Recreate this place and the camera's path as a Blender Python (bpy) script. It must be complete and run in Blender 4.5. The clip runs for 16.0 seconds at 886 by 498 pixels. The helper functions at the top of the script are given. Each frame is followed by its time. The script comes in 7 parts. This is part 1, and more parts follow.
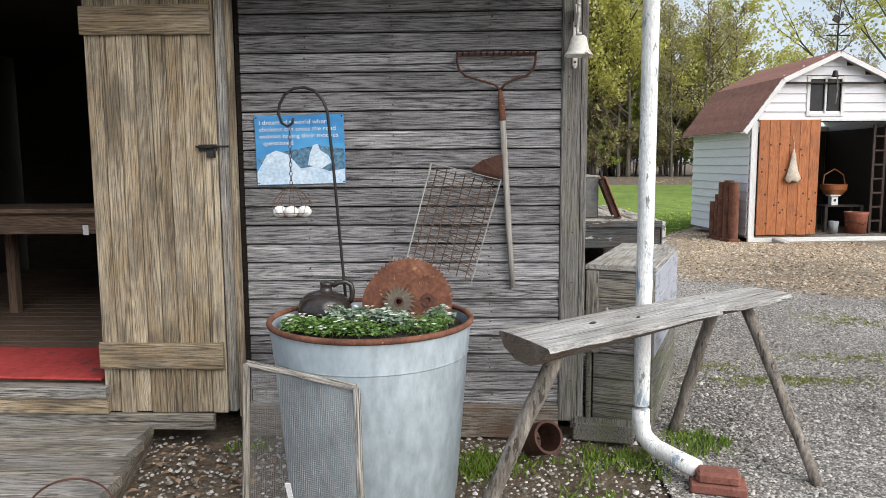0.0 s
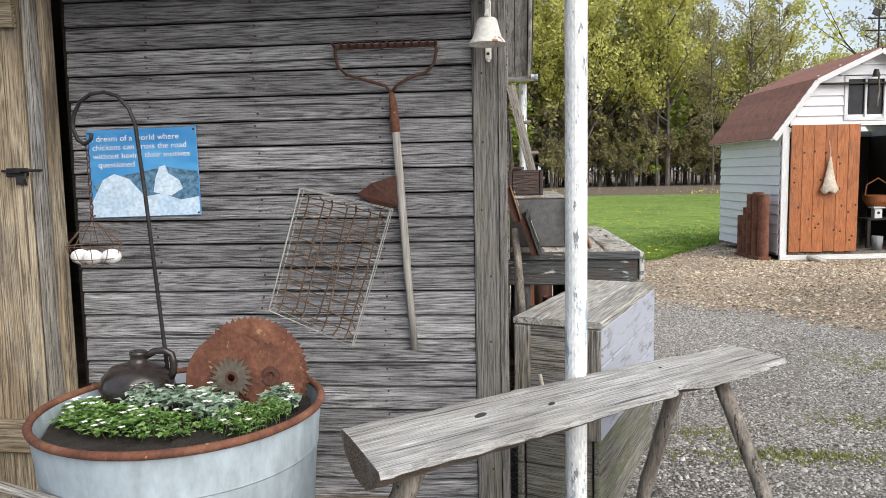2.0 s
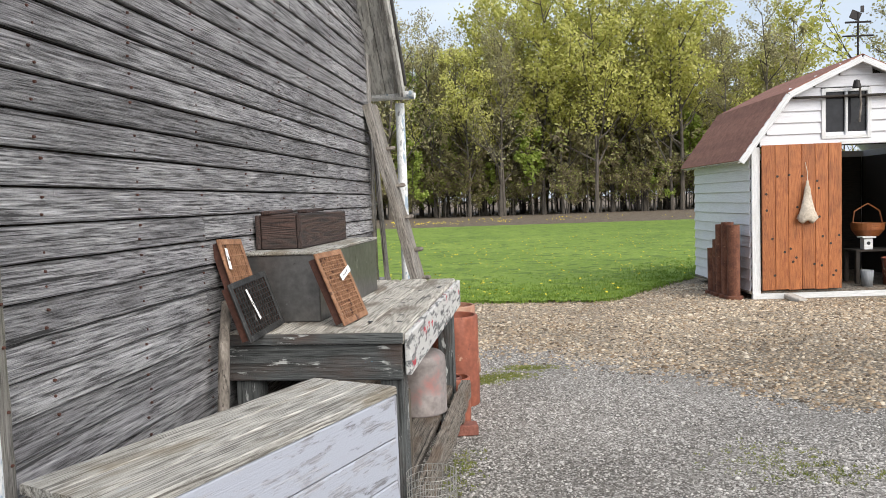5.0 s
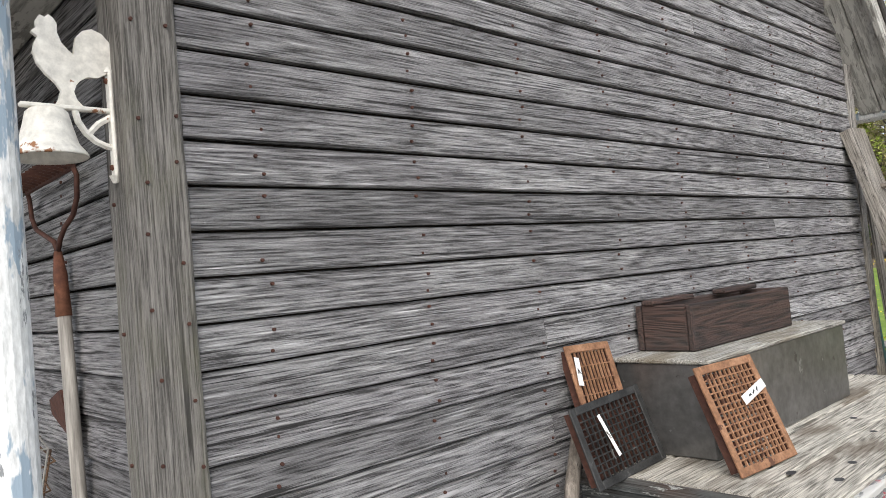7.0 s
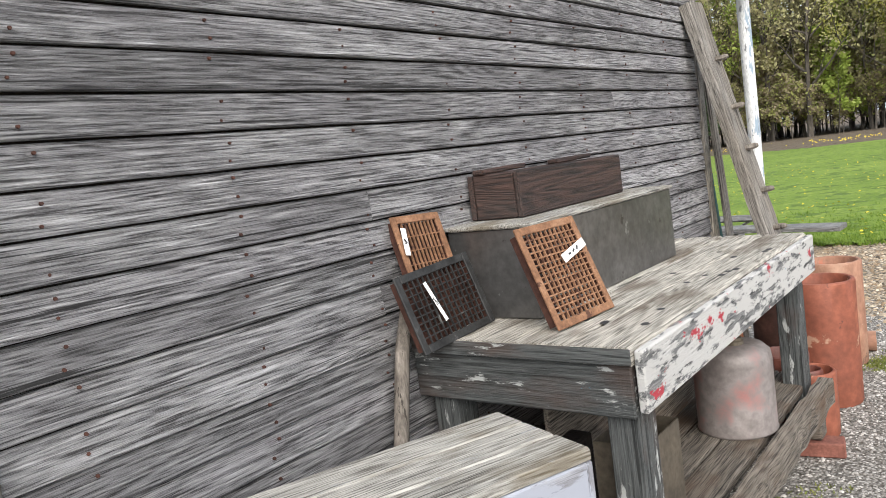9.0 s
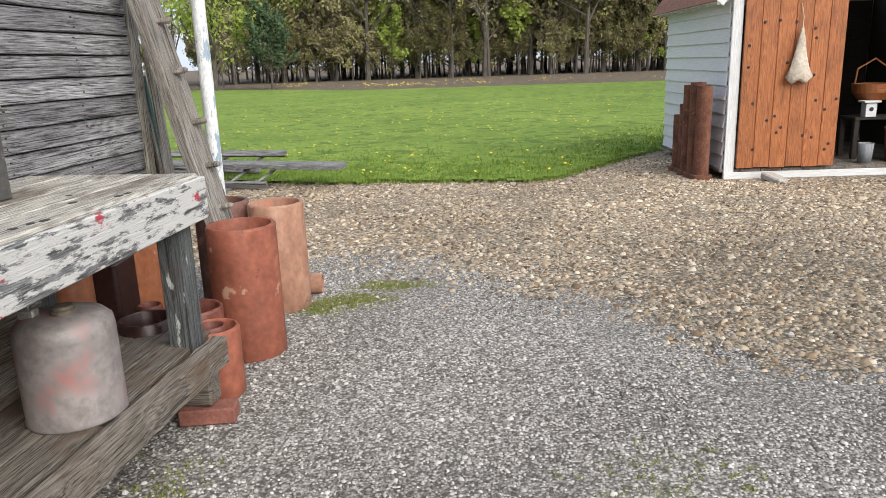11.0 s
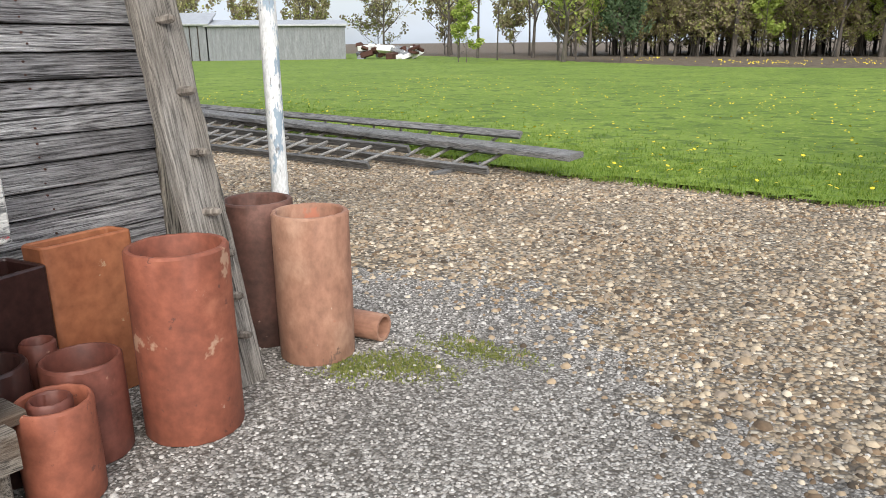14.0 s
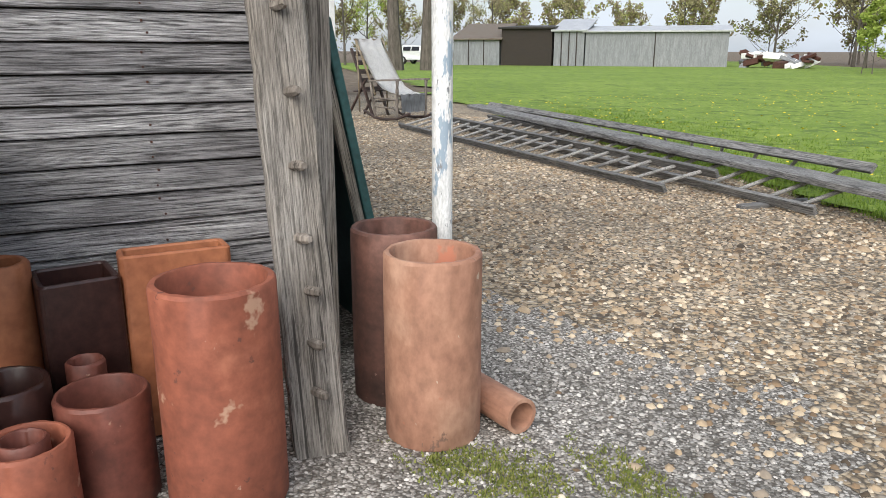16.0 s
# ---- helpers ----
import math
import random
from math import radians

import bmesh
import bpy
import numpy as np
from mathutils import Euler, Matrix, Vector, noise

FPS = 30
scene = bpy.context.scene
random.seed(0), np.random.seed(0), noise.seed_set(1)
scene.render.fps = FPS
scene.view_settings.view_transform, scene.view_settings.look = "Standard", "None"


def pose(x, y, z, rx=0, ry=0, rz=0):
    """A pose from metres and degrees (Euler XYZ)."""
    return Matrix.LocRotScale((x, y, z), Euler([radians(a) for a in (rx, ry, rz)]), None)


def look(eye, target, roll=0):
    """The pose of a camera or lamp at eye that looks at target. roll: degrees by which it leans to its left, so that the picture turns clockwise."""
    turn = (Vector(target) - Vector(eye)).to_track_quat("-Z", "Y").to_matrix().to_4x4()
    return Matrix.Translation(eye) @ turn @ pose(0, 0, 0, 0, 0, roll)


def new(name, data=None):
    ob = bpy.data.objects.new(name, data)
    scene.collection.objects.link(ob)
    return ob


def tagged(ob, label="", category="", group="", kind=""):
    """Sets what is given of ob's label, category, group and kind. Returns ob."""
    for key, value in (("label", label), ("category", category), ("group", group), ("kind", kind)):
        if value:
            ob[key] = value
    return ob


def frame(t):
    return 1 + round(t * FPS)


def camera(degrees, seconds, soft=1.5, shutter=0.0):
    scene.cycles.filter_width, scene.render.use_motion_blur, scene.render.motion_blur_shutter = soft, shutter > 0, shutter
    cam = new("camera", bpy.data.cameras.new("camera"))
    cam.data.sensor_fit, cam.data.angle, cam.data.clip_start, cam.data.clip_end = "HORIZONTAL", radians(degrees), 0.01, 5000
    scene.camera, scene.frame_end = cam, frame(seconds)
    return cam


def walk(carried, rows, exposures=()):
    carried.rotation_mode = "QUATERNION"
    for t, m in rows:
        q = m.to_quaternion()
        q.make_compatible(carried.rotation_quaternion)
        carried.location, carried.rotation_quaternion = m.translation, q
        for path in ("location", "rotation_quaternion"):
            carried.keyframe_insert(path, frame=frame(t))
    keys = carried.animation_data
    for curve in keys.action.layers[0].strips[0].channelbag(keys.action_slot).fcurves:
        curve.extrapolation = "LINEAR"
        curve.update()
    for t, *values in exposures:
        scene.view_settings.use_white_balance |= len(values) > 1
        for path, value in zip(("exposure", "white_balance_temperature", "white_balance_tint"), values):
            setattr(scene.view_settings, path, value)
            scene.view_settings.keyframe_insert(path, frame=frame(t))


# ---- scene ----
cam = camera(62.7, 16.0, soft=0.7)
PATH = [
    (0, (-0.521, -3.397, 1.248), (-0.592, -1.412, 1.014), -0.4),
    (0.5, (-0.358, -3.213, 1.239), (-0.405, -1.23, 0.984), -0.4),
    (1, (-0.215, -3.004, 1.225), (-0.262, -1.021, 0.972), -0.7),
    (1.5, (-0.107, -2.761, 1.252), (-0.207, -0.777, 1.02), -0.9),
    (2, (0.039, -2.562, 1.289), (-0.146, -0.581, 1.085), -1.1),
    (2.5, (0.163, -2.4, 1.29), (-0.012, -0.416, 1.104), -1.7),
    (3, (0.277, -2.166, 1.291), (0.214, -0.174, 1.131), -2.3),
    (3.2, (0.338, -2.072, 1.301), (0.321, -0.079, 1.144), -2.4),
    (5.3, (1.233, -1.149, 1.347), (0.843, 0.809, 1.229), -1.9),
    (5.5, (1.245, -1.057, 1.363), (0.697, 0.864, 1.265), -2.2),
    (6, (1.253, -0.838, 1.397), (0.308, 0.925, 1.365), -3.2),
    (6.5, (1.298, -0.611, 1.431), (0.03, 0.936, 1.455), -3.8),
    (7, (1.332, -0.434, 1.45), (-0.131, 0.927, 1.53), -5.2),
    (7.5, (1.34, -0.383, 1.463), (-0.206, 0.879, 1.593), -6.7),
    (8, (1.348, -0.376, 1.456), (-0.196, 0.889, 1.581), -7.6),
    (8.5, (1.374, -0.352, 1.417), (-0.078, 1.023, 1.419), -8.0),
    (9, (1.418, -0.278, 1.34), (0.16, 1.262, 1.124), -7.9),
    (9.5, (1.404, -0.131, 1.26), (0.435, 1.573, 0.863), -7.0),
    (10, (1.458, 0.05, 1.251), (0.869, 1.894, 0.749), -4.7),
    (10.2, (1.518, 0.138, 1.249), (1.102, 2.025, 0.734), -4.1),
    (12.3, (2.348, 1.162, 1.206), (2.165, 3.093, 0.719), -1.4),
    (12.5, (2.359, 1.296, 1.199), (2.046, 3.209, 0.707), -1.3),
    (13, (2.402, 1.606, 1.185), (1.775, 3.433, 0.664), -1.8),
    (13.5, (2.447, 1.893, 1.179), (1.563, 3.605, 0.643), -1.4),
    (14, (2.456, 2.174, 1.154), (1.368, 3.761, 0.609), -0.6),
    (14.5, (2.449, 2.46, 1.144), (1.188, 3.902, 0.572), -0.2),
    (15, (2.482, 2.713, 1.143), (1.082, 4.02, 0.564), 0.3),
    (15.5, (2.417, 2.989, 1.124), (0.852, 4.106, 0.572), 0.4),
    (16, (2.367, 3.173, 1.115), (0.649, 4.052, 0.59), 0.1),
]
walk(cam, [(t, look(eye, target, roll)) for t, eye, target, roll in PATH], exposures=((0, 0.42), (3.2, 0.5), (5.3, 0.42), (6.4, 0.32), (7.2, 0.55), (9.5, 0.6), (10.5, 0.45), (16, 0.45)))

# ---- light ----
SUN_EL, SUN_AZ = radians(37), radians(136)
world = bpy.data.worlds.new("world")
scene.world = world
world.use_nodes = True
wn, wl = world.node_tree.nodes, world.node_tree.links
wn.clear()
sky = wn.new("ShaderNodeTexSky")
sky.sky_type, sky.sun_disc = "NISHITA", False
sky.sun_elevation, sky.sun_rotation = SUN_EL, SUN_AZ
sky.air_density, sky.dust_density = 1.2, 2.0
wcoord = wn.new("ShaderNodeTexCoord")
wmap = wn.new("ShaderNodeMapping")
wmap.inputs["Scale"].default_value = (1.6, 1.6, 4.0)
wnoise = wn.new("ShaderNodeTexNoise")
wnoise.inputs["Scale"].default_value, wnoise.inputs["Detail"].default_value = 1.6, 6
wramp = wn.new("ShaderNodeValToRGB")
wramp.color_ramp.elements[0].position, wramp.color_ramp.elements[1].position = 0.34, 0.66
wramp.color_ramp.elements[0].color, wramp.color_ramp.elements[1].color = (0.45, 0.45, 0.45, 1), (0.95, 0.95, 0.95, 1)
wmix = wn.new("ShaderNodeMix")
wmix.data_type = "RGBA"
wmix.inputs["B"].default_value = (6.3, 7.0, 8.1, 1)
wback = wn.new("ShaderNodeBackground")
wback.inputs["Strength"].default_value = 0.10
wout = wn.new("ShaderNodeOutputWorld")
wl.new(wcoord.outputs["Generated"], wmap.inputs["Vector"])
wl.new(wmap.outputs["Vector"], wnoise.inputs["Vector"])
wl.new(wnoise.outputs["Fac"], wramp.inputs["Fac"])
wl.new(wramp.outputs["Color"], wmix.inputs["Factor"])
wl.new(sky.outputs["Color"], wmix.inputs["A"])
wl.new(wmix.outputs["Result"], wback.inputs["Color"])
wl.new(wback.outputs["Background"], wout.inputs["Surface"])
sun = new("sun", bpy.data.lights.new("sun", "SUN"))
sun.data.energy, sun.data.angle, sun.data.color = 3.1, radians(60), (1.0, 0.95, 0.88)
sun.matrix_basis = look((math.sin(SUN_AZ) * math.cos(SUN_EL) * 15, math.cos(SUN_AZ) * math.cos(SUN_EL) * 15, math.sin(SUN_EL) * 15), (0, 0, 0))

# ---- helpers of this scene ----
WORLD = {}
MESHES = {}


def V(*a):
    return Vector(a)


def gz(x, y):
    """Height of the ground."""
    k = min(1.0, max(0.0, (y + 0.7) / 1.9))
    return -0.10 * (1 - k * k * (3 - 2 * k))


def thing(name, m, label, category, group="", kind=""):
    ob = new(name)
    ob.empty_display_size = 0.1
    ob.matrix_basis = m
    WORLD[ob] = m.copy()
    return tagged(ob, label, category, group, kind)


def finish(bm, name, material, smooth=False):
    me = bpy.data.meshes.new(name)
    bm.normal_update()
    bm.to_mesh(me)
    bm.free()
    if smooth:
        me.shade_smooth()
    for m in (material if isinstance(material, (list, tuple)) else [material]):
        me.materials.append(m)
    return me


def part(name, bm, material, parent, label="", smooth=False, kind="", m=None):
    me = bm if isinstance(bm, bpy.types.Mesh) else finish(bm, name, material, smooth)
    ob = new(name, me)
    ob.parent = parent
    if m is not None:
        ob.matrix_basis = m
    return tagged(ob, label, kind=kind)


def solo(name, bm, material, m, label, category, group="", kind="", smooth=False):
    me = bm if isinstance(bm, bpy.types.Mesh) else finish(bm, name, material, smooth)
    ob = new(name, me)
    ob.matrix_basis = m
    return tagged(ob, label, category, group, kind)


def box(bm, c, s, rot=None, bev=0.0, mi=0):
    """A box of size s round c."""
    m = Matrix.Translation(c) @ (rot or Matrix.Identity(4)) @ Matrix.Diagonal((s[0], s[1], s[2], 1))
    r = bmesh.ops.create_cube(bm, size=1, matrix=m)
    faces = list({f for v in r["verts"] for f in v.link_faces})
    for f in faces:
        f.material_index = mi
    if bev:
        edges = list({e for v in r["verts"] for e in v.link_edges})
        bmesh.ops.bevel(bm, geom=edges, offset=bev, segments=1, affect="EDGES", profile=0.5)
    return bm


def tube(bm, pts, radii, n=8, cap=True, wob=0.0):
    """A tapered tube along pts."""
    pts = [Vector(p) for p in pts]
    rings, side = [], None
    for i, p in enumerate(pts):
        d = (pts[min(i + 1, len(pts) - 1)] - pts[max(i - 1, 0)]).normalized()
        if side is None:
            side = d.orthogonal().normalized()
        side = (side - d * side.dot(d)).normalized()
        up = d.cross(side)
        r = radii[i] if isinstance(radii, (list, tuple)) else radii
        ring = []
        for k in range(n):
            a = 2 * math.pi * k / n
            rr = r * (1 + (random.uniform(-wob, wob) if wob else 0))
            ring.append(bm.verts.new(p + side * math.cos(a) * rr + up * math.sin(a) * rr))
        rings.append(ring)
    for a, b in zip(rings, rings[1:]):
        for k in range(n):
            bm.faces.new((a[k], a[(k + 1) % n], b[(k + 1) % n], b[k]))
    if cap:
        bm.faces.new(rings[0][::-1])
        bm.faces.new(rings[-1])
    return bm


def lathe(bm, profile, n=32, sx=1.0, sy=1.0, close=False, wob=0.0):
    """A turned shape from (radius, height) pairs."""
    rings = []
    for r, z in profile:
        if r <= 0:
            rings.append([bm.verts.new((0, 0, z))])
            continue
        rings.append([bm.verts.new((math.cos(2 * math.pi * k / n) * r * sx + random.uniform(-wob, wob), math.sin(2 * math.pi * k / n) * r * sy + random.uniform(-wob, wob), z + random.uniform(-wob, wob))) for k in range(n)])
    pairs = list(zip(rings, rings[1:])) + ([(rings[-1], rings[0])] if close else [])
    for a, b in pairs:
        for k in range(n):
            j = (k + 1) % n
            if len(a) == 1 and len(b) > 1:
                bm.faces.new((a[0], b[j], b[k]))
            elif len(b) == 1 and len(a) > 1:
                bm.faces.new((a[k], a[j], b[0]))
            elif len(a) > 1:
                bm.faces.new((a[k], a[j], b[j], b[k]))
    return bm


def frame_of(a, b, up):
    """A pose at a's and b's middle, x from a to b, z towards up."""
    a, b = Vector(a), Vector(b)
    x = (b - a).normalized()
    z = (Vector(up) - x * Vector(up).dot(x)).normalized()
    y = z.cross(x)
    return Matrix.Translation((a + b) / 2) @ Matrix((x, y, z)).transposed().to_4x4()


def board_mesh(length, w, th, material, bev=0.004, rough=0.0, seed=0):
    """A sawn board along x, with softened edges; rough gives it worn, uneven edges."""
    key = (round(length, 3), round(w, 4), round(th, 4), material.name, bev, rough, seed)
    if key not in MESHES:
        bm = bmesh.new()
        if rough:
            n = max(4, int(length / 0.06))
            rnd = random.Random(seed + int(length * 1000))
            prof = [(-0.5, -0.5), (0.5, -0.5), (0.5, 0.3), (0.44, 0.5), (-0.44, 0.5), (-0.5, 0.3)]
            rings = []
            for i in range(n + 1):
                e1, e2, e3 = (rnd.uniform(-rough, rough) for _ in range(3))
                rings.append([bm.verts.new((length * (i / n - 0.5), py * w + (e1 if py > 0 else e2), pz * th + e3 * 0.3)) for py, pz in prof])
            for a, b in zip(rings, rings[1:]):
                for k in range(6):
                    bm.faces.new((a[k], a[(k + 1) % 6], b[(k + 1) % 6], b[k]))
            bm.faces.new(rings[0][::-1])
            bm.faces.new(rings[-1])
            bmesh.ops.recalc_face_normals(bm, faces=bm.faces[:])
        else:
            box(bm, (0, 0, 0), (length, w, th), bev=min(bev, th * 0.3, w * 0.3))
        MESHES[key] = finish(bm, "board", material)
    return MESHES[key]


def board(name, a, b, w, th, up, material, parent, label="", bev=0.004, rough=0.0, seed=0):
    me = board_mesh((Vector(b) - Vector(a)).length, w, th, material, bev, rough, seed)
    return part(name, me, material, parent, label, m=frame_of(a, b, up))


# ---- materials ----
class Nodes:
    """A short hand for a node material."""

    def __init__(self, name):
        self.mat = bpy.data.materials.new(name)
        self.mat.use_nodes = True
        self.t = self.mat.node_tree
        self.bsdf = self.t.nodes["Principled BSDF"]
        self.out = self.t.nodes["Material Output"]

    def add(self, kind, **values):
        n = self.t.nodes.new(kind)
        for k, v in values.items():
            n.inputs[k.replace("_", " ")].default_value = v
        return n

    def link(self, a, b):
        self.t.links.new(a, b)

    def coords(self, scale=(1, 1, 1), shuffle=True, which="Object"):
        c = self.add("ShaderNodeTexCoord")
        m = self.add("ShaderNodeMapping", Scale=scale)
        src = c.outputs[which]
        if shuffle:
            i = self.add("ShaderNodeObjectInfo")
            s = self.add("ShaderNodeVectorMath")
            s.operation = "SCALE"
            s.inputs[0].default_value = (37.0, 53.0, 71.0)
            self.link(i.outputs["Random"], s.inputs["Scale"])
            a = self.add("ShaderNodeVectorMath")
            self.link(src, a.inputs[0])
            self.link(s.outputs[0], a.inputs[1])
            src = a.outputs[0]
        self.link(src, m.inputs["Vector"])
        return m.outputs["Vector"]

    def noise(self, vec, scale, detail=4, rough=0.55, dist=0.0):
        n = self.add("ShaderNodeTexNoise", Scale=scale, Detail=detail, Roughness=rough, Distortion=dist)
        self.link(vec, n.inputs["Vector"])
        return n.outputs["Fac"]

    def ramp(self, fac, stops):
        r = self.add("ShaderNodeValToRGB")
        e = r.color_ramp.elements
        while len(e) < len(stops):
            e.new(0.5)
        for el, (p, c) in zip(e, stops):
            el.position = p
            el.color = (*c, 1) if len(c) == 3 else c
        self.link(fac, r.inputs["Fac"])
        return r.outputs["Color"]

    def mix(self, fac, a, b, mode="MIX"):
        m = self.add("ShaderNodeMix")
        m.data_type, m.blend_type = "RGBA", mode
        for sock, v in ((m.inputs["Factor"], fac), (m.inputs["A"], a), (m.inputs["B"], b)):
            if isinstance(v, (int, float)):
                sock.default_value = v
            elif isinstance(v, tuple):
                sock.default_value = (*v, 1) if len(v) == 3 else v
            else:
                self.link(v, sock)
        return m.outputs["Result"]

    def bump(self, height, strength=0.4, dist=0.01):
        b = self.add("ShaderNodeBump", Strength=strength, Distance=dist)
        self.link(height, b.inputs["Height"])
        self.link(b.outputs["Normal"], self.bsdf.inputs["Normal"])

    def set(self, color=None, rough=None, metal=None):
        for name, v in (("Base Color", color), ("Roughness", rough), ("Metallic", metal)):
            if v is None:
                continue
            if isinstance(v, (int, float)):
                self.bsdf.inputs[name].default_value = v
            elif isinstance(v, tuple):
                self.bsdf.inputs[name].default_value = (*v, 1)
            else:
                self.link(v, self.bsdf.inputs[name])
        return self.mat


def g3(v):
    return (v, v, v)


def wood(name, dark, light, tint=None, rings=0.4, vary=0.35, rough=0.85, stain=(0.03, 0.03, 0.03), stain_amount=0.4, paint=None, paint_at=0.5, bump=0.6, fleck=None, cracks=0.75):
    """Weathered wood with its grain along the object's x; paint leaves flakes of colour on it."""
    n = Nodes(name)
    fine = n.noise(n.coords((4.0, 120, 120)), 1.6, 7, 0.75)
    field = n.noise(n.coords((0.55, 7.0, 7.0)), 1.0, 2, 0.4)
    mul = n.add("ShaderNodeMath")
    mul.operation = "MULTIPLY"
    mul.inputs[1].default_value = 230.0
    n.link(field, mul.inputs[0])
    wave = n.add("ShaderNodeMath")
    wave.operation = "SINE"
    n.link(mul.outputs[0], wave.inputs[0])
    half = n.add("ShaderNodeMapRange", From_Min=-1.0, From_Max=1.0)
    n.link(wave.outputs[0], half.inputs["Value"])
    big = n.noise(n.coords((1.3, 5, 5)), 1.2, 3)
    g = n.mix(rings * 0.6, n.ramp(fine, [(0.4, g3(0)), (0.49, g3(0.45)), (0.62, g3(1))]), half.outputs["Result"])
    col = n.ramp(g, [(0.08, dark), (0.45, tuple((a * 0.5 + b * 0.5) for a, b in zip(dark, light))), (0.9, light)])
    crack = n.noise(n.coords((1.4, 75, 75)), 1.0, 5, 0.6)
    col = n.mix(n.ramp(crack, [(0.36, g3(cracks)), (0.4, g3(0))]), col, tuple(c * 0.35 for c in dark))
    if tint:
        col = n.mix(n.ramp(big, [(0.40, g3(0)), (0.6, g3(1))]), col, n.mix(1.0, col, tint, "MULTIPLY"))
    st = n.noise(n.coords((3, 7, 7)), 1.0, 5, 0.6)
    col = n.mix(n.ramp(st, [(0.5, g3(0)), (0.66, g3(stain_amount))]), col, stain)
    i = n.add("ShaderNodeObjectInfo")
    mr = n.add("ShaderNodeMapRange", To_Min=1 - vary, To_Max=1 + vary * 0.6)
    n.link(i.outputs["Random"], mr.inputs["Value"])
    col = n.mix(1.0, col, mr.outputs["Result"], "MULTIPLY")
    if paint:
        p = n.noise(n.coords((4, 16, 16)), 1.7, 8, 0.7)
        mask = n.ramp(p, [(paint_at - 0.03, g3(1)), (paint_at + 0.02, g3(0))])
        col = n.mix(mask, col, paint)
    if fleck:
        for (fc, at, k) in fleck:
            f = n.noise(n.coords((5 + k, 9 + k, 9 + k)), 1.3, 6, 0.7)
            col = n.mix(n.ramp(f, [(at, g3(0)), (at + 0.03, g3(1))]), col, fc)
    n.bump(g, bump, 0.006)
    return n.set(col, rough)


def rough_mat(name, stops, scale=6.0, rough=0.7, metal=0.0, bump=0.25, dist=0.004, stretch=(1, 1, 1), spots=None, which="Object", shuffle=True, vary=0.0, fine=8.0):
    """A surface whose colour runs through stops, with finer grain and spots."""
    n = Nodes(name)
    a = n.noise(n.coords(stretch, shuffle, which), scale, 6, 0.62)
    col = n.ramp(a, stops)
    b = n.noise(n.coords(stretch, shuffle, which), scale * fine, 4, 0.6)
    col = n.mix(0.35, col, n.mix(1.0, col, n.ramp(b, [(0.3, g3(0.4)), (0.7, g3(1.5))]), "MULTIPLY"))
    if spots:
        for c, at, k in spots:
            s = n.noise(n.coords(stretch, shuffle, which), k, 5, 0.65)
            col = n.mix(n.ramp(s, [(at - 0.07, g3(0)), (at - 0.04, g3(1))]), col, c)
    if vary:
        i = n.add("ShaderNodeObjectInfo")
        mr = n.add("ShaderNodeMapRange", To_Min=1 - vary, To_Max=1 + vary)
        n.link(i.outputs["Random"], mr.inputs["Value"])
        col = n.mix(1.0, col, mr.outputs["Result"], "MULTIPLY")
    n.bump(b, bump, dist)
    return n.set(col, rough, metal)


def gravel(name, stops, scale):
    """Packed stones: every cell has its own colour; earth and painted crevice shade darken the joints."""
    n = Nodes(name)
    vec = n.coords((1, 1, 1), False)
    wob = n.noise(vec, scale * 0.6, 2)
    add = n.add("ShaderNodeVectorMath")
    n.link(vec, add.inputs[0])
    sc = n.add("ShaderNodeVectorMath")
    sc.operation = "SCALE"
    sc.inputs[0].default_value = (1.0, 1.0, 0.0)
    mr = n.add("ShaderNodeMapRange", To_Min=-0.6 / scale, To_Max=0.6 / scale)
    n.link(wob, mr.inputs["Value"])
    n.link(mr.outputs["Result"], sc.inputs["Scale"])
    n.link(sc.outputs[0], add.inputs[1])
    v = n.add("ShaderNodeTexVoronoi", Scale=scale)
    n.link(add.outputs[0], v.inputs["Vector"])
    sep = n.add("ShaderNodeSeparateColor")
    n.link(v.outputs["Color"], sep.inputs["Color"])
    col = n.ramp(sep.outputs["Red"], stops)
    patch = n.noise(vec, 0.8, 4)
    col = n.mix(1.0, col, n.ramp(patch, [(0.3, g3(0.72)), (0.7, g3(1.12))]), "MULTIPLY")
    wide = n.noise(vec, 0.33, 3)
    col = n.mix(1.0, col, n.ramp(wide, [(0.34, g3(0.74)), (0.58, g3(1.1))]), "MULTIPLY")
    # dark earth tone also paints the shade deep between the stones
    col = n.mix(n.ramp(v.outputs["Distance"], [(0.46, g3(0)), (0.75, g3(0.85))]), col, (0.06, 0.05, 0.04))
    inv = n.add("ShaderNodeMath")
    inv.operation = "SUBTRACT"
    inv.inputs[0].default_value = 1.0
    n.link(v.outputs["Distance"], inv.inputs[1])
    n.bump(inv.outputs[0], 0.9, 0.5 / scale)
    return n.set(col, 0.93)


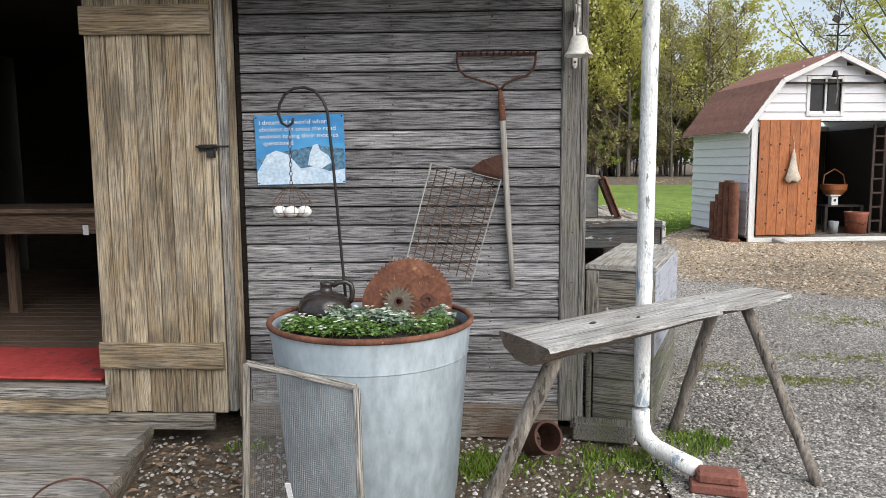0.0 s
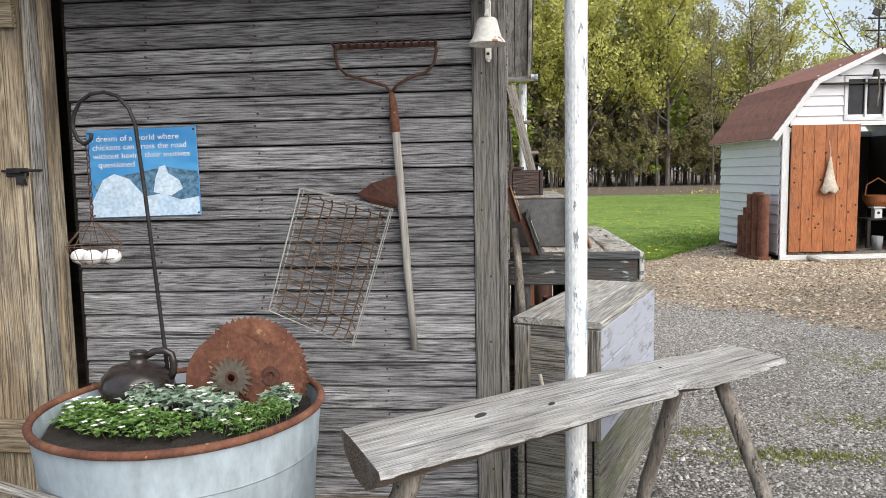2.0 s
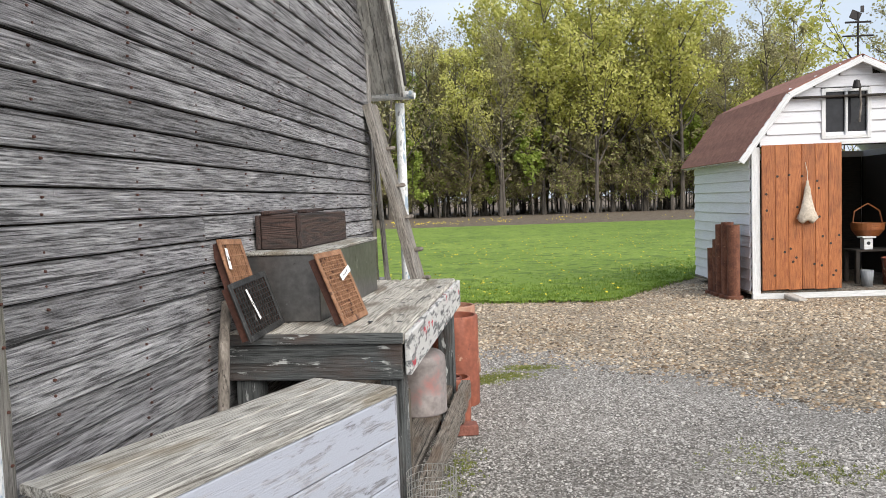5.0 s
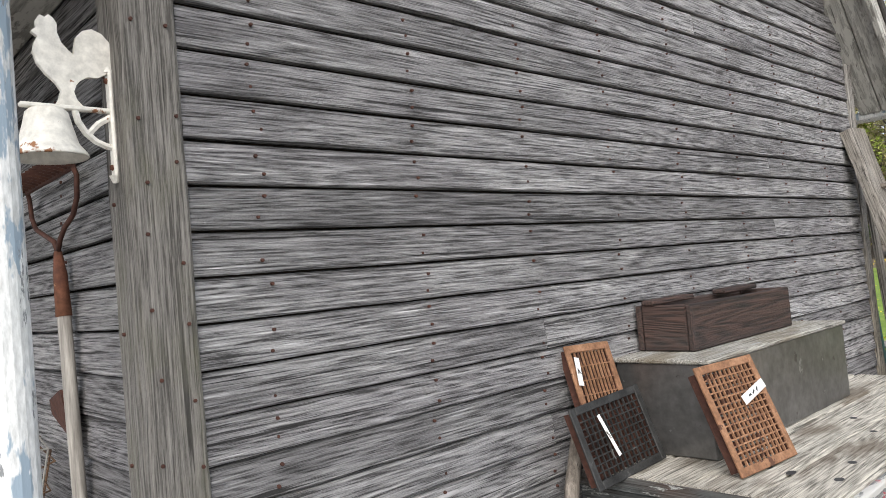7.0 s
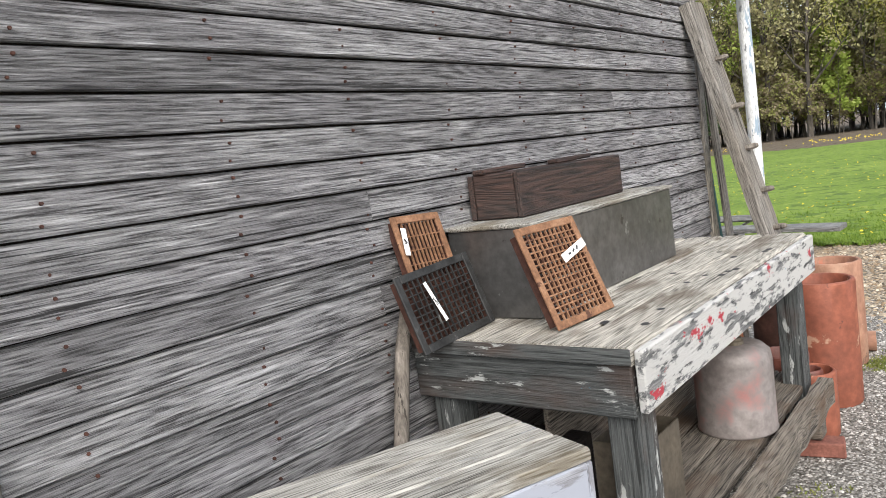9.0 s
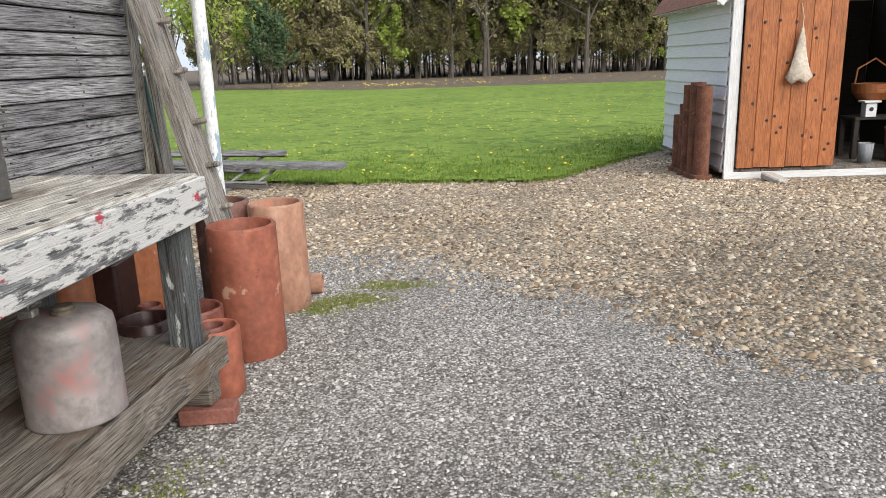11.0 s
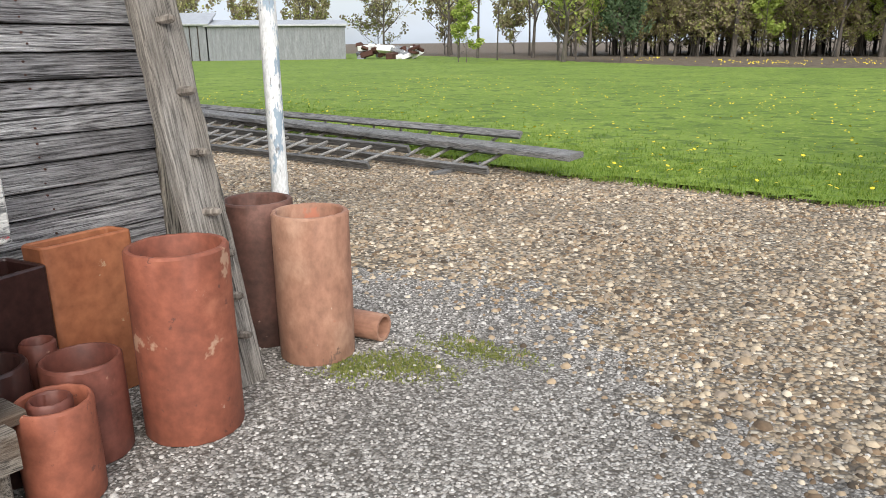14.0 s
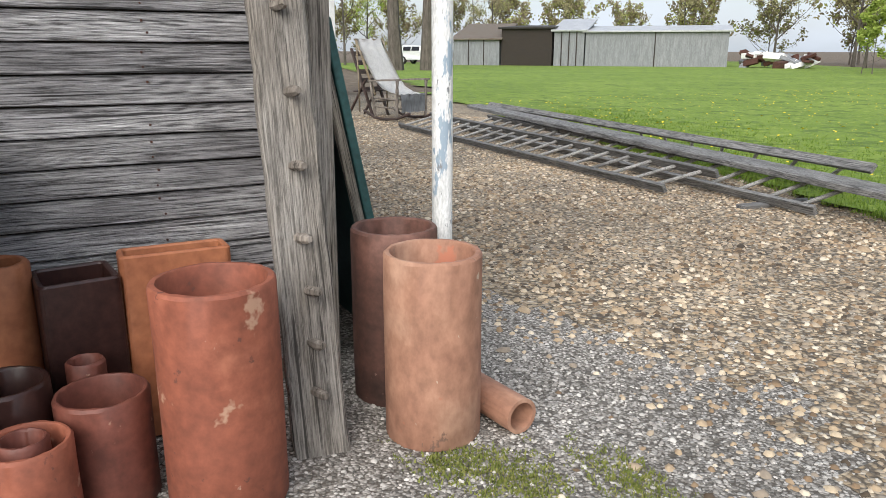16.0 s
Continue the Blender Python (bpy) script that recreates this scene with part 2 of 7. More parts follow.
def island_mat(name, stops, rough=0.9, trans=0.0, grain=0.0, patch=0.0):
    """Pebbles, leaves and blades: each island takes its own colour."""
    n = Nodes(name)
    geo = n.add("ShaderNodeNewGeometry")
    col = n.ramp(geo.outputs["Random Per Island"], stops)
    if grain:
        col = n.mix(0.4, col, n.mix(1.0, col, n.ramp(n.noise(n.coords(shuffle=False), grain, 4), [(0.3, g3(0.5)), (0.7, g3(1.4))]), "MULTIPLY"))
    if patch:
        wide = n.noise(n.coords(shuffle=False), patch, 3)
        col = n.mix(1.0, col, n.ramp(wide, [(0.34, g3(0.74)), (0.58, g3(1.1))]), "MULTIPLY")
    if trans:
        n.bsdf.inputs["Subsurface Weight"].default_value = 0.0
        tr = n.add("ShaderNodeBsdfTranslucent")
        mx = n.add("ShaderNodeMixShader", Fac=trans)
        n.link(col, tr.inputs["Color"])
        n.link(n.bsdf.outputs[0], mx.inputs[1])
        n.link(tr.outputs[0], mx.inputs[2])
        n.link(mx.outputs[0], n.out.inputs["Surface"])
    return n.set(col, rough)


SIDING = wood("weathered_siding", (0.055, 0.053, 0.054), (0.64, 0.632, 0.644), (0.74, 0.73, 0.745), rings=0.36, vary=0.34, stain=(0.07, 0.068, 0.07), stain_amount=0.3, bump=0.9, cracks=0.9)
GREYWOOD = wood("grey_wood", (0.05, 0.046, 0.042), (0.43, 0.41, 0.385), (0.9, 0.85, 0.75), vary=0.25)
CORNERWOOD = wood("weathered_corner_board", (0.075, 0.07, 0.063), (0.29, 0.273, 0.252), rings=0.2, vary=0.05, stain=(0.17, 0.17, 0.1), stain_amount=0.35)
HEWN = wood("hewn_timber", (0.13, 0.12, 0.108), (0.45, 0.42, 0.385), (0.8, 0.77, 0.73), rings=0.2, vary=0.02, stain=(0.1, 0.092, 0.085), stain_amount=0.35, bump=0.7, cracks=0.9)
MOSSWOOD = wood("mossy_wood", (0.06, 0.055, 0.045), (0.28, 0.27, 0.23), stain=(0.12, 0.13, 0.05), stain_amount=0.6, vary=0.15)
PALEWOOD = wood("pale_plank", (0.13, 0.105, 0.075), (0.6, 0.5, 0.36), (0.66, 0.6, 0.52), rings=0.45, vary=0.18, stain=(0.07, 0.06, 0.05), stain_amount=0.55)
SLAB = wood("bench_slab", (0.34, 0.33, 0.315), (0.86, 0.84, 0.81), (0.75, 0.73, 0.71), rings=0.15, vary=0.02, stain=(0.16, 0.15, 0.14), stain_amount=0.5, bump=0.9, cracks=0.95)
# brown split wood, darkened so its colour holds the underside's shade
SHADED_SPLITWOOD = wood("shaded_split_bench_side", (0.05, 0.035, 0.025), (0.3, 0.22, 0.16), rings=0.3, vary=0.05, stain=(0.3, 0.28, 0.26), stain_amount=0.6, bump=0.9)
BARK = rough_mat("peeled_branch", [(0.3, (0.09, 0.075, 0.062)), (0.55, (0.2, 0.175, 0.15)), (0.75, (0.36, 0.32, 0.28))], 4, 0.9, bump=0.5, stretch=(9, 9, 1.6), spots=[((0.05, 0.042, 0.035), 0.66, 6.0)], fine=4)
CHEST_PAINT = wood("grey_painted_board", (0.2, 0.2, 0.22), (0.4, 0.41, 0.45), rings=0.2, vary=0.08, paint=(0.36, 0.38, 0.44), paint_at=0.56, bump=0.3, cracks=0.25)
CHEST_TOP = wood("worn_chest_top", (0.12, 0.11, 0.095), (0.62, 0.6, 0.55), stain=(0.17, 0.13, 0.07), stain_amount=0.6, vary=0.1, paint=(0.4, 0.41, 0.42), paint_at=0.36)
BENCH_TOP = wood("worn_bench_top", (0.13, 0.12, 0.1), (0.68, 0.64, 0.57), stain=(0.09, 0.06, 0.035), stain_amount=0.7, vary=0.14)
BENCH_APRON = wood("paint_spattered_apron", (0.05, 0.052, 0.055), (0.3, 0.3, 0.3), vary=0.1, paint=(0.62, 0.61, 0.59), paint_at=0.535, fleck=[((0.5, 0.05, 0.07), 0.6, 0), ((0.1, 0.3, 0.45), 0.69, 3)])
BENCH_DARK = wood("grey_green_bench_paint", (0.03, 0.033, 0.033), (0.125, 0.133, 0.133), vary=0.1, paint=(0.47, 0.48, 0.47), paint_at=0.385, stain=(0.1, 0.055, 0.04), stain_amount=0.5, fleck=[((0.08, 0.25, 0.38), 0.7, 3)])
DARKWOOD = wood("dark_stained_wood", (0.014, 0.009, 0.008), (0.09, 0.05, 0.04), rings=0.75, vary=0.12, rough=0.6)
SHELFWOOD = wood("rotting_shelf_wood", (0.035, 0.028, 0.022), (0.3, 0.26, 0.215), stain=(0.12, 0.07, 0.04), stain_amount=0.8, vary=0.2)
ORANGE = wood("orange_pine", (0.22, 0.055, 0.015), (0.5, 0.18, 0.055), rings=0.5, vary=0.16, rough=0.55, stain=(0.12, 0.04, 0.015), stain_amount=0.4, bump=0.2, cracks=0.3)
WHITEWOOD = wood("white_painted_siding", (0.66, 0.66, 0.69), (0.79, 0.79, 0.83), rings=0.1, vary=0.03, stain=(0.6, 0.6, 0.58), stain_amount=0.25, bump=0.08, cracks=0.0)
WHITETRIM = wood("white_trim", (0.55, 0.56, 0.57), (0.78, 0.78, 0.78), rings=0.1, vary=0.03, stain=(0.5, 0.48, 0.44), stain_amount=0.3, bump=0.08, cracks=0.05)
SOFFIT = wood("soffit_paint", (0.3, 0.29, 0.27), (0.55, 0.54, 0.5), rings=0.2, vary=0.06, paint=(0.62, 0.61, 0.57), paint_at=0.5, stain=(0.08, 0.07, 0.06), stain_amount=0.5)
# near-black: indoor shade put into the wood's colour; also knots and seams
INSIDE = wood("interior_shade_and_dark_wood", (0.012, 0.01, 0.008), (0.06, 0.045, 0.035), vary=0.2)
FLOORWOOD = wood("interior_floor", (0.06, 0.04, 0.028), (0.24, 0.16, 0.11), vary=0.2)
LADDERWOOD = wood("ladder_wood", (0.14, 0.14, 0.135), (0.52, 0.51, 0.49), vary=0.2)
LADDERDARK = wood("dark_ladder_rail", (0.05, 0.05, 0.05), (0.3, 0.295, 0.29), vary=0.2)
HANDLEWOOD = rough_mat("weathered_handle", [(0.3, (0.17, 0.155, 0.14)), (0.7, (0.42, 0.395, 0.36))], 3, 0.85, bump=0.3, stretch=(30, 30, 1.5), fine=3)
PIPEPAINT = rough_mat("flaking_white_pipe", [(0.3, (0.6, 0.62, 0.62)), (0.6, (0.78, 0.79, 0.79))], 5, 0.5, bump=0.2, stretch=(4, 4, 1.2), spots=[((0.3, 0.38, 0.46), 0.63, 4.0), ((0.22, 0.23, 0.24), 0.69, 11.0)])
GALV = rough_mat("blue_grey_tub_paint", [(0.25, (0.3, 0.355, 0.395)), (0.7, (0.37, 0.43, 0.47))], 3, 0.5, 0.0, bump=0.1, stretch=(1, 1, 0.45), spots=[((0.3, 0.34, 0.38), 0.74, 9.0), ((0.2, 0.09, 0.05), 0.84, 5.0)])
RUST = rough_mat("rust", [(0.25, (0.06, 0.024, 0.016)), (0.5, (0.15, 0.058, 0.034)), (0.75, (0.26, 0.12, 0.07))], 9, 0.85, 0.15, bump=0.4, spots=[((0.35, 0.2, 0.11), 0.72, 26.0)])
RUSTDARK = rough_mat("dark_rust", [(0.3, (0.045, 0.02, 0.015)), (0.7, (0.12, 0.05, 0.035))], 12, 0.8, 0.2, bump=0.4)
RUSTWIRE = rough_mat("rusty_wire", [(0.3, (0.05, 0.03, 0.022)), (0.7, (0.2, 0.12, 0.07))], 20, 0.8, 0.2, bump=0.2)
SCREENWIRE = rough_mat("old_screen_wire", [(0.3, (0.13, 0.125, 0.12)), (0.7, (0.27, 0.26, 0.25))], 8, 0.7, 0.3, bump=0.1)
WIRE = rough_mat("zinc_wire", [(0.3, (0.3, 0.29, 0.27)), (0.7, (0.52, 0.51, 0.48))], 20, 0.5, 0.6, bump=0.1)
GRATERUST = rough_mat("tan_rust", [(0.3, (0.16, 0.075, 0.04)), (0.55, (0.3, 0.155, 0.085)), (0.75, (0.4, 0.23, 0.14))], 14, 0.85, 0.1, bump=0.4, spots=[((0.1, 0.045, 0.028), 0.66, 22.0)])
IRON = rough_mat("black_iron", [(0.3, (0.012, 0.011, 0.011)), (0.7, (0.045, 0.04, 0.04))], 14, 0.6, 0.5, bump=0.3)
GRATEBLACK = rough_mat("tarnished_black_grate", [(0.3, (0.015, 0.015, 0.015)), (0.64, (0.05, 0.05, 0.05)), (0.75, (0.24, 0.24, 0.23))], 16, 0.6, 0.3, bump=0.4)
CLAY = rough_mat("terracotta", [(0.28, (0.18, 0.055, 0.033)), (0.6, (0.27, 0.084, 0.048)), (0.8, (0.34, 0.13, 0.078))], 3.2, 0.7, bump=0.25, spots=[((0.42, 0.25, 0.17), 0.69, 4.0), ((0.5, 0.38, 0.29), 0.76, 7.0), ((0.14, 0.05, 0.035), 0.72, 18.0), ((0.55, 0.45, 0.36), 0.80, 40.0)], vary=0.08)
CLAYPALE = rough_mat("pale_terracotta", [(0.28, (0.27, 0.125, 0.082)), (0.5, (0.36, 0.19, 0.125)), (0.8, (0.46, 0.315, 0.225))], 3.2, 0.75, bump=0.25, spots=[((0.4, 0.15, 0.09), 0.69, 4.0), ((0.2, 0.12, 0.09), 0.72, 9.0), ((0.5, 0.4, 0.31), 0.75, 22.0)], stretch=(1, 1, 0.7))
CLAYDARK = rough_mat("dark_fired_clay", [(0.3, (0.11, 0.034, 0.025)), (0.7, (0.2, 0.066, 0.045))], 4, 0.55, bump=0.2, spots=[((0.34, 0.2, 0.14), 0.74, 14.0)])
CLAYSTAINED = rough_mat("stained_brown_clay", [(0.3, (0.06, 0.032, 0.026)), (0.55, (0.13, 0.06, 0.045)), (0.75, (0.2, 0.1, 0.075))], 4, 0.7, bump=0.3, spots=[((0.26, 0.1, 0.065), 0.68, 3.0), ((0.32, 0.22, 0.17), 0.74, 20.0)])
CLAYORANGE = rough_mat("orange_clay", [(0.3, (0.32, 0.105, 0.046)), (0.7, (0.39, 0.155, 0.072))], 3, 0.6, bump=0.15, spots=[((0.5, 0.35, 0.22), 0.75, 7.0)])
GLAZED = rough_mat("brown_glazed_clay", [(0.3, (0.02, 0.009, 0.008)), (0.7, (0.06, 0.026, 0.022))], 6, 0.35, bump=0.2, spots=[((0.2, 0.12, 0.08), 0.78, 24.0)])
STEELBIN = rough_mat("dull_steel", [(0.3, (0.15, 0.147, 0.144)), (0.7, (0.24, 0.236, 0.232))], 4, 0.36, 0.75, bump=0.08, spots=[((0.36, 0.36, 0.35), 0.72, 9.0), ((0.1, 0.09, 0.085), 0.74, 13.0)])
TANK = rough_mat("weathered_tank", [(0.3, (0.19, 0.16, 0.15)), (0.5, (0.26, 0.23, 0.22)), (0.62, (0.28, 0.13, 0.12)), (0.8, (0.24, 0.21, 0.2))], 4, 0.55, 0.2, bump=0.15)
STEELDARK = rough_mat("tarnished_box_steel", [(0.3, (0.09, 0.075, 0.06)), (0.7, (0.19, 0.16, 0.12))], 7, 0.5, 0.4, bump=0.15)
SHINGLE = rough_mat("red_shingle", [(0.3, (0.2, 0.085, 0.06)), (0.7, (0.34, 0.16, 0.115))], 14, 0.9, bump=0.5, vary=0.12)
ROOFDARK = rough_mat("dark_roofing", [(0.3, (0.02, 0.02, 0.02)), (0.7, (0.06, 0.055, 0.05))], 8, 0.9)
DIRT = rough_mat("leaf_litter_soil", [(0.3, (0.07, 0.05, 0.035)), (0.55, (0.15, 0.115, 0.08)), (0.75, (0.24, 0.2, 0.14))], 2.2, 0.95, bump=0.7, dist=0.05, which="Object", shuffle=False, fine=14)
GREYGRAVEL = gravel("crushed_grey_stone", [(0.0, (0.12, 0.112, 0.1)), (0.4, (0.265, 0.246, 0.222)), (0.75, (0.375, 0.352, 0.322)), (1.0, (0.58, 0.555, 0.52))], 95.0)
TANGRAVEL = gravel("river_pebble_bed", [(0.0, (0.12, 0.09, 0.06)), (0.3, (0.3, 0.23, 0.15)), (0.6, (0.44, 0.355, 0.25)), (0.8, (0.34, 0.29, 0.225)), (1.0, (0.64, 0.57, 0.46))], 52.0)
LAWN = rough_mat("mown_lawn", [(0.25, (0.1, 0.17, 0.014)), (0.5, (0.16, 0.245, 0.024)), (0.75, (0.23, 0.31, 0.045))], 0.35, 0.9, bump=0.8, dist=0.03, shuffle=False, fine=60, spots=[((0.1, 0.165, 0.016), 0.645, 11.0), ((0.27, 0.33, 0.055), 0.66, 7.0), ((0.09, 0.15, 0.015), 0.62, 2.3)])
PEBBLE_TAN = island_mat("pebbles_tan", [(0.0, (0.06, 0.046, 0.033)), (0.2, (0.25, 0.168, 0.1)), (0.45, (0.44, 0.335, 0.22)), (0.65, (0.28, 0.232, 0.182)), (0.85, (0.56, 0.45, 0.315)), (1.0, (0.68, 0.6, 0.48))], grain=60, patch=0.33)
PEBBLE_GREY = island_mat("pebbles_grey", [(0.0, (0.07, 0.065, 0.058)), (0.3, (0.2, 0.186, 0.17)), (0.6, (0.37, 0.348, 0.322)), (0.85, (0.48, 0.455, 0.425)), (1.0, (0.6, 0.575, 0.54))], grain=90, patch=0.33)
GRASSBLADE = island_mat("grass_blades", [(0.0, (0.08, 0.15, 0.015)), (0.5, (0.15, 0.24, 0.025)), (1.0, (0.25, 0.33, 0.06))], trans=0.3)
MOSS = island_mat("moss_and_weeds", [(0.0, (0.12, 0.16, 0.03)), (0.6, (0.22, 0.25, 0.06)), (1.0, (0.32, 0.3, 0.1))], trans=0.2)
LEAF_GREEN = island_mat("spring_leaves", [(0.0, (0.22, 0.3, 0.05)), (0.5, (0.36, 0.45, 0.09)), (1.0, (0.5, 0.57, 0.16))], trans=0.45)
LEAF_YELLOW = island_mat("young_yellow_leaves", [(0.0, (0.38, 0.39, 0.09)), (0.5, (0.54, 0.54, 0.15)), (1.0, (0.68, 0.64, 0.25))], trans=0.45)
LEAF_DULL = island_mat("buds_and_twigs", [(0.0, (0.27, 0.235, 0.14)), (0.5, (0.4, 0.375, 0.2)), (1.0, (0.52, 0.5, 0.25))], trans=0.4)
LEAF_THICKET = island_mat("undergrowth", [(0.0, (0.22, 0.18, 0.12)), (0.5, (0.33, 0.28, 0.17)), (0.8, (0.36, 0.38, 0.13)), (1.0, (0.46, 0.5, 0.16))], trans=0.4)
LEAF_DARK = island_mat("dark_conifer_leaves", [(0.0, (0.04, 0.07, 0.03)), (1.0, (0.09, 0.14, 0.06))], trans=0.2)
TREEBARK = rough_mat("tree_bark", [(0.3, (0.05, 0.043, 0.036)), (0.7, (0.15, 0.13, 0.108))], 3, 0.95, bump=0.6, dist=0.03, stretch=(3, 3, 0.6))
PLANT = island_mat("planter_leaves", [(0.0, (0.06, 0.14, 0.02)), (0.5, (0.14, 0.27, 0.05)), (0.85, (0.25, 0.38, 0.12)), (1.0, (0.4, 0.5, 0.3))], trans=0.3)
SAGELEAF = island_mat("grey_green_leaves", [(0.0, (0.16, 0.24, 0.16)), (0.6, (0.3, 0.4, 0.3)), (1.0, (0.5, 0.58, 0.48))], trans=0.2)
PETAL = rough_mat("white_petals", [(0.3, (0.72, 0.73, 0.65)), (0.7, (0.82, 0.82, 0.78))], 30, 0.8, bump=0.0)
YELLOW = rough_mat("yellow_petals", [(0.3, (0.65, 0.5, 0.02)), (0.7, (0.8, 0.65, 0.05))], 30, 0.8, bump=0.0)
SOIL = rough_mat("potting_soil", [(0.3, (0.015, 0.012, 0.01)), (0.7, (0.06, 0.045, 0.035))], 20, 0.95, bump=1.0, dist=0.02)
CASTWHITE = rough_mat("chipped_white_iron", [(0.3, (0.74, 0.71, 0.64)), (0.7, (0.82, 0.8, 0.75))], 7, 0.5, bump=0.1, spots=[((0.28, 0.12, 0.05), 0.70, 12.0)])
EGG = rough_mat("white_eggs", [(0.3, (0.7, 0.69, 0.67)), (0.7, (0.82, 0.81, 0.8))], 12, 0.6, bump=0.1)
PAPER = rough_mat("white_paper_tag", [(0.3, (0.7, 0.7, 0.7)), (0.7, (0.82, 0.82, 0.81))], 12, 0.8, bump=0.05)
INK = rough_mat("ink", [(0.3, (0.02, 0.02, 0.025)), (0.7, (0.05, 0.05, 0.05))], 12, 0.8, bump=0.0)
REDMAT = rough_mat("red_carpet", [(0.3, (0.25, 0.02, 0.02)), (0.7, (0.4, 0.045, 0.04))], 4, 0.95, bump=0.5, spots=[((0.12, 0.03, 0.03), 0.68, 5.0)])
CANVAS = rough_mat("cotton_sack", [(0.3, (0.42, 0.35, 0.27)), (0.7, (0.62, 0.55, 0.46))], 5, 0.9, bump=0.4)
BLACKGLASS = rough_mat("dark_window_glass", [(0.3, (0.01, 0.01, 0.011)), (0.7, (0.025, 0.025, 0.03))], 2, 0.12, bump=0.0)
CROCK = rough_mat("brown_glaze_jug", [(0.3, (0.012, 0.01, 0.009)), (0.7, (0.04, 0.032, 0.03))], 6, 0.22, bump=0.05)
BRICK = rough_mat("red_brick", [(0.3, (0.15, 0.055, 0.04)), (0.7, (0.28, 0.11, 0.08))], 12, 0.9, bump=0.5)
STONE = rough_mat("pale_stone", [(0.3, (0.3, 0.28, 0.25)), (0.7, (0.48, 0.45, 0.41))], 8, 0.9, bump=0.5)
GREENPAINT = rough_mat("dark_green_paint", [(0.3, (0.012, 0.05, 0.05)), (0.7, (0.025, 0.085, 0.085))], 6, 0.6, bump=0.15)
SHEDGREY = rough_mat("grey_shed_siding", [(0.3, (0.17, 0.18, 0.19)), (0.7, (0.27, 0.28, 0.295))], 2, 0.8, bump=0.2, stretch=(3, 3, 0.4))
TINROOF = rough_mat("pale_metal_roof", [(0.3, (0.4, 0.41, 0.43)), (0.7, (0.55, 0.56, 0.58))], 2, 0.45, 0.3, bump=0.1)
CARWHITE = rough_mat("white_car_paint", [(0.3, (0.7, 0.71, 0.72)), (0.7, (0.76, 0.77, 0.78))], 2, 0.3, bump=0.0)
TYRE = rough_mat("tyre_rubber", [(0.3, (0.015, 0.015, 0.015)), (0.7, (0.035, 0.035, 0.035))], 9, 0.9)

# ---- ground ----
def make_ground():
    bm = bmesh.new()
    xs = [-4000, -600, -120, -60, -30, -14, -8] + [-5 + 0.5 * i for i in range(27)] + [12, 20, 40, 80, 200, 900, 4000]
    ys = [-4000, -600, -100, -30, -12, -6] + [-4 + 0.4 * i for i in range(20)] + [5, 7, 9, 12, 20, 40, 60, 90, 200, 900, 4000]
    grid = [[bm.verts.new((x, y, gz(x, y) - 0.02)) for x in xs] for y in ys]
    for j in range(len(ys) - 1):
        for i in range(len(xs) - 1):
            bm.faces.new((grid[j][i], grid[j][i + 1], grid[j + 1][i + 1], grid[j + 1][i]))
    solo("ground", bm, DIRT, Matrix.Identity(4), "bare brown soil with leaf litter under everything", "ground", kind="structure")


def make_grid_sheet(name, test, x0, x1, y0, y1, step, zoff, material, label):
    """A sheet of ground over the cells that pass the test."""
    nx, ny = int((x1 - x0) / step) + 1, int((y1 - y0) / step) + 1
    verts, index, faces = [], {}, []

    def vid(i, j):
        if (i, j) not in index:
            x, y = x0 + i * step, y0 + j * step
            index[(i, j)] = len(verts)
            verts.append((x, y, gz(x, y) + zoff + 0.006 * noise.noise(V(x * 2, y * 2, 0))))
        return index[(i, j)]
    for j in range(ny - 1):
        for i in range(nx - 1):
            x, y = x0 + (i + 0.5) * step, y0 + (j + 0.5) * step
            s = 0.22 * noise.noise(V(x * 1.5, y * 1.5, 5)) + 0.16 * noise.noise(V(x * 6, y * 6, 2)) + 0.14 * noise.noise(V(x * 19, y * 19, 4))
            if test(x + s, y + s):
                faces.append((vid(i, j), vid(i + 1, j), vid(i + 1, j + 1), vid(i, j + 1)))
    me = bpy.data.meshes.new(name)
    me.from_pydata(verts, [], faces)
    me.shade_smooth()
    me.materials.append(material)
    ob = new(name, me)
    return tagged(ob, label, "ground", kind="structure")


def lawn_edge(x):
    if x < -0.1:
        return 8.04 + (-0.1 - x) * 0.24
    if x < 2.1:
        return 8.05
    if x < 3.8:
        return 8.05 + (x - 2.1) * 1.62
    return 10.8 + (x - 3.8) * 0.5


def pebble_edge(x):
    if x < 0.4:
        return 5.2 - (0.4 - x) * 0.3
    if x < 2.9:
        return 5.2 - 0.29 * (x - 0.4) ** 2
    return max(2.2, 3.4 - (x - 2.9) * 0.25)


make_ground()
make_grid_sheet("driveway", lambda x, y: (y < 5.6) and not (x < 0.02 and -0.02 < y < 3.7) and not (x < 0.3 and -1.35 < y < 0.1) and y > -9, -6.0, 12.0, -9.0, 6.0, 0.15, 0.0, GREYGRAVEL, "crushed grey stone driveway beside the wooden building")
make_grid_sheet("pebble_bed", lambda x, y: y > pebble_edge(x) and y < lawn_edge(x) + 0.3, -16.0, 14.0, 2.0, 15.0, 0.1, 0.0025, TANGRAVEL, "bed of tan river pebbles between driveway and lawn")
make_grid_sheet("lawn", lambda x, y: lawn_edge(x) + 1.0 < y < 36.0 + max(0.0, -6.0 - x) * 0.72, -66.0, 34.0, 8.0, 72.0, 0.5, 0.03, LAWN, "mown green lawn dotted with dandelions")
make_grid_sheet("lawn_margin", lambda x, y: lawn_edge(x) < y < lawn_edge(x) + 2.0, -16.0, 7.0, 7.4, 15.0, 0.09, 0.036, LAWN, "ragged grass margin of the mown lawn")


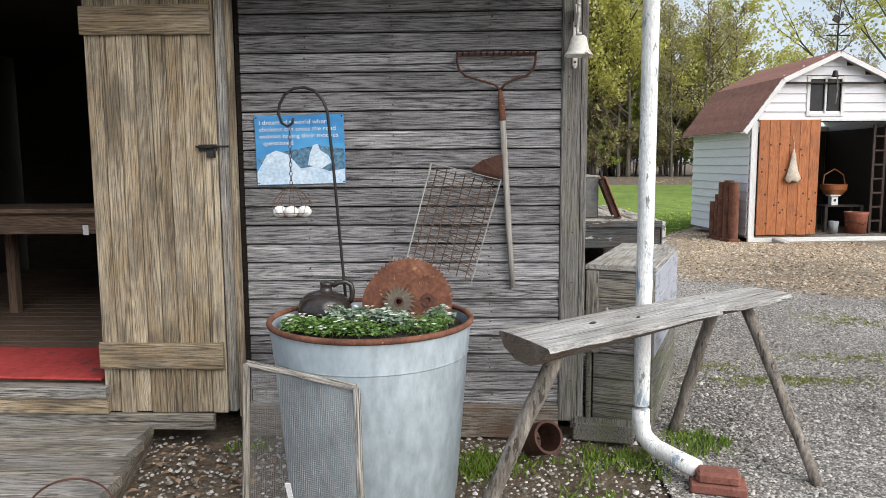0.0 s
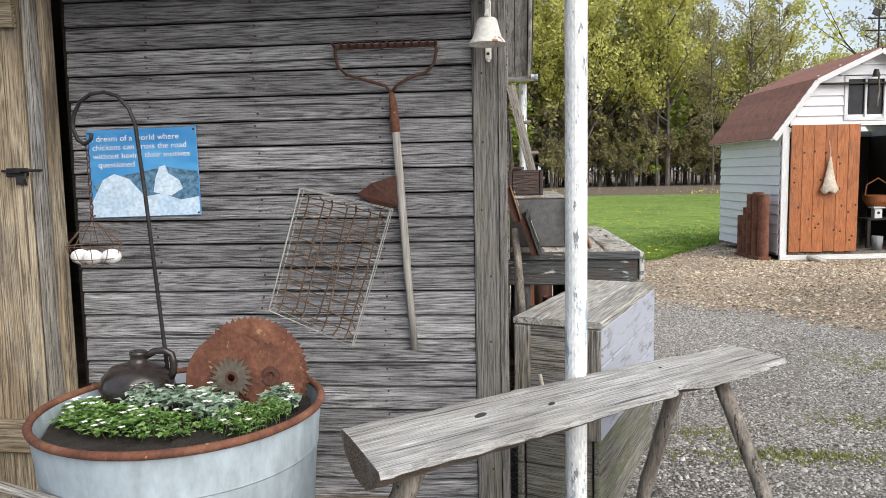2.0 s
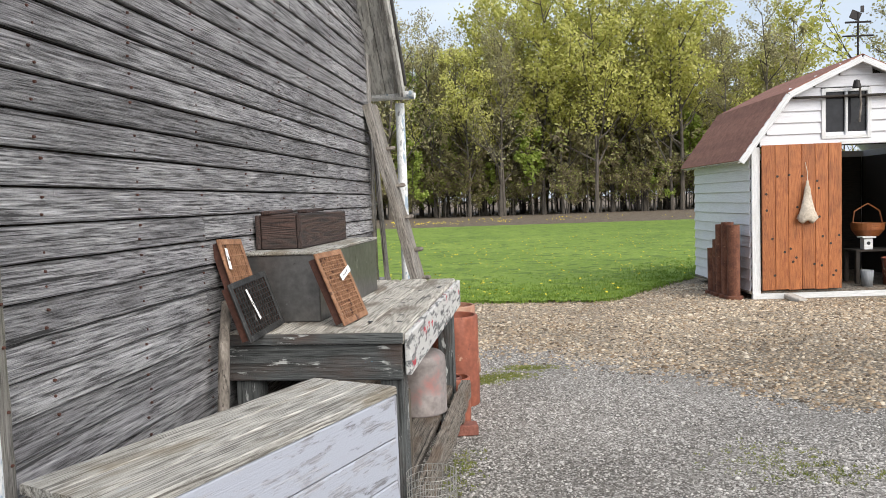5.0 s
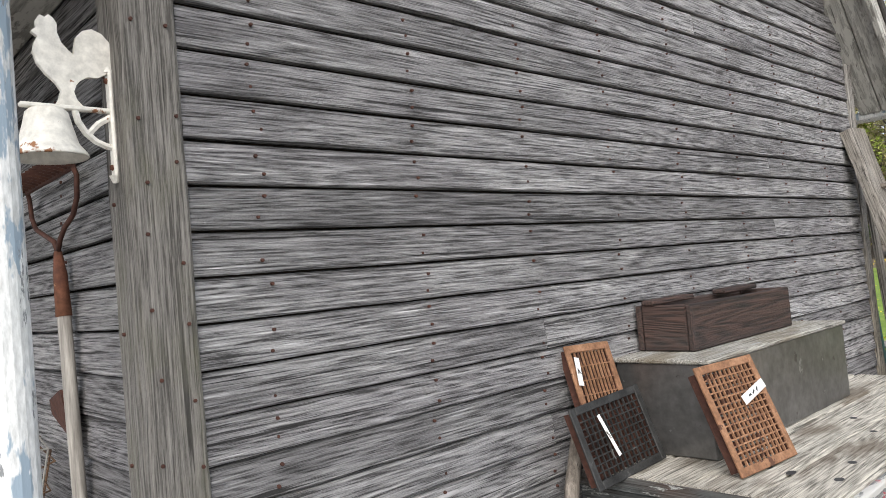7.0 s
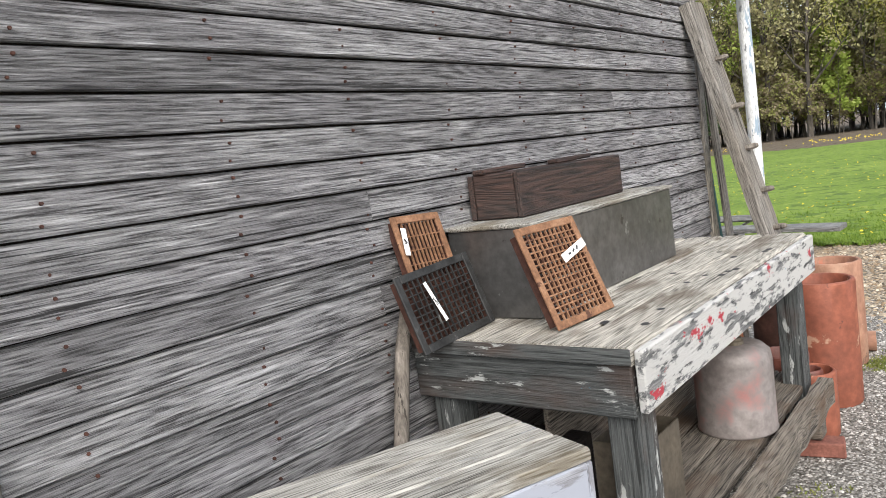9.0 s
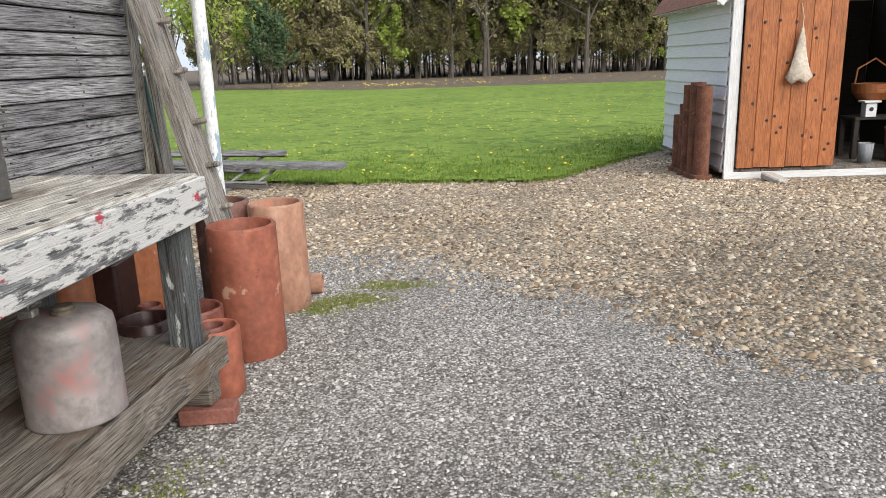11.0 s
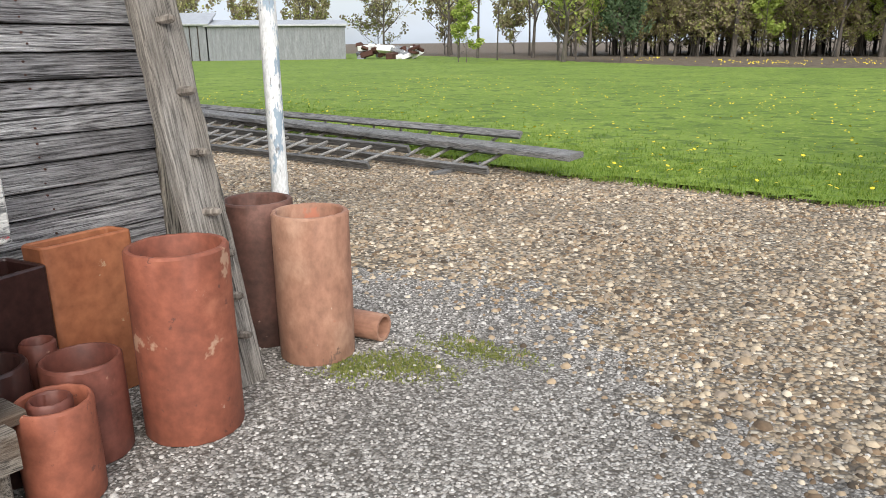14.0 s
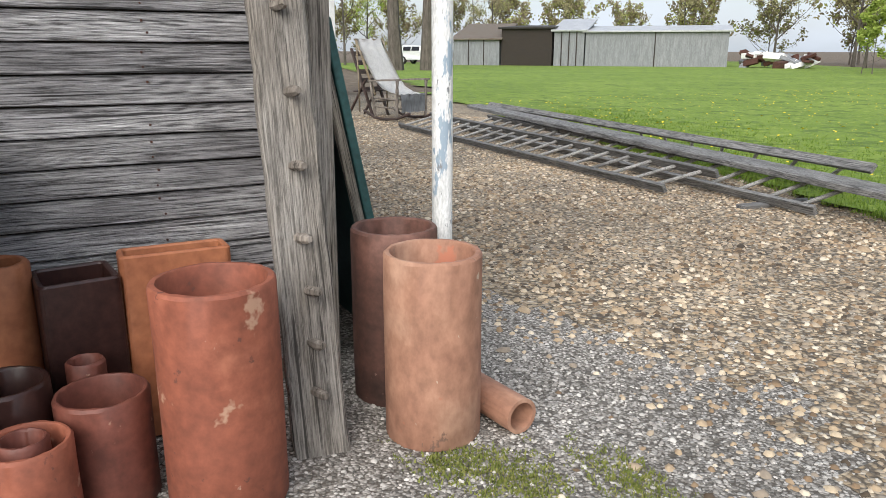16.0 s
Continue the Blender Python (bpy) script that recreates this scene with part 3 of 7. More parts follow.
def pebbles(name, count, place, size, material, label, flat=0.6):
    """Loose stones scattered over the ground."""
    rng = np.random.default_rng(7)
    hexa = [(math.cos(k * math.pi / 3), math.sin(k * math.pi / 3), -0.25) for k in range(6)]
    cap = [(0.6 * math.cos(k * 2.0944 + 0.5), 0.6 * math.sin(k * 2.0944 + 0.5), 0.75) for k in range(3)]
    base = np.array(hexa + cap)
    tri = np.array([(0, 1, 6), (1, 2, 6), (2, 7, 6), (2, 3, 7), (3, 4, 7), (4, 8, 7), (4, 5, 8), (5, 0, 8), (0, 6, 8), (6, 7, 8)])
    pts = place(rng, count)
    n = len(pts)
    s = size * rng.lognormal(0, 0.3, n)
    v = base[None] * (s[:, None, None] * rng.uniform(0.7, 1.3, (n, 1, 3))) * np.array([1, 1, flat])
    v *= rng.uniform(0.82, 1.18, (n, 9, 1))
    a = rng.uniform(0, 6.283, n)
    c, sn = np.cos(a)[:, None], np.sin(a)[:, None]
    x, y = v[:, :, 0] * c - v[:, :, 1] * sn, v[:, :, 0] * sn + v[:, :, 1] * c
    z = np.array([gz(px, py) for px, py in pts])
    v = np.stack([x + pts[:, :1], y + pts[:, 1:], v[:, :, 2] + (z + s * 0.2)[:, None]], -1).reshape(-1, 3)
    f = (tri[None] + (np.arange(n) * 9)[:, None, None]).reshape(-1, 3)
    me = bpy.data.meshes.new(name)
    me.vertices.add(len(v))
    me.vertices.foreach_set("co", v.ravel())
    me.loops.add(f.size)
    me.loops.foreach_set("vertex_index", f.ravel().astype(np.int32))
    me.polygons.add(len(f))
    me.polygons.foreach_set("loop_start", (np.arange(len(f)) * 3).astype(np.int32))
    me.update(calc_edges=True)
    me.shade_smooth()
    me.materials.append(material)
    tagged(new(name, me), label, "gravel", kind="stuff")


def place_tan(rng, count):
    p = np.column_stack([np.where(rng.random(count) < 0.25, rng.uniform(-10, -3.5, count), rng.uniform(-4.0, 5.5, count)), rng.uniform(3.2, 9.6, count)])
    mix = rng.normal(0, 0.28, count)
    return np.array([q for q, k in zip(p, mix) if pebble_edge(q[0]) - 0.1 + k < q[1] < lawn_edge(q[0]) + 0.08 and not (q[0] > 3.7 and q[1] > 7.9)])


def place_grey(rng, count):
    p = np.column_stack([rng.uniform(0.1, 4.2, count), rng.uniform(0.0, 5.9, count)])
    mix = rng.normal(0, 0.3, count)
    return np.array([q for q, k in zip(p, mix) if q[1] < pebble_edge(q[0]) + 0.15 + k])


def place_front(rng, count):
    return np.column_stack([rng.uniform(-2.2, 2.6, count), rng.uniform(-2.0, 0.9, count)])


def no_house(p):
    return np.array([q for q in p if not (q[0] < 0.05 and q[1] > -0.02)])


pebbles("river_pebbles", 92000, place_tan, 0.0112, PEBBLE_TAN, "loose tan and brown river pebbles")
pebbles("crushed_stone", 80000, lambda r, c: no_house(place_grey(r, c)), 0.0049, PEBBLE_GREY, "loose grey crushed stone chips")
pebbles("front_stones", 16000, lambda r, c: no_house(place_front(r, c)), 0.0075, PEBBLE_GREY, "grey and brown stones before the building")

# ---- the wooden building: front wall on y = 0, gable wall on x = 0 ----
PITCH, LAP = 0.0885, 1.76
PITCH_F, LAP_F = 0.0897, 1.7665
FRONT = 0.07
HOUSE_D, WALL_D = 3.72, 3.9
ON_FRONT = pose(0, FRONT, 0) @ pose(-0.1, 0, 1.26) @ Matrix.Diagonal((1.0135, 1, 1.0135, 1)) @ pose(0.1, 0, -1.26)
EAVE_Z, PEAK_Z = 2.62, 4.75
DOOR_X0, DOOR_X1 = -3.6, -1.62


def roof_z(y):
    return EAVE_Z + (PEAK_Z - EAVE_Z) * (1 - abs(y - HOUSE_D / 2) / (HOUSE_D / 2))


def siding_board(length, material, seed):
    """A lapped board: its lower edge stands a little proud."""
    key = ("siding", round(length, 2), seed % 4)
    if key not in MESHES:
        bm = bmesh.new()
        rnd = random.Random(seed)
        n = max(2, int(length / 0.12))
        prof = [(-0.5, 0.0), (-0.5, 0.017), (-0.46, 0.0205), (0.2, 0.0165), (0.40, 0.0125), (0.445, 0.004), (0.445, 0.0)]
        rings = []
        for i in range(n + 1):
            e = rnd.uniform(-0.0016, 0.0016)
            b = 0.0025 * math.sin(i * 0.7 + seed)
            rings.append([bm.verts.new((length * (i / n - 0.5), py * PITCH + (e if k in (1, 2) else 0), pz + (b if pz > 0.001 else 0))) for k, (py, pz) in enumerate(prof)])
        for a, b in zip(rings, rings[1:]):
            for k in range(len(prof)):
                bm.faces.new((a[k], a[(k + 1) % len(prof)], b[(k + 1) % len(prof)], b[k]))
        bm.faces.new(rings[0][::-1])
        bm.faces.new(rings[-1])
        bmesh.ops.recalc_face_normals(bm, faces=bm.faces[:])
        MESHES[key] = finish(bm, "siding_board", material)
    return MESHES[key]


def nails(parent, spots, normal):
    bm = bmesh.new()
    for p in spots:
        m = frame_of(Vector(p) - Vector(normal) * 0.003, Vector(p) + Vector(normal) * 0.003, (0, 0, 1)) @ pose(0, 0, 0, 0, 90, 0)
        bmesh.ops.create_cone(bm, cap_ends=True, segments=6, radius1=0.0043, radius2=0.0034, depth=0.006, matrix=m)
    part("nails", bm, RUSTDARK, parent, "rusty nail heads", kind="stuff")


def make_house():
    wall_f = thing("wall_front", pose(0, FRONT, 0), "weathered grey lapped board wall with a doorway", "wall", kind="structure")
    wall_g = thing("wall_gable", pose(0, 0, 0), "weathered grey lapped board gable wall", "wall", kind="structure")
    # backing behind the boards, near-black to paint the shade of the gaps
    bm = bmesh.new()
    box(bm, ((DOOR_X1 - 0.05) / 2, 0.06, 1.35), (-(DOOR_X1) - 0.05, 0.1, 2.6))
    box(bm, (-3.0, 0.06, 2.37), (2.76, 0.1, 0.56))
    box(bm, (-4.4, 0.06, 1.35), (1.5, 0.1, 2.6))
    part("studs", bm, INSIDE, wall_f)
    bm = bmesh.new()
    v = [bm.verts.new((x, y, z)) for x in (-0.1, -0.004) for y, z in ((0.1, 0.0), (WALL_D - 0.05, 0.0), (WALL_D - 0.05, EAVE_Z - 0.23), (HOUSE_D / 2, PEAK_Z - 0.03), (0.1, EAVE_Z + 0.03))]
    bm.faces.new(v[:5])
    bm.faces.new(v[5:])
    for k in range(5):
        bm.faces.new((v[k], v[(k + 1) % 5], v[5 + (k + 1) % 5], v[5 + k]))
    bmesh.ops.recalc_face_normals(bm, faces=bm.faces[:])
    part("studs", bm, INSIDE, wall_g)
    rnd = random.Random(3)
    nf, ng = [], []
    k0 = -int((LAP - 0.06) / PITCH)
    for k in range(k0, 36):
        zc = LAP + (k + 0.5) * PITCH
        zf = LAP_F + (k + 0.5) * PITCH_F
        if zf < 2.6:
            x1 = -0.092
            x0 = DOOR_X1 + 0.03 if zf < 2.1 else -5.0
            L = x1 - x0
            part("siding_board", siding_board(L, SIDING, k), SIDING, wall_f, m=frame_of((x0, 0.0, zf), (x1, 0.0, zf), (0, -1, 0)) @ Matrix.Diagonal((1, PITCH_F / PITCH, 1, 1)))
            if zf < 2.1:
                for nx in (-1.28, -0.88, -0.42):
                    for dz in (-0.02, 0.02):
                        nf.append((nx + rnd.uniform(-0.01, 0.01), -0.019, zf + dz + rnd.uniform(-0.006, 0.006)))
        yl, yh = 0.148, WALL_D - 0.072
        if zc > EAVE_Z:
            s = (zc - EAVE_Z) / (PEAK_Z - EAVE_Z) * HOUSE_D / 2
            yl, yh = max(yl, s + 0.02), min(yh, HOUSE_D - s - 0.02)
        if yh - yl < 0.2:
            continue
        cuts = [yl, yh]
        if zc < EAVE_Z and k % 3 == 0:
            cuts = [yl, rnd.choice((1.15, 2.2, 2.75)), yh]
        for a, b in zip(cuts, cuts[1:]):
            part("siding_board", siding_board(b - a - 0.003, SIDING, k + 7), SIDING, wall_g, m=frame_of((0, a, zc), (0, b - 0.003, zc), (1, 0, 0)))
        if zc < 2.6:
            for ny in (0.3, 0.72, 1.13, 1.55, 1.98, 2.45, 2.9, 3.4):
                for dz in (-0.022, 0.02):
                    if rnd.random() < 0.8:
                        ng.append((0.02, ny + rnd.uniform(-0.012, 0.012), zc + dz + rnd.uniform(-0.006, 0.006)))
    nails(wall_f, nf, (0, -1, 0))
    nails(wall_g, ng, (1, 0, 0))
    # corner boards
    t = thing("corner_trim", pose(0, 0, 0), "weathered corner boards with moss towards the ground", "trim", kind="structure")
    board("corner_board", (-0.045, FRONT - 0.014, 0.0), (-0.045, FRONT - 0.014, 2.45), 0.09, 0.028, (0, -1, 0), CORNERWOOD, t, rough=0.002)
    board("corner_board", (0.016, 0.0945, 0.0), (0.016, 0.0945, 2.45), 0.104, 0.028, (1, 0, 0), CORNERWOOD, t, rough=0.002)
    board("corner_board", (0.016, WALL_D - 0.036, 0.0), (0.016, WALL_D - 0.036, 2.4), 0.068, 0.03, (1, 0, 0), GREYWOOD, t)
    cn = [(0.031, y + rnd.uniform(-0.006, 0.006), 0.25 + 0.13 * i + rnd.uniform(-0.03, 0.03)) for i in range(16) for y in (0.065, 0.128)]
    nails(t, cn, (1, 0, 0))
    nails(t, [(-0.045 + rnd.uniform(-0.02, 0.02), FRONT - 0.03, 0.2 + 0.24 * i) for i in range(8)], (0, -1, 0))
    so = thing("eave_soffit", pose(0, 0, 0), "flaking cream painted boards under the front eave", "soffit", kind="structure")
    for i in range(3):
        board("soffit_board", (-5.0, -0.02 - 0.135 * i, 2.115), (-0.002, -0.02 - 0.135 * i, 2.115), 0.13, 0.02, (0, 0, 1), SOFFIT, so)
    s = thing("sill", pose(0, 0, 0), "dark rotting wooden sill under the boards", "sill", kind="structure")
    board("sill_beam", (DOOR_X1, 0.05, 0.0), (-0.095, 0.05, 0.0), 0.16, 0.1, (0, -1, 0), SHELFWOOD, s, rough=0.004)
    board("sill_beam", (0.0, 0.15, 0.0), (0.0, WALL_D - 0.08, 0.0), 0.16, 0.03, (1, 0, 0), SHELFWOOD, s, rough=0.004)
    # back and far walls close the building, room shade put into their colour
    w = thing("wall_back", pose(0, 0, 0), "plain board wall with the room's shade in its colour", "wall", kind="structure")
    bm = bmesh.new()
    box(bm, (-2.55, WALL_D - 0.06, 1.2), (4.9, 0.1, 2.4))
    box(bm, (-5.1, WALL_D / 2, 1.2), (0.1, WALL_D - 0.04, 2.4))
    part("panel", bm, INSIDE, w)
    # ceiling added to keep sky out, with the room's shade in its colour
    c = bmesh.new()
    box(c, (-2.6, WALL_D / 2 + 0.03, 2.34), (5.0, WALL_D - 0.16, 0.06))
    solo("ceiling", c, INSIDE, pose(0, 0, 0), "board ceiling closing the building, room shade put into its colour", "ceiling", kind="structure")
    # roof with overhang, soffit boards and barge board
    r = thing("roof", pose(0, 0, 0), "steep dark roof with pale soffit and barge boards", "roof", kind="structure")
    ov, rk = 0.42, 0.22
    slope = (PEAK_Z - EAVE_Z) / (HOUSE_D / 2)
    for sgn in (0, 1):
        ye = -ov if sgn == 0 else HOUSE_D + ov
        ze = EAVE_Z - ov * slope
        ym = HOUSE_D / 2
        up = Vector((0, -slope if sgn == 0 else slope, 1)).normalized()
        a, b = Vector((0, ye, ze)), Vector((0, ym, PEAK_Z))
        mid = (a + b) / 2
        L = (b - a).length
        xdir = (b - a).normalized()
        rot = Matrix((xdir, up.cross(xdir), up)).transposed().to_4x4()
        bm = bmesh.new()
        box(bm, (-2.4, mid.y, mid.z + 0.09), (L + 0.02, 5.3, 0.05), rot, bev=0.004)
        part("roofing", bm, ROOFDARK, r)
        for i, xx in enumerate((0.035, 0.145)):
            board("soffit_board", a + Vector((xx, 0, 0.02)), b + Vector((xx, 0, 0.02)), 0.105, 0.022, up, SOFFIT, r)
        board("barge_board", a + Vector((rk, 0, 0.02)), b + Vector((rk, 0, 0.02)), 0.03, 0.13, up, SOFFIT, r)
        board("drip_edge", a + Vector((rk + 0.02, 0, 0.085)), b + Vector((rk + 0.02, 0, 0.085)), 0.012, 0.05, up, ROOFDARK, r)
        board("eave_soffit", (-5, ye * 0.5 + (HOUSE_D * 0.5 if sgn else 0), EAVE_Z - ov * slope * 0.5 + 0.01), (0.0, ye * 0.5 + (HOUSE_D * 0.5 if sgn else 0), EAVE_Z - ov * slope * 0.5 + 0.01), 0.5, 0.02, up, SOFFIT, r)
        # gutter along the eave
        gy = ye - 0.05 if sgn == 0 else ye + 0.05
        bm = bmesh.new()
        ring = [(math.cos(a2) * 0.055, math.sin(a2) * 0.055) for a2 in [math.pi + math.pi * i / 8 for i in range(9)]]
        ring2 = [(y * 0.92, z * 0.92) for y, z in ring[::-1]]
        for x0, x1 in ((-5.0, 0.3),):
            A = [bm.verts.new((x0, gy + y, ze + 0.03 + z)) for y, z in ring + ring2]
            B = [bm.verts.new((x1, gy + y, ze + 0.03 + z)) for y, z in ring + ring2]
            for k in range(len(A)):
                bm.faces.new((A[k], A[(k + 1) % len(A)], B[(k + 1) % len(A)], B[k]))
            bm.faces.new(A[::-1])
            bm.faces.new(B)
        bmesh.ops.recalc_face_normals(bm, faces=bm.faces[:])
        part("gutter", bm, PIPEPAINT, r, "white painted half-round gutter")
    # inside: floor, mat, table
    f = thing("floor", pose(0, 0, 0), "worn brown plank floor inside the doorway", "floor", kind="structure")
    for i in range(26):
        y = 0.02 + 0.14 * i
        board("plank", (-5.0, y, 0.215), (DOOR_X1 - 0.0, y, 0.215), 0.136, 0.04, (0, 0, 1), FLOORWOOD, f)
    th = thing("threshold", pose(0, 0, 0), "weathered plank threshold step at the doorway", "step", kind="structure")
    board("plank", (-4.0, -0.1, 0.19), (DOOR_X1 - 0.6, -0.1, 0.19), 0.11, 0.05, (0, 0, 1), GREYWOOD, th, rough=0.003)
    board("riser", (-4.0, -0.13, 0.125), (DOOR_X1 - 0.6, -0.13, 0.125), 0.08, 0.03, (0, -1, 0), PALEWOOD, th)
    board("riser", (-4.0, -0.12, 0.045), (DOOR_X1 - 0.1, -0.12, 0.045), 0.075, 0.03, (0, -1, 0), GREYWOOD, th)


make_house()

# ---- things before the front wall ----
def make_door():
    d = thing("door_1", pose(0, 0, 0), "open door of pale weathered vertical planks with two battens", "door", kind="structure")
    x0, n, w = -2.245, 8, 0.0735
    for i in range(n):
        x = x0 + (i + 0.5) * w
        zb = 0.085 + random.Random(i).uniform(-0.004, 0.004)
        board("plank", (x, -0.1, zb), (x, -0.1, 2.06), w - 0.003, 0.022, (0, -1, 0), PALEWOOD, d, bev=0.003)
    for z in (0.362, 1.89):
        board("batten", (-2.25, -0.123, z), (-1.665, -0.123, z), 0.125, 0.022, (0, -1, 0), PALEWOOD, d, rough=0.003, seed=int(z * 10))
    board("edge_board", (-1.635, -0.085, 0.09), (-1.635, -0.085, 2.06), 0.036, 0.05, (0, -1, 0), GREYWOOD, d)
    board("jamb", (-1.607, -0.04, 0.05), (-1.607, -0.04, 2.1), 0.022, 0.06, (0, -1, 0), PALEWOOD, d)
    bm = bmesh.new()
    box(bm, (-1.70, -0.117, 1.325), (0.085, 0.006, 0.03), bev=0.002)
    box(bm, (-1.705, -0.125, 1.33), (0.05, 0.016, 0.016), bev=0.002)
    box(bm, (-1.685, -0.122, 1.297), (0.035, 0.014, 0.03), bev=0.003)
    tube(bm, [(-1.75, -0.128, 1.33), (-1.6, -0.128, 1.33)], 0.005, 6)
    tube(bm, [(-1.665, -0.12, 1.33), (-1.662, -0.135, 1.3), (-1.668, -0.12, 1.28)], 0.004, 6)
    part("latch", bm, IRON, d, "black iron slide latch")


def make_porch():
    p = thing("porch_platform", pose(0, 0, 0), "low weathered plank platform before the doorway", "platform", kind="structure")
    for i in range(6):
        y = -0.23 - 0.185 * i
        xr = -2.04 + 0.205 * (-0.08 - y)
        board("plank", (-4.2, y, 0.012), (xr, y, 0.012), 0.18, 0.045, (0, 0, 1), GREYWOOD, p, rough=0.004, seed=i)
    board("rim_joist", (-2.05, -0.1, -0.045), (-1.82, -1.3, -0.045), 0.035, 0.09, (0, 0, 1), SHELFWOOD, p)
    bm = bmesh.new()
    box(bm, (-2.8, 0.2, 0.241), (1.1, 0.56, 0.012), pose(0, 0, 0, 0, 0, -3), bev=0.004)
    solo("door_mat", bm, REDMAT, pose(0, 0, 0), "faded red carpet mat on the plank floor", "mat")
    h = bmesh.new()
    pts = [(math.cos(a) * 0.15, 0, math.sin(a) * 0.11) for a in [math.pi * i / 16 for i in range(17)]]
    tube(h, pts, 0.004, 6)
    solo("wire_hoop", h, RUSTDARK, pose(-1.93, -1.0, 0.035, -20, 0, 8), "bent rusty wire hoop standing on the platform", "wire hoop")
    # table in the dark room
    t = thing("wooden_table", pose(-3.0, 1.25, 0.235), "old brown wooden table with a drawer in the dark room", "table")
    board("tabletop", (-0.75, 0, 0.74), (0.75, 0, 0.74), 0.6, 0.03, (0, 0, 1), FLOORWOOD, t)
    board("apron", (-0.68, -0.25, 0.66), (0.68, -0.25, 0.66), 0.13, 0.02, (0, -1, 0), FLOORWOOD, t)
    for sx in (-0.68, 0.68):
        for sy in (-0.24, 0.24):
            board("leg", (sx, sy, 0), (sx, sy, 0.72), 0.06, 0.06, (0, -1, 0), FLOORWOOD, t)
    bm = bmesh.new()
    box(bm, (0.12, -0.263, 0.62), (0.035, 0.002, 0.06))
    part("tag", bm, PAPER, t, "small white paper tag")


def make_tub():
    zt = 0.645
    z0 = gz(0, -0.6)
    t = thing("planter_tub", pose(-0.905, -0.6, z0), "blue-grey painted metal tub with rusty rim used as planter", "planter")
    h = zt - z0
    bm = bmesh.new()
    prof = [(0.0, 0.0), (0.318, 0.0), (0.325, 0.01), (0.33, 0.06), (0.334, 0.065), (0.378, h * 0.83), (0.382, h * 0.835), (0.381, h * 0.845), (0.392, h), (0.384, h), (0.37, h * 0.84), (0.36, h - 0.07), (0.0, h - 0.07)]
    lathe(bm, prof, 64)
    part("body", bm, GALV, t, smooth=True).data.set_sharp_from_angle(angle=radians(38))
    bm = bmesh.new()
    tube(bm, [(math.cos(a) * 0.392, math.sin(a) * 0.392, h) for a in [2 * math.pi * i / 64 for i in range(65)]], 0.0115, 8, cap=False)
    part("rim", bm, RUST, t, "rusty rolled rim", smooth=True)
    bm = bmesh.new()
    rnd = random.Random(5)
    n = 28
    rings = [[bm.verts.new((math.cos(2 * math.pi * k / n) * r, math.sin(2 * math.pi * k / n) * r, h - 0.05 + 0.022 * rnd.random())) for k in range(n)] for r in (0.365, 0.27, 0.15)]
    for a, b in zip(rings, rings[1:]):
        for k in range(n):
            bm.faces.new((a[k], a[(k + 1) % n], b[(k + 1) % n], b[k]))
    bm.faces.new(rings[-1])
    part("soil", bm, SOIL, t, "dark potting soil")
    return h


def leaf(bm, p, d, up, w, l, mi=0):
    """One small leaf: a folded, pointed blade."""
    d, up = Vector(d).normalized(), Vector(up)
    s = d.cross(up)
    if s.length < 1e-4:
        s = d.orthogonal()
    s.normalize()
    u = s.cross(d)
    a = bm.verts.new(p)
    b = bm.verts.new(p + d * l * 0.45 + s * w * 0.5 + u * w * 0.15)
    c = bm.verts.new(p + d * l - u * l * 0.12)
    e = bm.verts.new(p + d * l * 0.45 - s * w * 0.5 + u * w * 0.15)
    m = bm.verts.new(p + d * l * 0.5)
    for f in ((a, m, b), (b, m, c), (c, m, e), (e, m, a)):
        bm.faces.new(f).material_index = mi


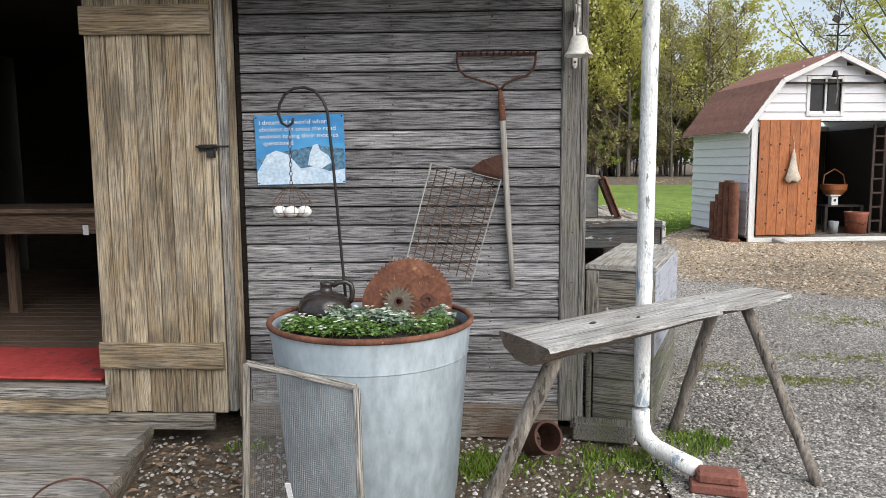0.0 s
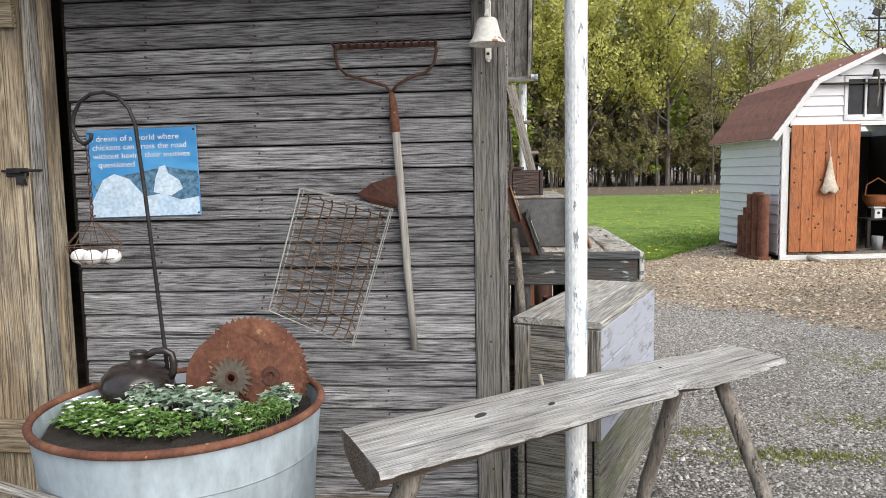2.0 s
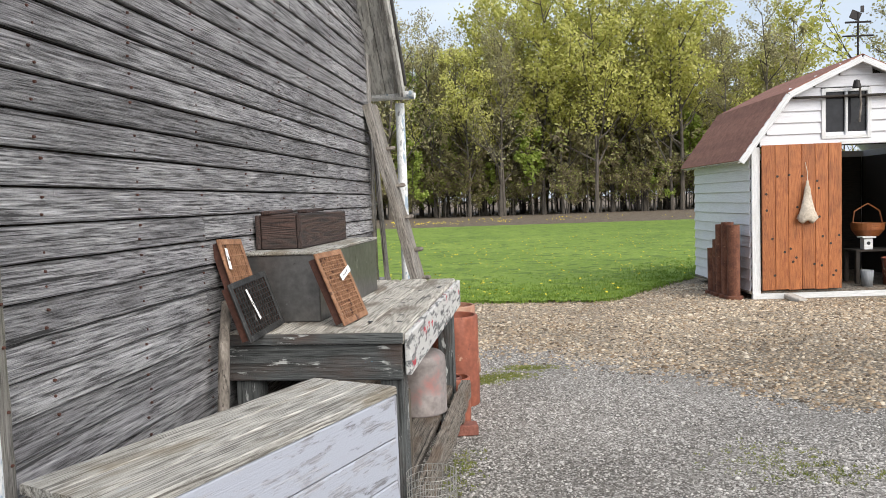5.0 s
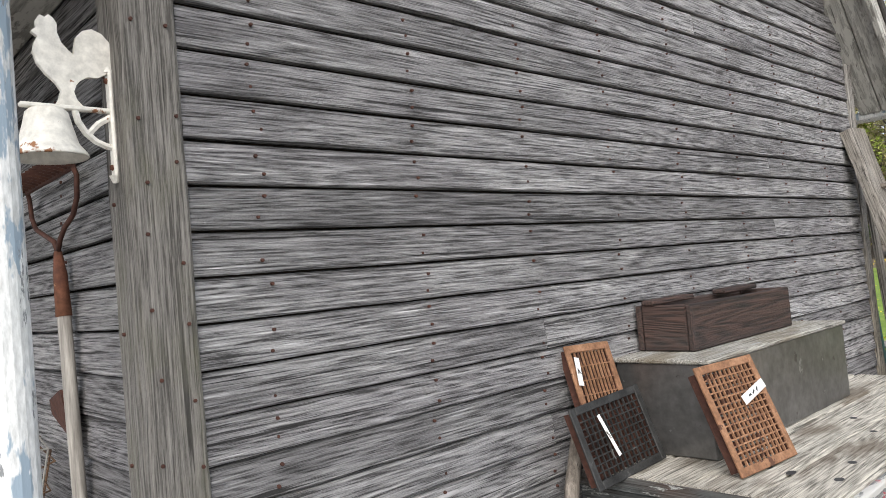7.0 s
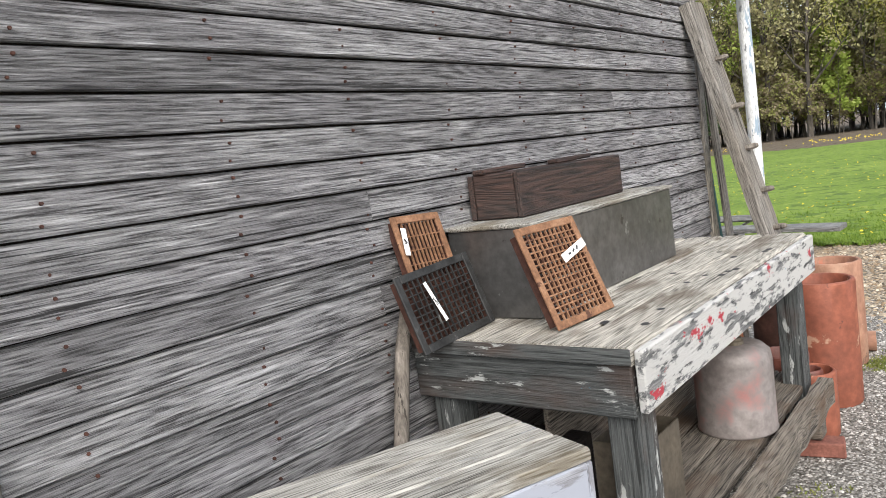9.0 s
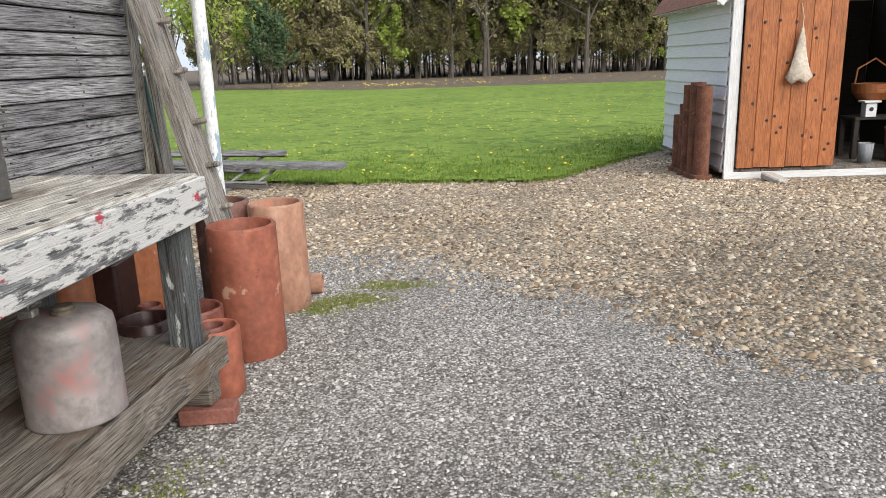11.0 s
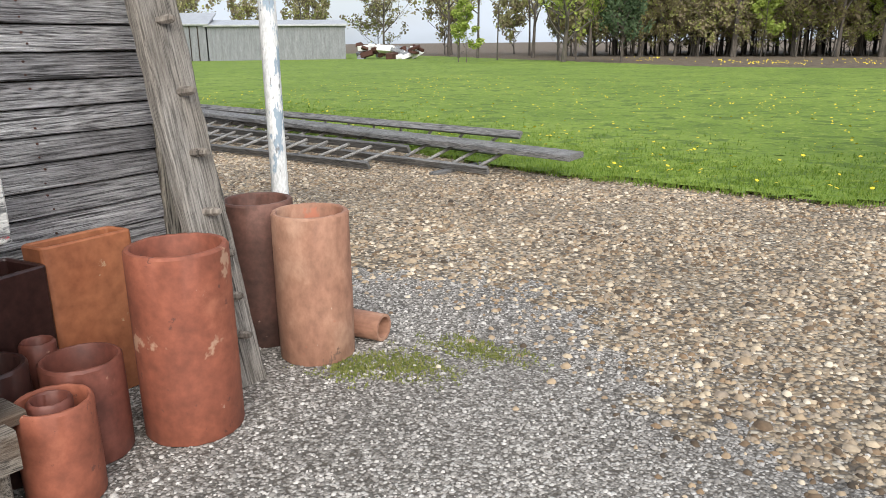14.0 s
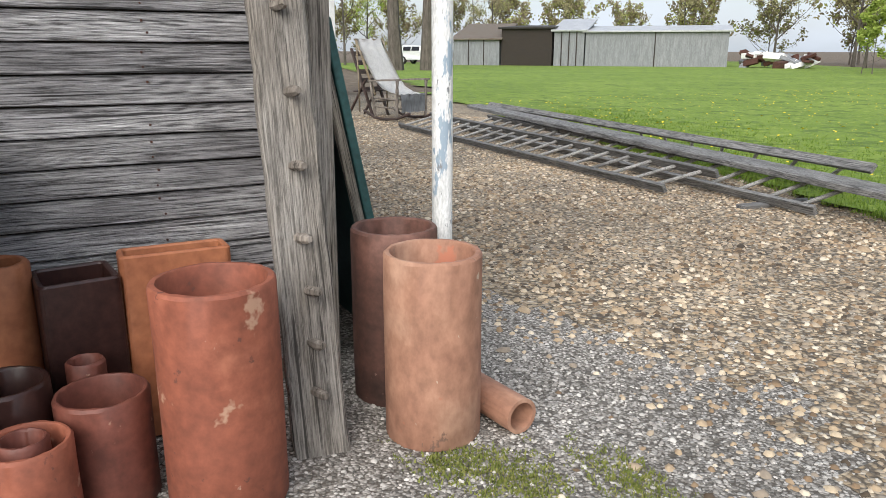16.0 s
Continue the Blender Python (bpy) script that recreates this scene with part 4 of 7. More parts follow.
def make_plants(h):
    rnd = random.Random(11)
    t = thing("bedding_plants", pose(-0.905, -0.6, gz(0, -0.6) + h - 0.03), "low green bedding plants with tiny white flowers in the tub", "plant")
    beds = (("foliage", PLANT, "bright green leaves", 0.0, 0.016, 0.8, [(-0.2, -0.07, 0.13, 0.09), (-0.04, -0.13, 0.15, 0.09), (-0.29, 0.0, 0.06, 0.08)]),
            ("tuft", PLANT, "feathery green tuft", 0.025, 0.008, 1.6, [(0.2, -0.1, 0.09, 0.08), (0.27, -0.02, 0.05, 0.06)]),
            ("sage_foliage", SAGELEAF, "grey-green scalloped leaves on thin stems", 0.03, 0.02, 0.9, [(0.0, 0.05, 0.15, 0.05), (-0.14, 0.06, 0.08, 0.05), (0.1, -0.02, 0.06, 0.05), (0.27, 0.06, 0.05, 0.05)]))
    for name, mat, label, lift, w, slim, spots in beds:
        bm, fl = bmesh.new(), bmesh.new()
        for cx, cy, sx, sy in spots:
            for i in range(int(9000 * sx * sy) + 40):
                a, r = rnd.uniform(0, 2 * math.pi), math.sqrt(rnd.random())
                x, y = cx + math.cos(a) * r * sx, cy + math.sin(a) * r * sy
                if x * x + y * y > 0.34 ** 2:
                    continue
                top = (0.016 + 0.05 * (1 - r * r) * (0.6 + 0.6 * noise.noise(V(x * 14, y * 14, cx))) + lift * 0.6)
                z = top * rnd.uniform(0.25, 1.0)
                if rnd.random() < 0.5:
                    tube(bm, [(x, y, -0.005), (x + rnd.uniform(-0.015, 0.015), y + rnd.uniform(-0.015, 0.015), z)], 0.0008, 3, cap=False)
                for j in range(5):
                    b = rnd.uniform(0, 2 * math.pi)
                    leaf(bm, V(x + rnd.uniform(-0.012, 0.012), y + rnd.uniform(-0.012, 0.012), z), V(math.cos(b), math.sin(b), rnd.uniform(-0.3, 0.7)), V(0, 0, 1), w * rnd.uniform(0.7, 1.2), w * slim * rnd.uniform(1.0, 1.6))
                if rnd.random() < (0.05 if w > 0.01 else 0.02):
                    for k in range(5):
                        b = 2 * math.pi * k / 5
                        leaf(fl, V(x, y, top + 0.008), V(math.cos(b), math.sin(b), 0.25), V(0, 0, 1), 0.009, 0.011)
        part(name, bm, mat, t, label)
        part("blossoms", fl, PETAL, t, "tiny white blossoms")


def saw_blade(name, c, r, teeth, depth, material, label, hole=0.012, lean=-8):
    bm = bmesh.new()
    n = teeth * 3
    outer, inner = [], []
    for k in range(n):
        a = 2 * math.pi * k / n
        rr = r if (depth == 0 or k % 3 == 0) else r - depth * (0.55 if k % 3 == 1 else 1.0)
        outer.append((math.cos(a) * rr, math.sin(a) * rr))
        inner.append((math.cos(a) * hole, math.sin(a) * hole))
    for z, flip in ((0.0012, False), (-0.0012, True)):
        o = [bm.verts.new((x, y, z)) for x, y in outer]
        i = [bm.verts.new((x, y, z)) for x, y in inner]
        for k in range(n):
            f = (o[k], o[(k + 1) % n], i[(k + 1) % n], i[k])
            bm.faces.new(f[::-1] if flip else f)
    bm.verts.ensure_lookup_table()
    for base in (0, n):
        A, B = [bm.verts[base + k] for k in range(n)], [bm.verts[2 * n + base + k] for k in range(n)]
        for k in range(n):
            bm.faces.new((A[k], B[k], B[(k + 1) % n], A[(k + 1) % n]))
    bmesh.ops.recalc_face_normals(bm, faces=bm.faces[:])
    t = thing(name, pose(*c, 90 + lean, 0, 0), label, "saw blade", "saw blades in the tub")
    part("disc", bm, material, t)
    bm = bmesh.new()
    lathe(bm, [(hole, 0.0), (r * 0.28, 0.0), (r * 0.28, 0.003), (hole, 0.003)], 24, close=True)
    part("collar", bm, RUSTDARK, t, m=pose(0, 0, 0.0015))
    return t


def make_hook():
    t = thing("shepherd_hook", pose(0, 0, 0), "thin black iron plant hook standing in the tub", "plant hook")
    bm = bmesh.new()
    pts = [(-1.02, -0.42, 0.5), (-1.04, -0.42, 0.75), (-1.075, -0.42, 1.25), (-1.093, -0.42, 1.46), (-1.11, -0.42, 1.505), (-1.145, -0.42, 1.545), (-1.185, -0.42, 1.557), (-1.228, -0.42, 1.553), (-1.265, -0.42, 1.53), (-1.288, -0.42, 1.49), (-1.293, -0.42, 1.45), (-1.28, -0.42, 1.415), (-1.258, -0.42, 1.402), (-1.238, -0.42, 1.415), (-1.234, -0.42, 1.435)]
    tube(bm, pts, 0.0062, 8)
    part("rod", bm, IRON, t, smooth=True)
    b = thing("hanging_egg_basket", pose(-1.25, -0.42, 1.06), "small rusty wire basket with two white eggs on a chain", "basket")
    bm = bmesh.new()
    for i in range(13):
        z = 0.335 - i * 0.0185
        m = pose(0, 0, z, 90, 0, 90 * (i % 2))
        pts = [m @ V(math.cos(a) * 0.0055, math.sin(a) * 0.011, 0) for a in [2 * math.pi * k / 10 for k in range(11)]]
        tube(bm, pts, 0.0016, 5, cap=False)
    part("chain", bm, RUSTDARK, b)
    bm = bmesh.new()
    for r, z in ((0.085, 0.03), (0.07, -0.01), (0.04, -0.03)):
        tube(bm, [(math.cos(a) * r, math.sin(a) * r * 0.8, z) for a in [2 * math.pi * k / 20 for k in range(21)]], 0.0014, 5, cap=False)
    for k in range(10):
        a = 2 * math.pi * k / 10
        c, s = math.cos(a), math.sin(a) * 0.8
        tube(bm, [(0.04 * c, 0.04 * s, -0.03), (0.07 * c, 0.07 * s, -0.01), (0.085 * c, 0.085 * s, 0.03), (0.05 * c, 0.05 * s, 0.07), (0.012 * c, 0.012 * s, 0.1)], 0.0012, 5)
    part("wire_cage", bm, RUSTWIRE, b)
    for sx in (-0.052, 0.0, 0.05):
        bm = bmesh.new()
        bmesh.ops.create_uvsphere(bm, u_segments=16, v_segments=10, radius=0.026, matrix=pose(sx, 0.008 if sx else -0.012, -0.005) @ Matrix.Diagonal((1.15, 1, 0.9, 1)))
        part("egg", bm, EGG, b, "white egg", smooth=True)


def text_mesh(body, size, material, parent, m, name="lettering"):
    cu = bpy.data.curves.new(name, "FONT")
    cu.body, cu.size, cu.extrude = body, size, 0.0003
    tmp = bpy.data.objects.new(name, cu)
    me = bpy.data.meshes.new_from_object(tmp)
    bpy.data.objects.remove(tmp)
    me.materials.append(material)
    return part(name, me, material, parent, m=m)


def blob(bm, pts, z, mi=0):
    bm.faces.new([bm.verts.new((x, y, z)) for x, y in pts]).material_index = mi


def make_sign():
    blue = Nodes("sign_blue_enamel")
    grad = blue.noise(blue.coords((2, 5, 5)), 2.0, 5)
    blue.set(blue.ramp(grad, [(0.3, (0.03, 0.2, 0.48)), (0.7, (0.09, 0.36, 0.68))]), 0.35)
    pale = rough_mat("sign_snow_white", [(0.3, (0.45, 0.6, 0.76)), (0.7, (0.66, 0.76, 0.85))], 10, 0.4, bump=0.0)
    deep = rough_mat("sign_dark_blue", [(0.35, (0.03, 0.07, 0.12)), (0.65, (0.14, 0.3, 0.45))], 60, 0.4, bump=0.0)
    t = thing("enamel_sign", pose(-1.316, FRONT - 0.026, 1.316, 90, -1, 0) @ Matrix.Diagonal((1.14, 1.033, 1, 1)), "blue enamel sign with white lettering on the board wall", "sign")
    bm = bmesh.new()
    box(bm, (0, 0, 0), (0.372, 0.315, 0.004), bev=0.0015)
    part("plate", bm, blue.mat, t)
    bm = bmesh.new()
    blob(bm, [(-0.18, -0.04), (-0.1, -0.01), (0.0, 0.005), (0.07, 0.02), (0.183, 0.0), (0.183, -0.09), (0.1, -0.12), (-0.02, -0.1), (-0.12, -0.13)], 0.0025)
    part("picture_shape", bm, deep, t)
    bm = bmesh.new()
    blob(bm, [(-0.183, -0.155), (0.183, -0.155), (0.183, -0.09), (0.12, -0.1), (0.06, -0.075), (0.0, -0.085), (-0.05, -0.02), (-0.1, 0.0), (-0.14, -0.02), (-0.183, -0.1)], 0.0032)
    part("picture_shape", bm, pale, t)
    bm = bmesh.new()
    blob(bm, [(0.03, -0.07), (0.04, -0.02), (0.055, 0.02), (0.075, 0.025), (0.085, -0.005), (0.12, -0.03), (0.13, -0.06), (0.09, -0.085)], 0.0036)
    part("picture_shape", bm, pale, t)
    for s, y in (("I dream of a world where", 0.117), ("chickens can cross the road", 0.086), ("without having their motives", 0.055), ("  questioned", 0.024)):
        text_mesh(s, 0.0285, PAPER, t, pose(-0.168, y, 0.004))
    for sx in (-0.178, 0.178):
        for sy in (-0.148, 0.148):
            bm = bmesh.new()
            bmesh.ops.create_cone(bm, cap_ends=True, segments=8, radius1=0.004, radius2=0.003, depth=0.004, matrix=pose(sx, sy, 0.004))
            part("screw", bm, RUSTDARK, t)


def make_screen():
    B, T, R = V(-1.255, -1.17, -0.09), V(-1.308, -0.92, 0.552), V(-0.908, -0.985, 0.485)
    x, y = (R - T), (B - T)
    t = thing("window_screen", pose(0, 0, 0), "old framed wire mesh screen leaning on the tub", "screen")
    nrm = x.cross(-y).normalized()
    Q = R + y
    for a, b in ((T, R), (B, Q), (T, B), (R, Q)):
        board("frame_bar", a, b, 0.024, 0.02, nrm, GREYWOOD, t)
    bm = bmesh.new()
    for i in range(1, 62):
        k = i / 62
        tube(bm, [T + x * k, B + x * k], 0.00055, 3, cap=False)
    for i in range(1, 100):
        k = i / 100
        tube(bm, [T + y * k, R + y * k], 0.00055, 3, cap=False)
    part("wire_mesh", bm, SCREENWIRE, t, "fine grey wire mesh", kind="stuff")
    bm = bmesh.new()
    c = T + x * 0.42 + y * 0.66 + nrm * 0.006
    box(bm, c, (0.018, 0.003, 0.25), pose(0, 0, 0, 20, 0, -8))
    part("tag", bm, PAPER, t, "white paper tag")


def make_bench():
    L, R = V(-0.33, -0.89, 0), V(0.92, 0.10, 0)
    t = thing("log_bench", frame_of(L, R, (0, 0, 1)) , "rustic bench of a split weathered slab on stick legs", "bench")
    m = t.matrix_basis
    WORLD[t] = m
    n, ln = 60, (R - L).length
    bm = bmesh.new()
    rings = []
    rnd = random.Random(2)
    for i in range(n + 1):
        k = i / n
        hw = 0.165 * (1 - 0.12 * k) * (0.82 + 0.18 * min(1, (1 - k) * 5) * 1.0)
        e1, e2 = 0.012 * noise.noise(V(k * 9, 0, 0)) + rnd.uniform(-0.004, 0.004), 0.012 * noise.noise(V(k * 8, 5, 0)) + rnd.uniform(-0.004, 0.004)
        dep = 0.085 - 0.045 * k
        x = ln * (k - 0.5)
        top = 0.632 + 0.006 * noise.noise(V(k * 5, 2, 1))
        skew = 0.03 * (1 - k)
        e2 += 0.045 * math.exp(-((k - 0.66) / 0.028) ** 2) + 0.012 * math.exp(-((k - 0.5) / 0.06) ** 2)
        pr = [(hw + e1, top - 0.012), (hw + e1 - 0.012, top), (0.05, top + 0.004), (-0.05, top + 0.003), (-hw + e2 + 0.012, top), (-hw + e2, top - 0.014), (-hw * 0.72 + e2, top - dep * 0.6), (-hw * 0.3, top - dep), (hw * 0.3, top - dep * 1.02), (hw * 0.75 + e1, top - dep * 0.65)]
        rings.append([bm.verts.new((x + skew * (py / 0.17), py, pz)) for py, pz in pr])
    for a, b in zip(rings, rings[1:]):
        for k in range(10):
            bm.faces.new((a[k], a[(k + 1) % 10], b[(k + 1) % 10], b[k]))
    bm.faces.new(rings[0][::-1])
    bm.faces.new(rings[-1])
    bmesh.ops.recalc_face_normals(bm, faces=bm.faces[:])
    # faces not turned up get the split wood with shade in its colour
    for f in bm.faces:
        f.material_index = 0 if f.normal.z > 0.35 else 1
    part("slab", bm, [SLAB, SHADED_SPLITWOOD], t)
    for px, py, sx in ((-0.42, 0.02, 0.022), (-0.2, -0.02, 0.014), (0.34, 0.05, 0.012)):
        bm = bmesh.new()
        bmesh.ops.create_cone(bm, cap_ends=True, segments=9, radius1=sx, radius2=sx * 0.7, depth=0.004, matrix=pose(px, py, 0.636, 0, 0, 20) @ Matrix.Diagonal((1.3, 0.6, 1, 1)))
        part("knot_hole", bm, INK, t, "dark knot hole")
    inv = m.inverted()
    for top, foot, r in ((V(-0.2, -0.82, 0.575), V(-0.5, -0.86, -0.1), 0.034), (V(0.73, -0.13, 0.585), V(0.93, -0.45, -0.1), 0.026), (V(0.62, -0.03, 0.585), V(0.47, 0.08, -0.08), 0.028)):
        bm = bmesh.new()
        pts = []
        for i in range(9):
            k = i / 8
            pts.append(inv @ (top.lerp(foot, k) + V(noise.noise(V(k * 4, r * 90, 0)), noise.noise(V(k * 4, r * 90, 7)), 0) * 0.014))
        tube(bm, pts, [r * (1.0 - 0.12 * i / 8 + 0.1 * noise.noise(V(i, r * 50, 3))) for i in range(9)], 10, wob=0.05)
        part("leg", bm, BARK, t, smooth=True)


def make_rake():
    t = thing("garden_rake", ON_FRONT, "old bow rake with rusty head hanging on the wall", "rake")
    bm = bmesh.new()
    tube(bm, [(-0.36, -0.045, 1.45), (-0.345, -0.045, 1.2), (-0.33, -0.045, 0.95), (-0.311, -0.045, 0.665)], [0.014, 0.0145, 0.014, 0.013], 10)
    part("handle", bm, HANDLEWOOD, t, smooth=True)
    bm = bmesh.new()
    tube(bm, [(-0.372, -0.045, 1.578), (-0.366, -0.045, 1.53), (-0.36, -0.045, 1.44)], [0.008, 0.014, 0.0165], 10)
    part("socket", bm, RUST, t, smooth=True)
    bm = bmesh.new()
    for s in (-1, 1):
        c = -0.389
        tube(bm, [(c + 0.017, -0.045, 1.575), (c + 0.017 + s * 0.02, -0.045, 1.6), (c + s * 0.075, -0.045, 1.622), (c + s * 0.14, -0.045, 1.642), (c + s * 0.17, -0.045, 1.672), (c + s * 0.178, -0.045, 1.715), (c + s * 0.175, -0.05, 1.735)], 0.0055, 8)
    part("bow", bm, RUSTDARK, t, smooth=True)
    bm = bmesh.new()
    box(bm, (-0.389, -0.05, 1.735), (0.362, 0.008, 0.016), bev=0.002)
    part("head_bar", bm, RUSTDARK, t)
    for i in range(14):
        x = -0.389 + (i - 6.5) * 0.0272
        bm = bmesh.new()
        tube(bm, [(x, -0.052, 1.735), (x, -0.085, 1.742), (x, -0.11, 1.738)], [0.005, 0.0045, 0.002], 5)
        part("tine", bm, RUSTDARK, t)


def make_wire_basket():
    tl, tr, br, bl = V(-0.683, -0.09, 1.25), V(-0.37, -0.09, 1.172), V(-0.507, -0.15, 0.71), V(-0.792, -0.15, 0.835)
    t = thing("wire_egg_rack", ON_FRONT, "bent rusty rectangular wire basket hanging on the wall", "basket")
    bm = bmesh.new()
    off = V(0, -0.05, 0)
    for o in (V(0, 0, 0), off):
        tube(bm, [tl + o, tr + o, br + o, bl + o, tl + o], 0.0032 if o.y else 0.0022, 6)
    for c in (tl, tr, br, bl):
        tube(bm, [c, c + off], 0.002, 5)
    part("rim", bm, WIRE, t, "bright zinc wire rim")
    rnd = random.Random(9)

    def at(u, v, d):
        return tl.lerp(tr, u).lerp(bl.lerp(br, u), v) + V(0, d, 0)
    for i in range(7):
        u = 0.1 + 0.8 * i / 6
        bm = bmesh.new()
        tube(bm, [at(u, 0.03, -0.05), at(u, 0.08, 0.03 if i % 2 else -0.02), at(u + rnd.uniform(-0.03, 0.03), 0.5, 0.03 if i % 2 else -0.02), at(u, 0.94, 0.03 if i % 2 else -0.02), at(u, 0.98, -0.05)], 0.0027, 5)
        part("long_wire", bm, RUSTWIRE, t)
    for j in range(17):
        v = 0.06 + 0.88 * j / 16
        bm = bmesh.new()
        d = 0.028 if j % 2 else -0.018
        tube(bm, [at(0.02, v, -0.04), at(0.1, v, d), at(0.5, v + rnd.uniform(-0.015, 0.02), d), at(0.9, v + rnd.uniform(-0.02, 0.02), d), at(0.98, v, -0.04)], 0.0021, 5)
        part("cross_wire", bm, RUSTWIRE, t)
    bm = bmesh.new()
    pts = [(-0.505, 1.225), (-0.45, 1.262), (-0.362, 1.288), (-0.356, 1.18), (-0.42, 1.17)]
    A = [bm.verts.new((x, -0.03, z)) for x, z in pts]
    B = [bm.verts.new((x, -0.045 - 0.02 * math.sin(i), z)) for i, (x, z) in enumerate(pts)]
    bm.faces.new(A)
    bm.faces.new(B[::-1])
    for k in range(5):
        bm.faces.new((A[k], B[k], B[(k + 1) % 5], A[(k + 1) % 5]))
    bmesh.ops.recalc_face_normals(bm, faces=bm.faces[:])
    solo("spade_blade", bm, RUSTDARK, ON_FRONT, "dark rusty spade blade fixed to the wall", "spade")


def make_bell():
    t = thing("dinner_bell", pose(-0.032, FRONT - 0.028, 0), "chipped white cast iron bell with rooster bracket on the corner", "bell")
    bm = bmesh.new()
    box(bm, (0, -0.004, 1.785), (0.022, 0.008, 0.2), bev=0.003)
    tube(bm, [(0, -0.005, 1.88), (0, -0.005, 1.893)], [0.011, 0.005], 8)
    tube(bm, [(0, -0.005, 1.69), (0, -0.005, 1.677)], [0.011, 0.005], 8)
    part("back_plate", bm, CASTWHITE, t)
    for z in (1.705, 1.865):
        bm = bmesh.new()
        bmesh.ops.create_cone(bm, cap_ends=True, segments=8, radius1=0.006, radius2=0.004, depth=0.005, matrix=pose(0, -0.01, z, 90, 0, 0))
        part("screw", bm, RUST, t, "rusty mounting screw")
    bm = bmesh.new()
    box(bm, (0, -0.077, 1.809), (0.016, 0.154, 0.008), bev=0.002)
    arc = [(0, -0.066, 1.806), (0, -0.062, 1.786), (0, -0.05, 1.766), (0, -0.034, 1.752), (0, -0.016, 1.744), (0, -0.004, 1.742)]
    tube(bm, arc, 0.0065, 6)
    tube(bm, [(0, -0.046, 1.764), (0, -0.028, 1.784), (0, -0.006, 1.798)], 0.006, 6)
    part("arm", bm, CASTWHITE, t)
    bm = bmesh.new()
    lathe(bm, [(0.0, 1.806), (0.027, 1.804), (0.034, 1.797), (0.039, 1.775), (0.048, 1.742), (0.06, 1.726), (0.063, 1.72), (0.061, 1.717), (0.052, 1.726), (0.042, 1.745), (0.031, 1.79), (0.0, 1.796)], 32)
    part("bell", bm, CASTWHITE, t, m=pose(0, -0.112, 0), smooth=True)
    # rooster: a flat casting, its tail towards the wall
    out = [(-0.085, 1.813), (-0.08, 1.822), (-0.075, 1.838), (-0.083, 1.852), (-0.098, 1.866), (-0.111, 1.884), (-0.116, 1.903), (-0.113, 1.918), (-0.107, 1.93), (-0.117, 1.938), (-0.108, 1.947), (-0.109, 1.958), (-0.102, 1.969), (-0.094, 1.966), (-0.088, 1.972), (-0.08, 1.966), (-0.075, 1.957), (-0.076, 1.943), (-0.07, 1.925), (-0.059, 1.912), (-0.05, 1.905), (-0.049, 1.918), (-0.045, 1.938), (-0.034, 1.951), (-0.018, 1.957), (-0.001, 1.951), (0.012, 1.936), (0.018, 1.915), (0.014, 1.893), (0.004, 1.877), (-0.012, 1.868), (-0.03, 1.867), (-0.042, 1.86), (-0.05, 1.85), (-0.054, 1.838), (-0.05, 1.824), (-0.04, 1.813)]
    bm = bmesh.new()
    A = [bm.verts.new((0.005, y - 0.012, z)) for y, z in out]
    B = [bm.verts.new((-0.005, y - 0.012, z)) for y, z in out]
    bm.faces.new(A)
    bm.faces.new(B[::-1])
    for k in range(len(out)):
        j = (k + 1) % len(out)
        bm.faces.new((A[k], B[k], B[j], A[j]))
    bmesh.ops.recalc_face_normals(bm, faces=bm.faces[:])
    part("rooster", bm, CASTWHITE, t, "white rooster figure with rust spots")


def make_downspout(x, y, zt, ends, label, name="downspout"):
    t = thing(name, pose(x, y, 0), label, "downspout")
    bm = bmesh.new()
    tube(bm, [(0, 0, ends[0][2] + 0.02), (0, 0, 0.9), (0, 0, zt)], 0.0355, 20)
    part("pipe", bm, PIPEPAINT, t, smooth=False)
    bm = bmesh.new()
    tube(bm, ends, [0.0385] + [0.0395] * (len(ends) - 1), 18, wob=0.02)
    part("elbow", bm, PIPEPAINT, t, "dented metal elbow", smooth=True)


make_door()
make_porch()
H_TUB = make_tub()
make_plants(H_TUB)
saw_blade("saw_blade", (-0.772, -0.405, 0.675), 0.187, 56, 0.012, RUST, "large rusty circular saw blade standing in the tub")
saw_blade("saw_blade", (-0.822, -0.452, 0.676), 0.14, 40, 0.0, RUST, "smooth rusty saw disc standing in the tub")
saw_blade("saw_blade", (-0.69, -0.458, 0.69), 0.105, 36, 0.009, RUST, "small rusty saw blade with round hub in the tub")
saw_blade("saw_blade", (-0.807, -0.477, 0.688), 0.07, 20, 0.026, STEELDARK, "small grey toothed gear leaning on rusty discs")
bmj = bmesh.new()
lathe(bmj, [(0.0, 0.0), (0.09, 0.0), (0.108, 0.025), (0.112, 0.07), (0.104, 0.1), (0.08, 0.128), (0.042, 0.142), (0.026, 0.147), (0.023, 0.165), (0.026, 0.17), (0.026, 0.18), (0.016, 0.181), (0.0, 0.17)], 28)
jug = thing("stoneware_jug", pose(-1.12, -0.46, 0.585, 0, 4, 8), "dark glazed stoneware jug in the tub", "jug")
part("body", bmj, CROCK, jug, smooth=True)
bmj = bmesh.new()
tube(bmj, [(0.024, 0, 0.166), (0.05, 0, 0.182), (0.08, 0, 0.186), (0.1, 0, 0.175), (0.108, 0, 0.15), (0.108, 0, 0.12), (0.1, 0, 0.1)], 0.011, 8)
part("handle", bmj, CROCK, jug, smooth=True)
make_hook()
make_sign()
make_screen()
make_bench()
make_rake()
make_wire_basket()
make_bell()
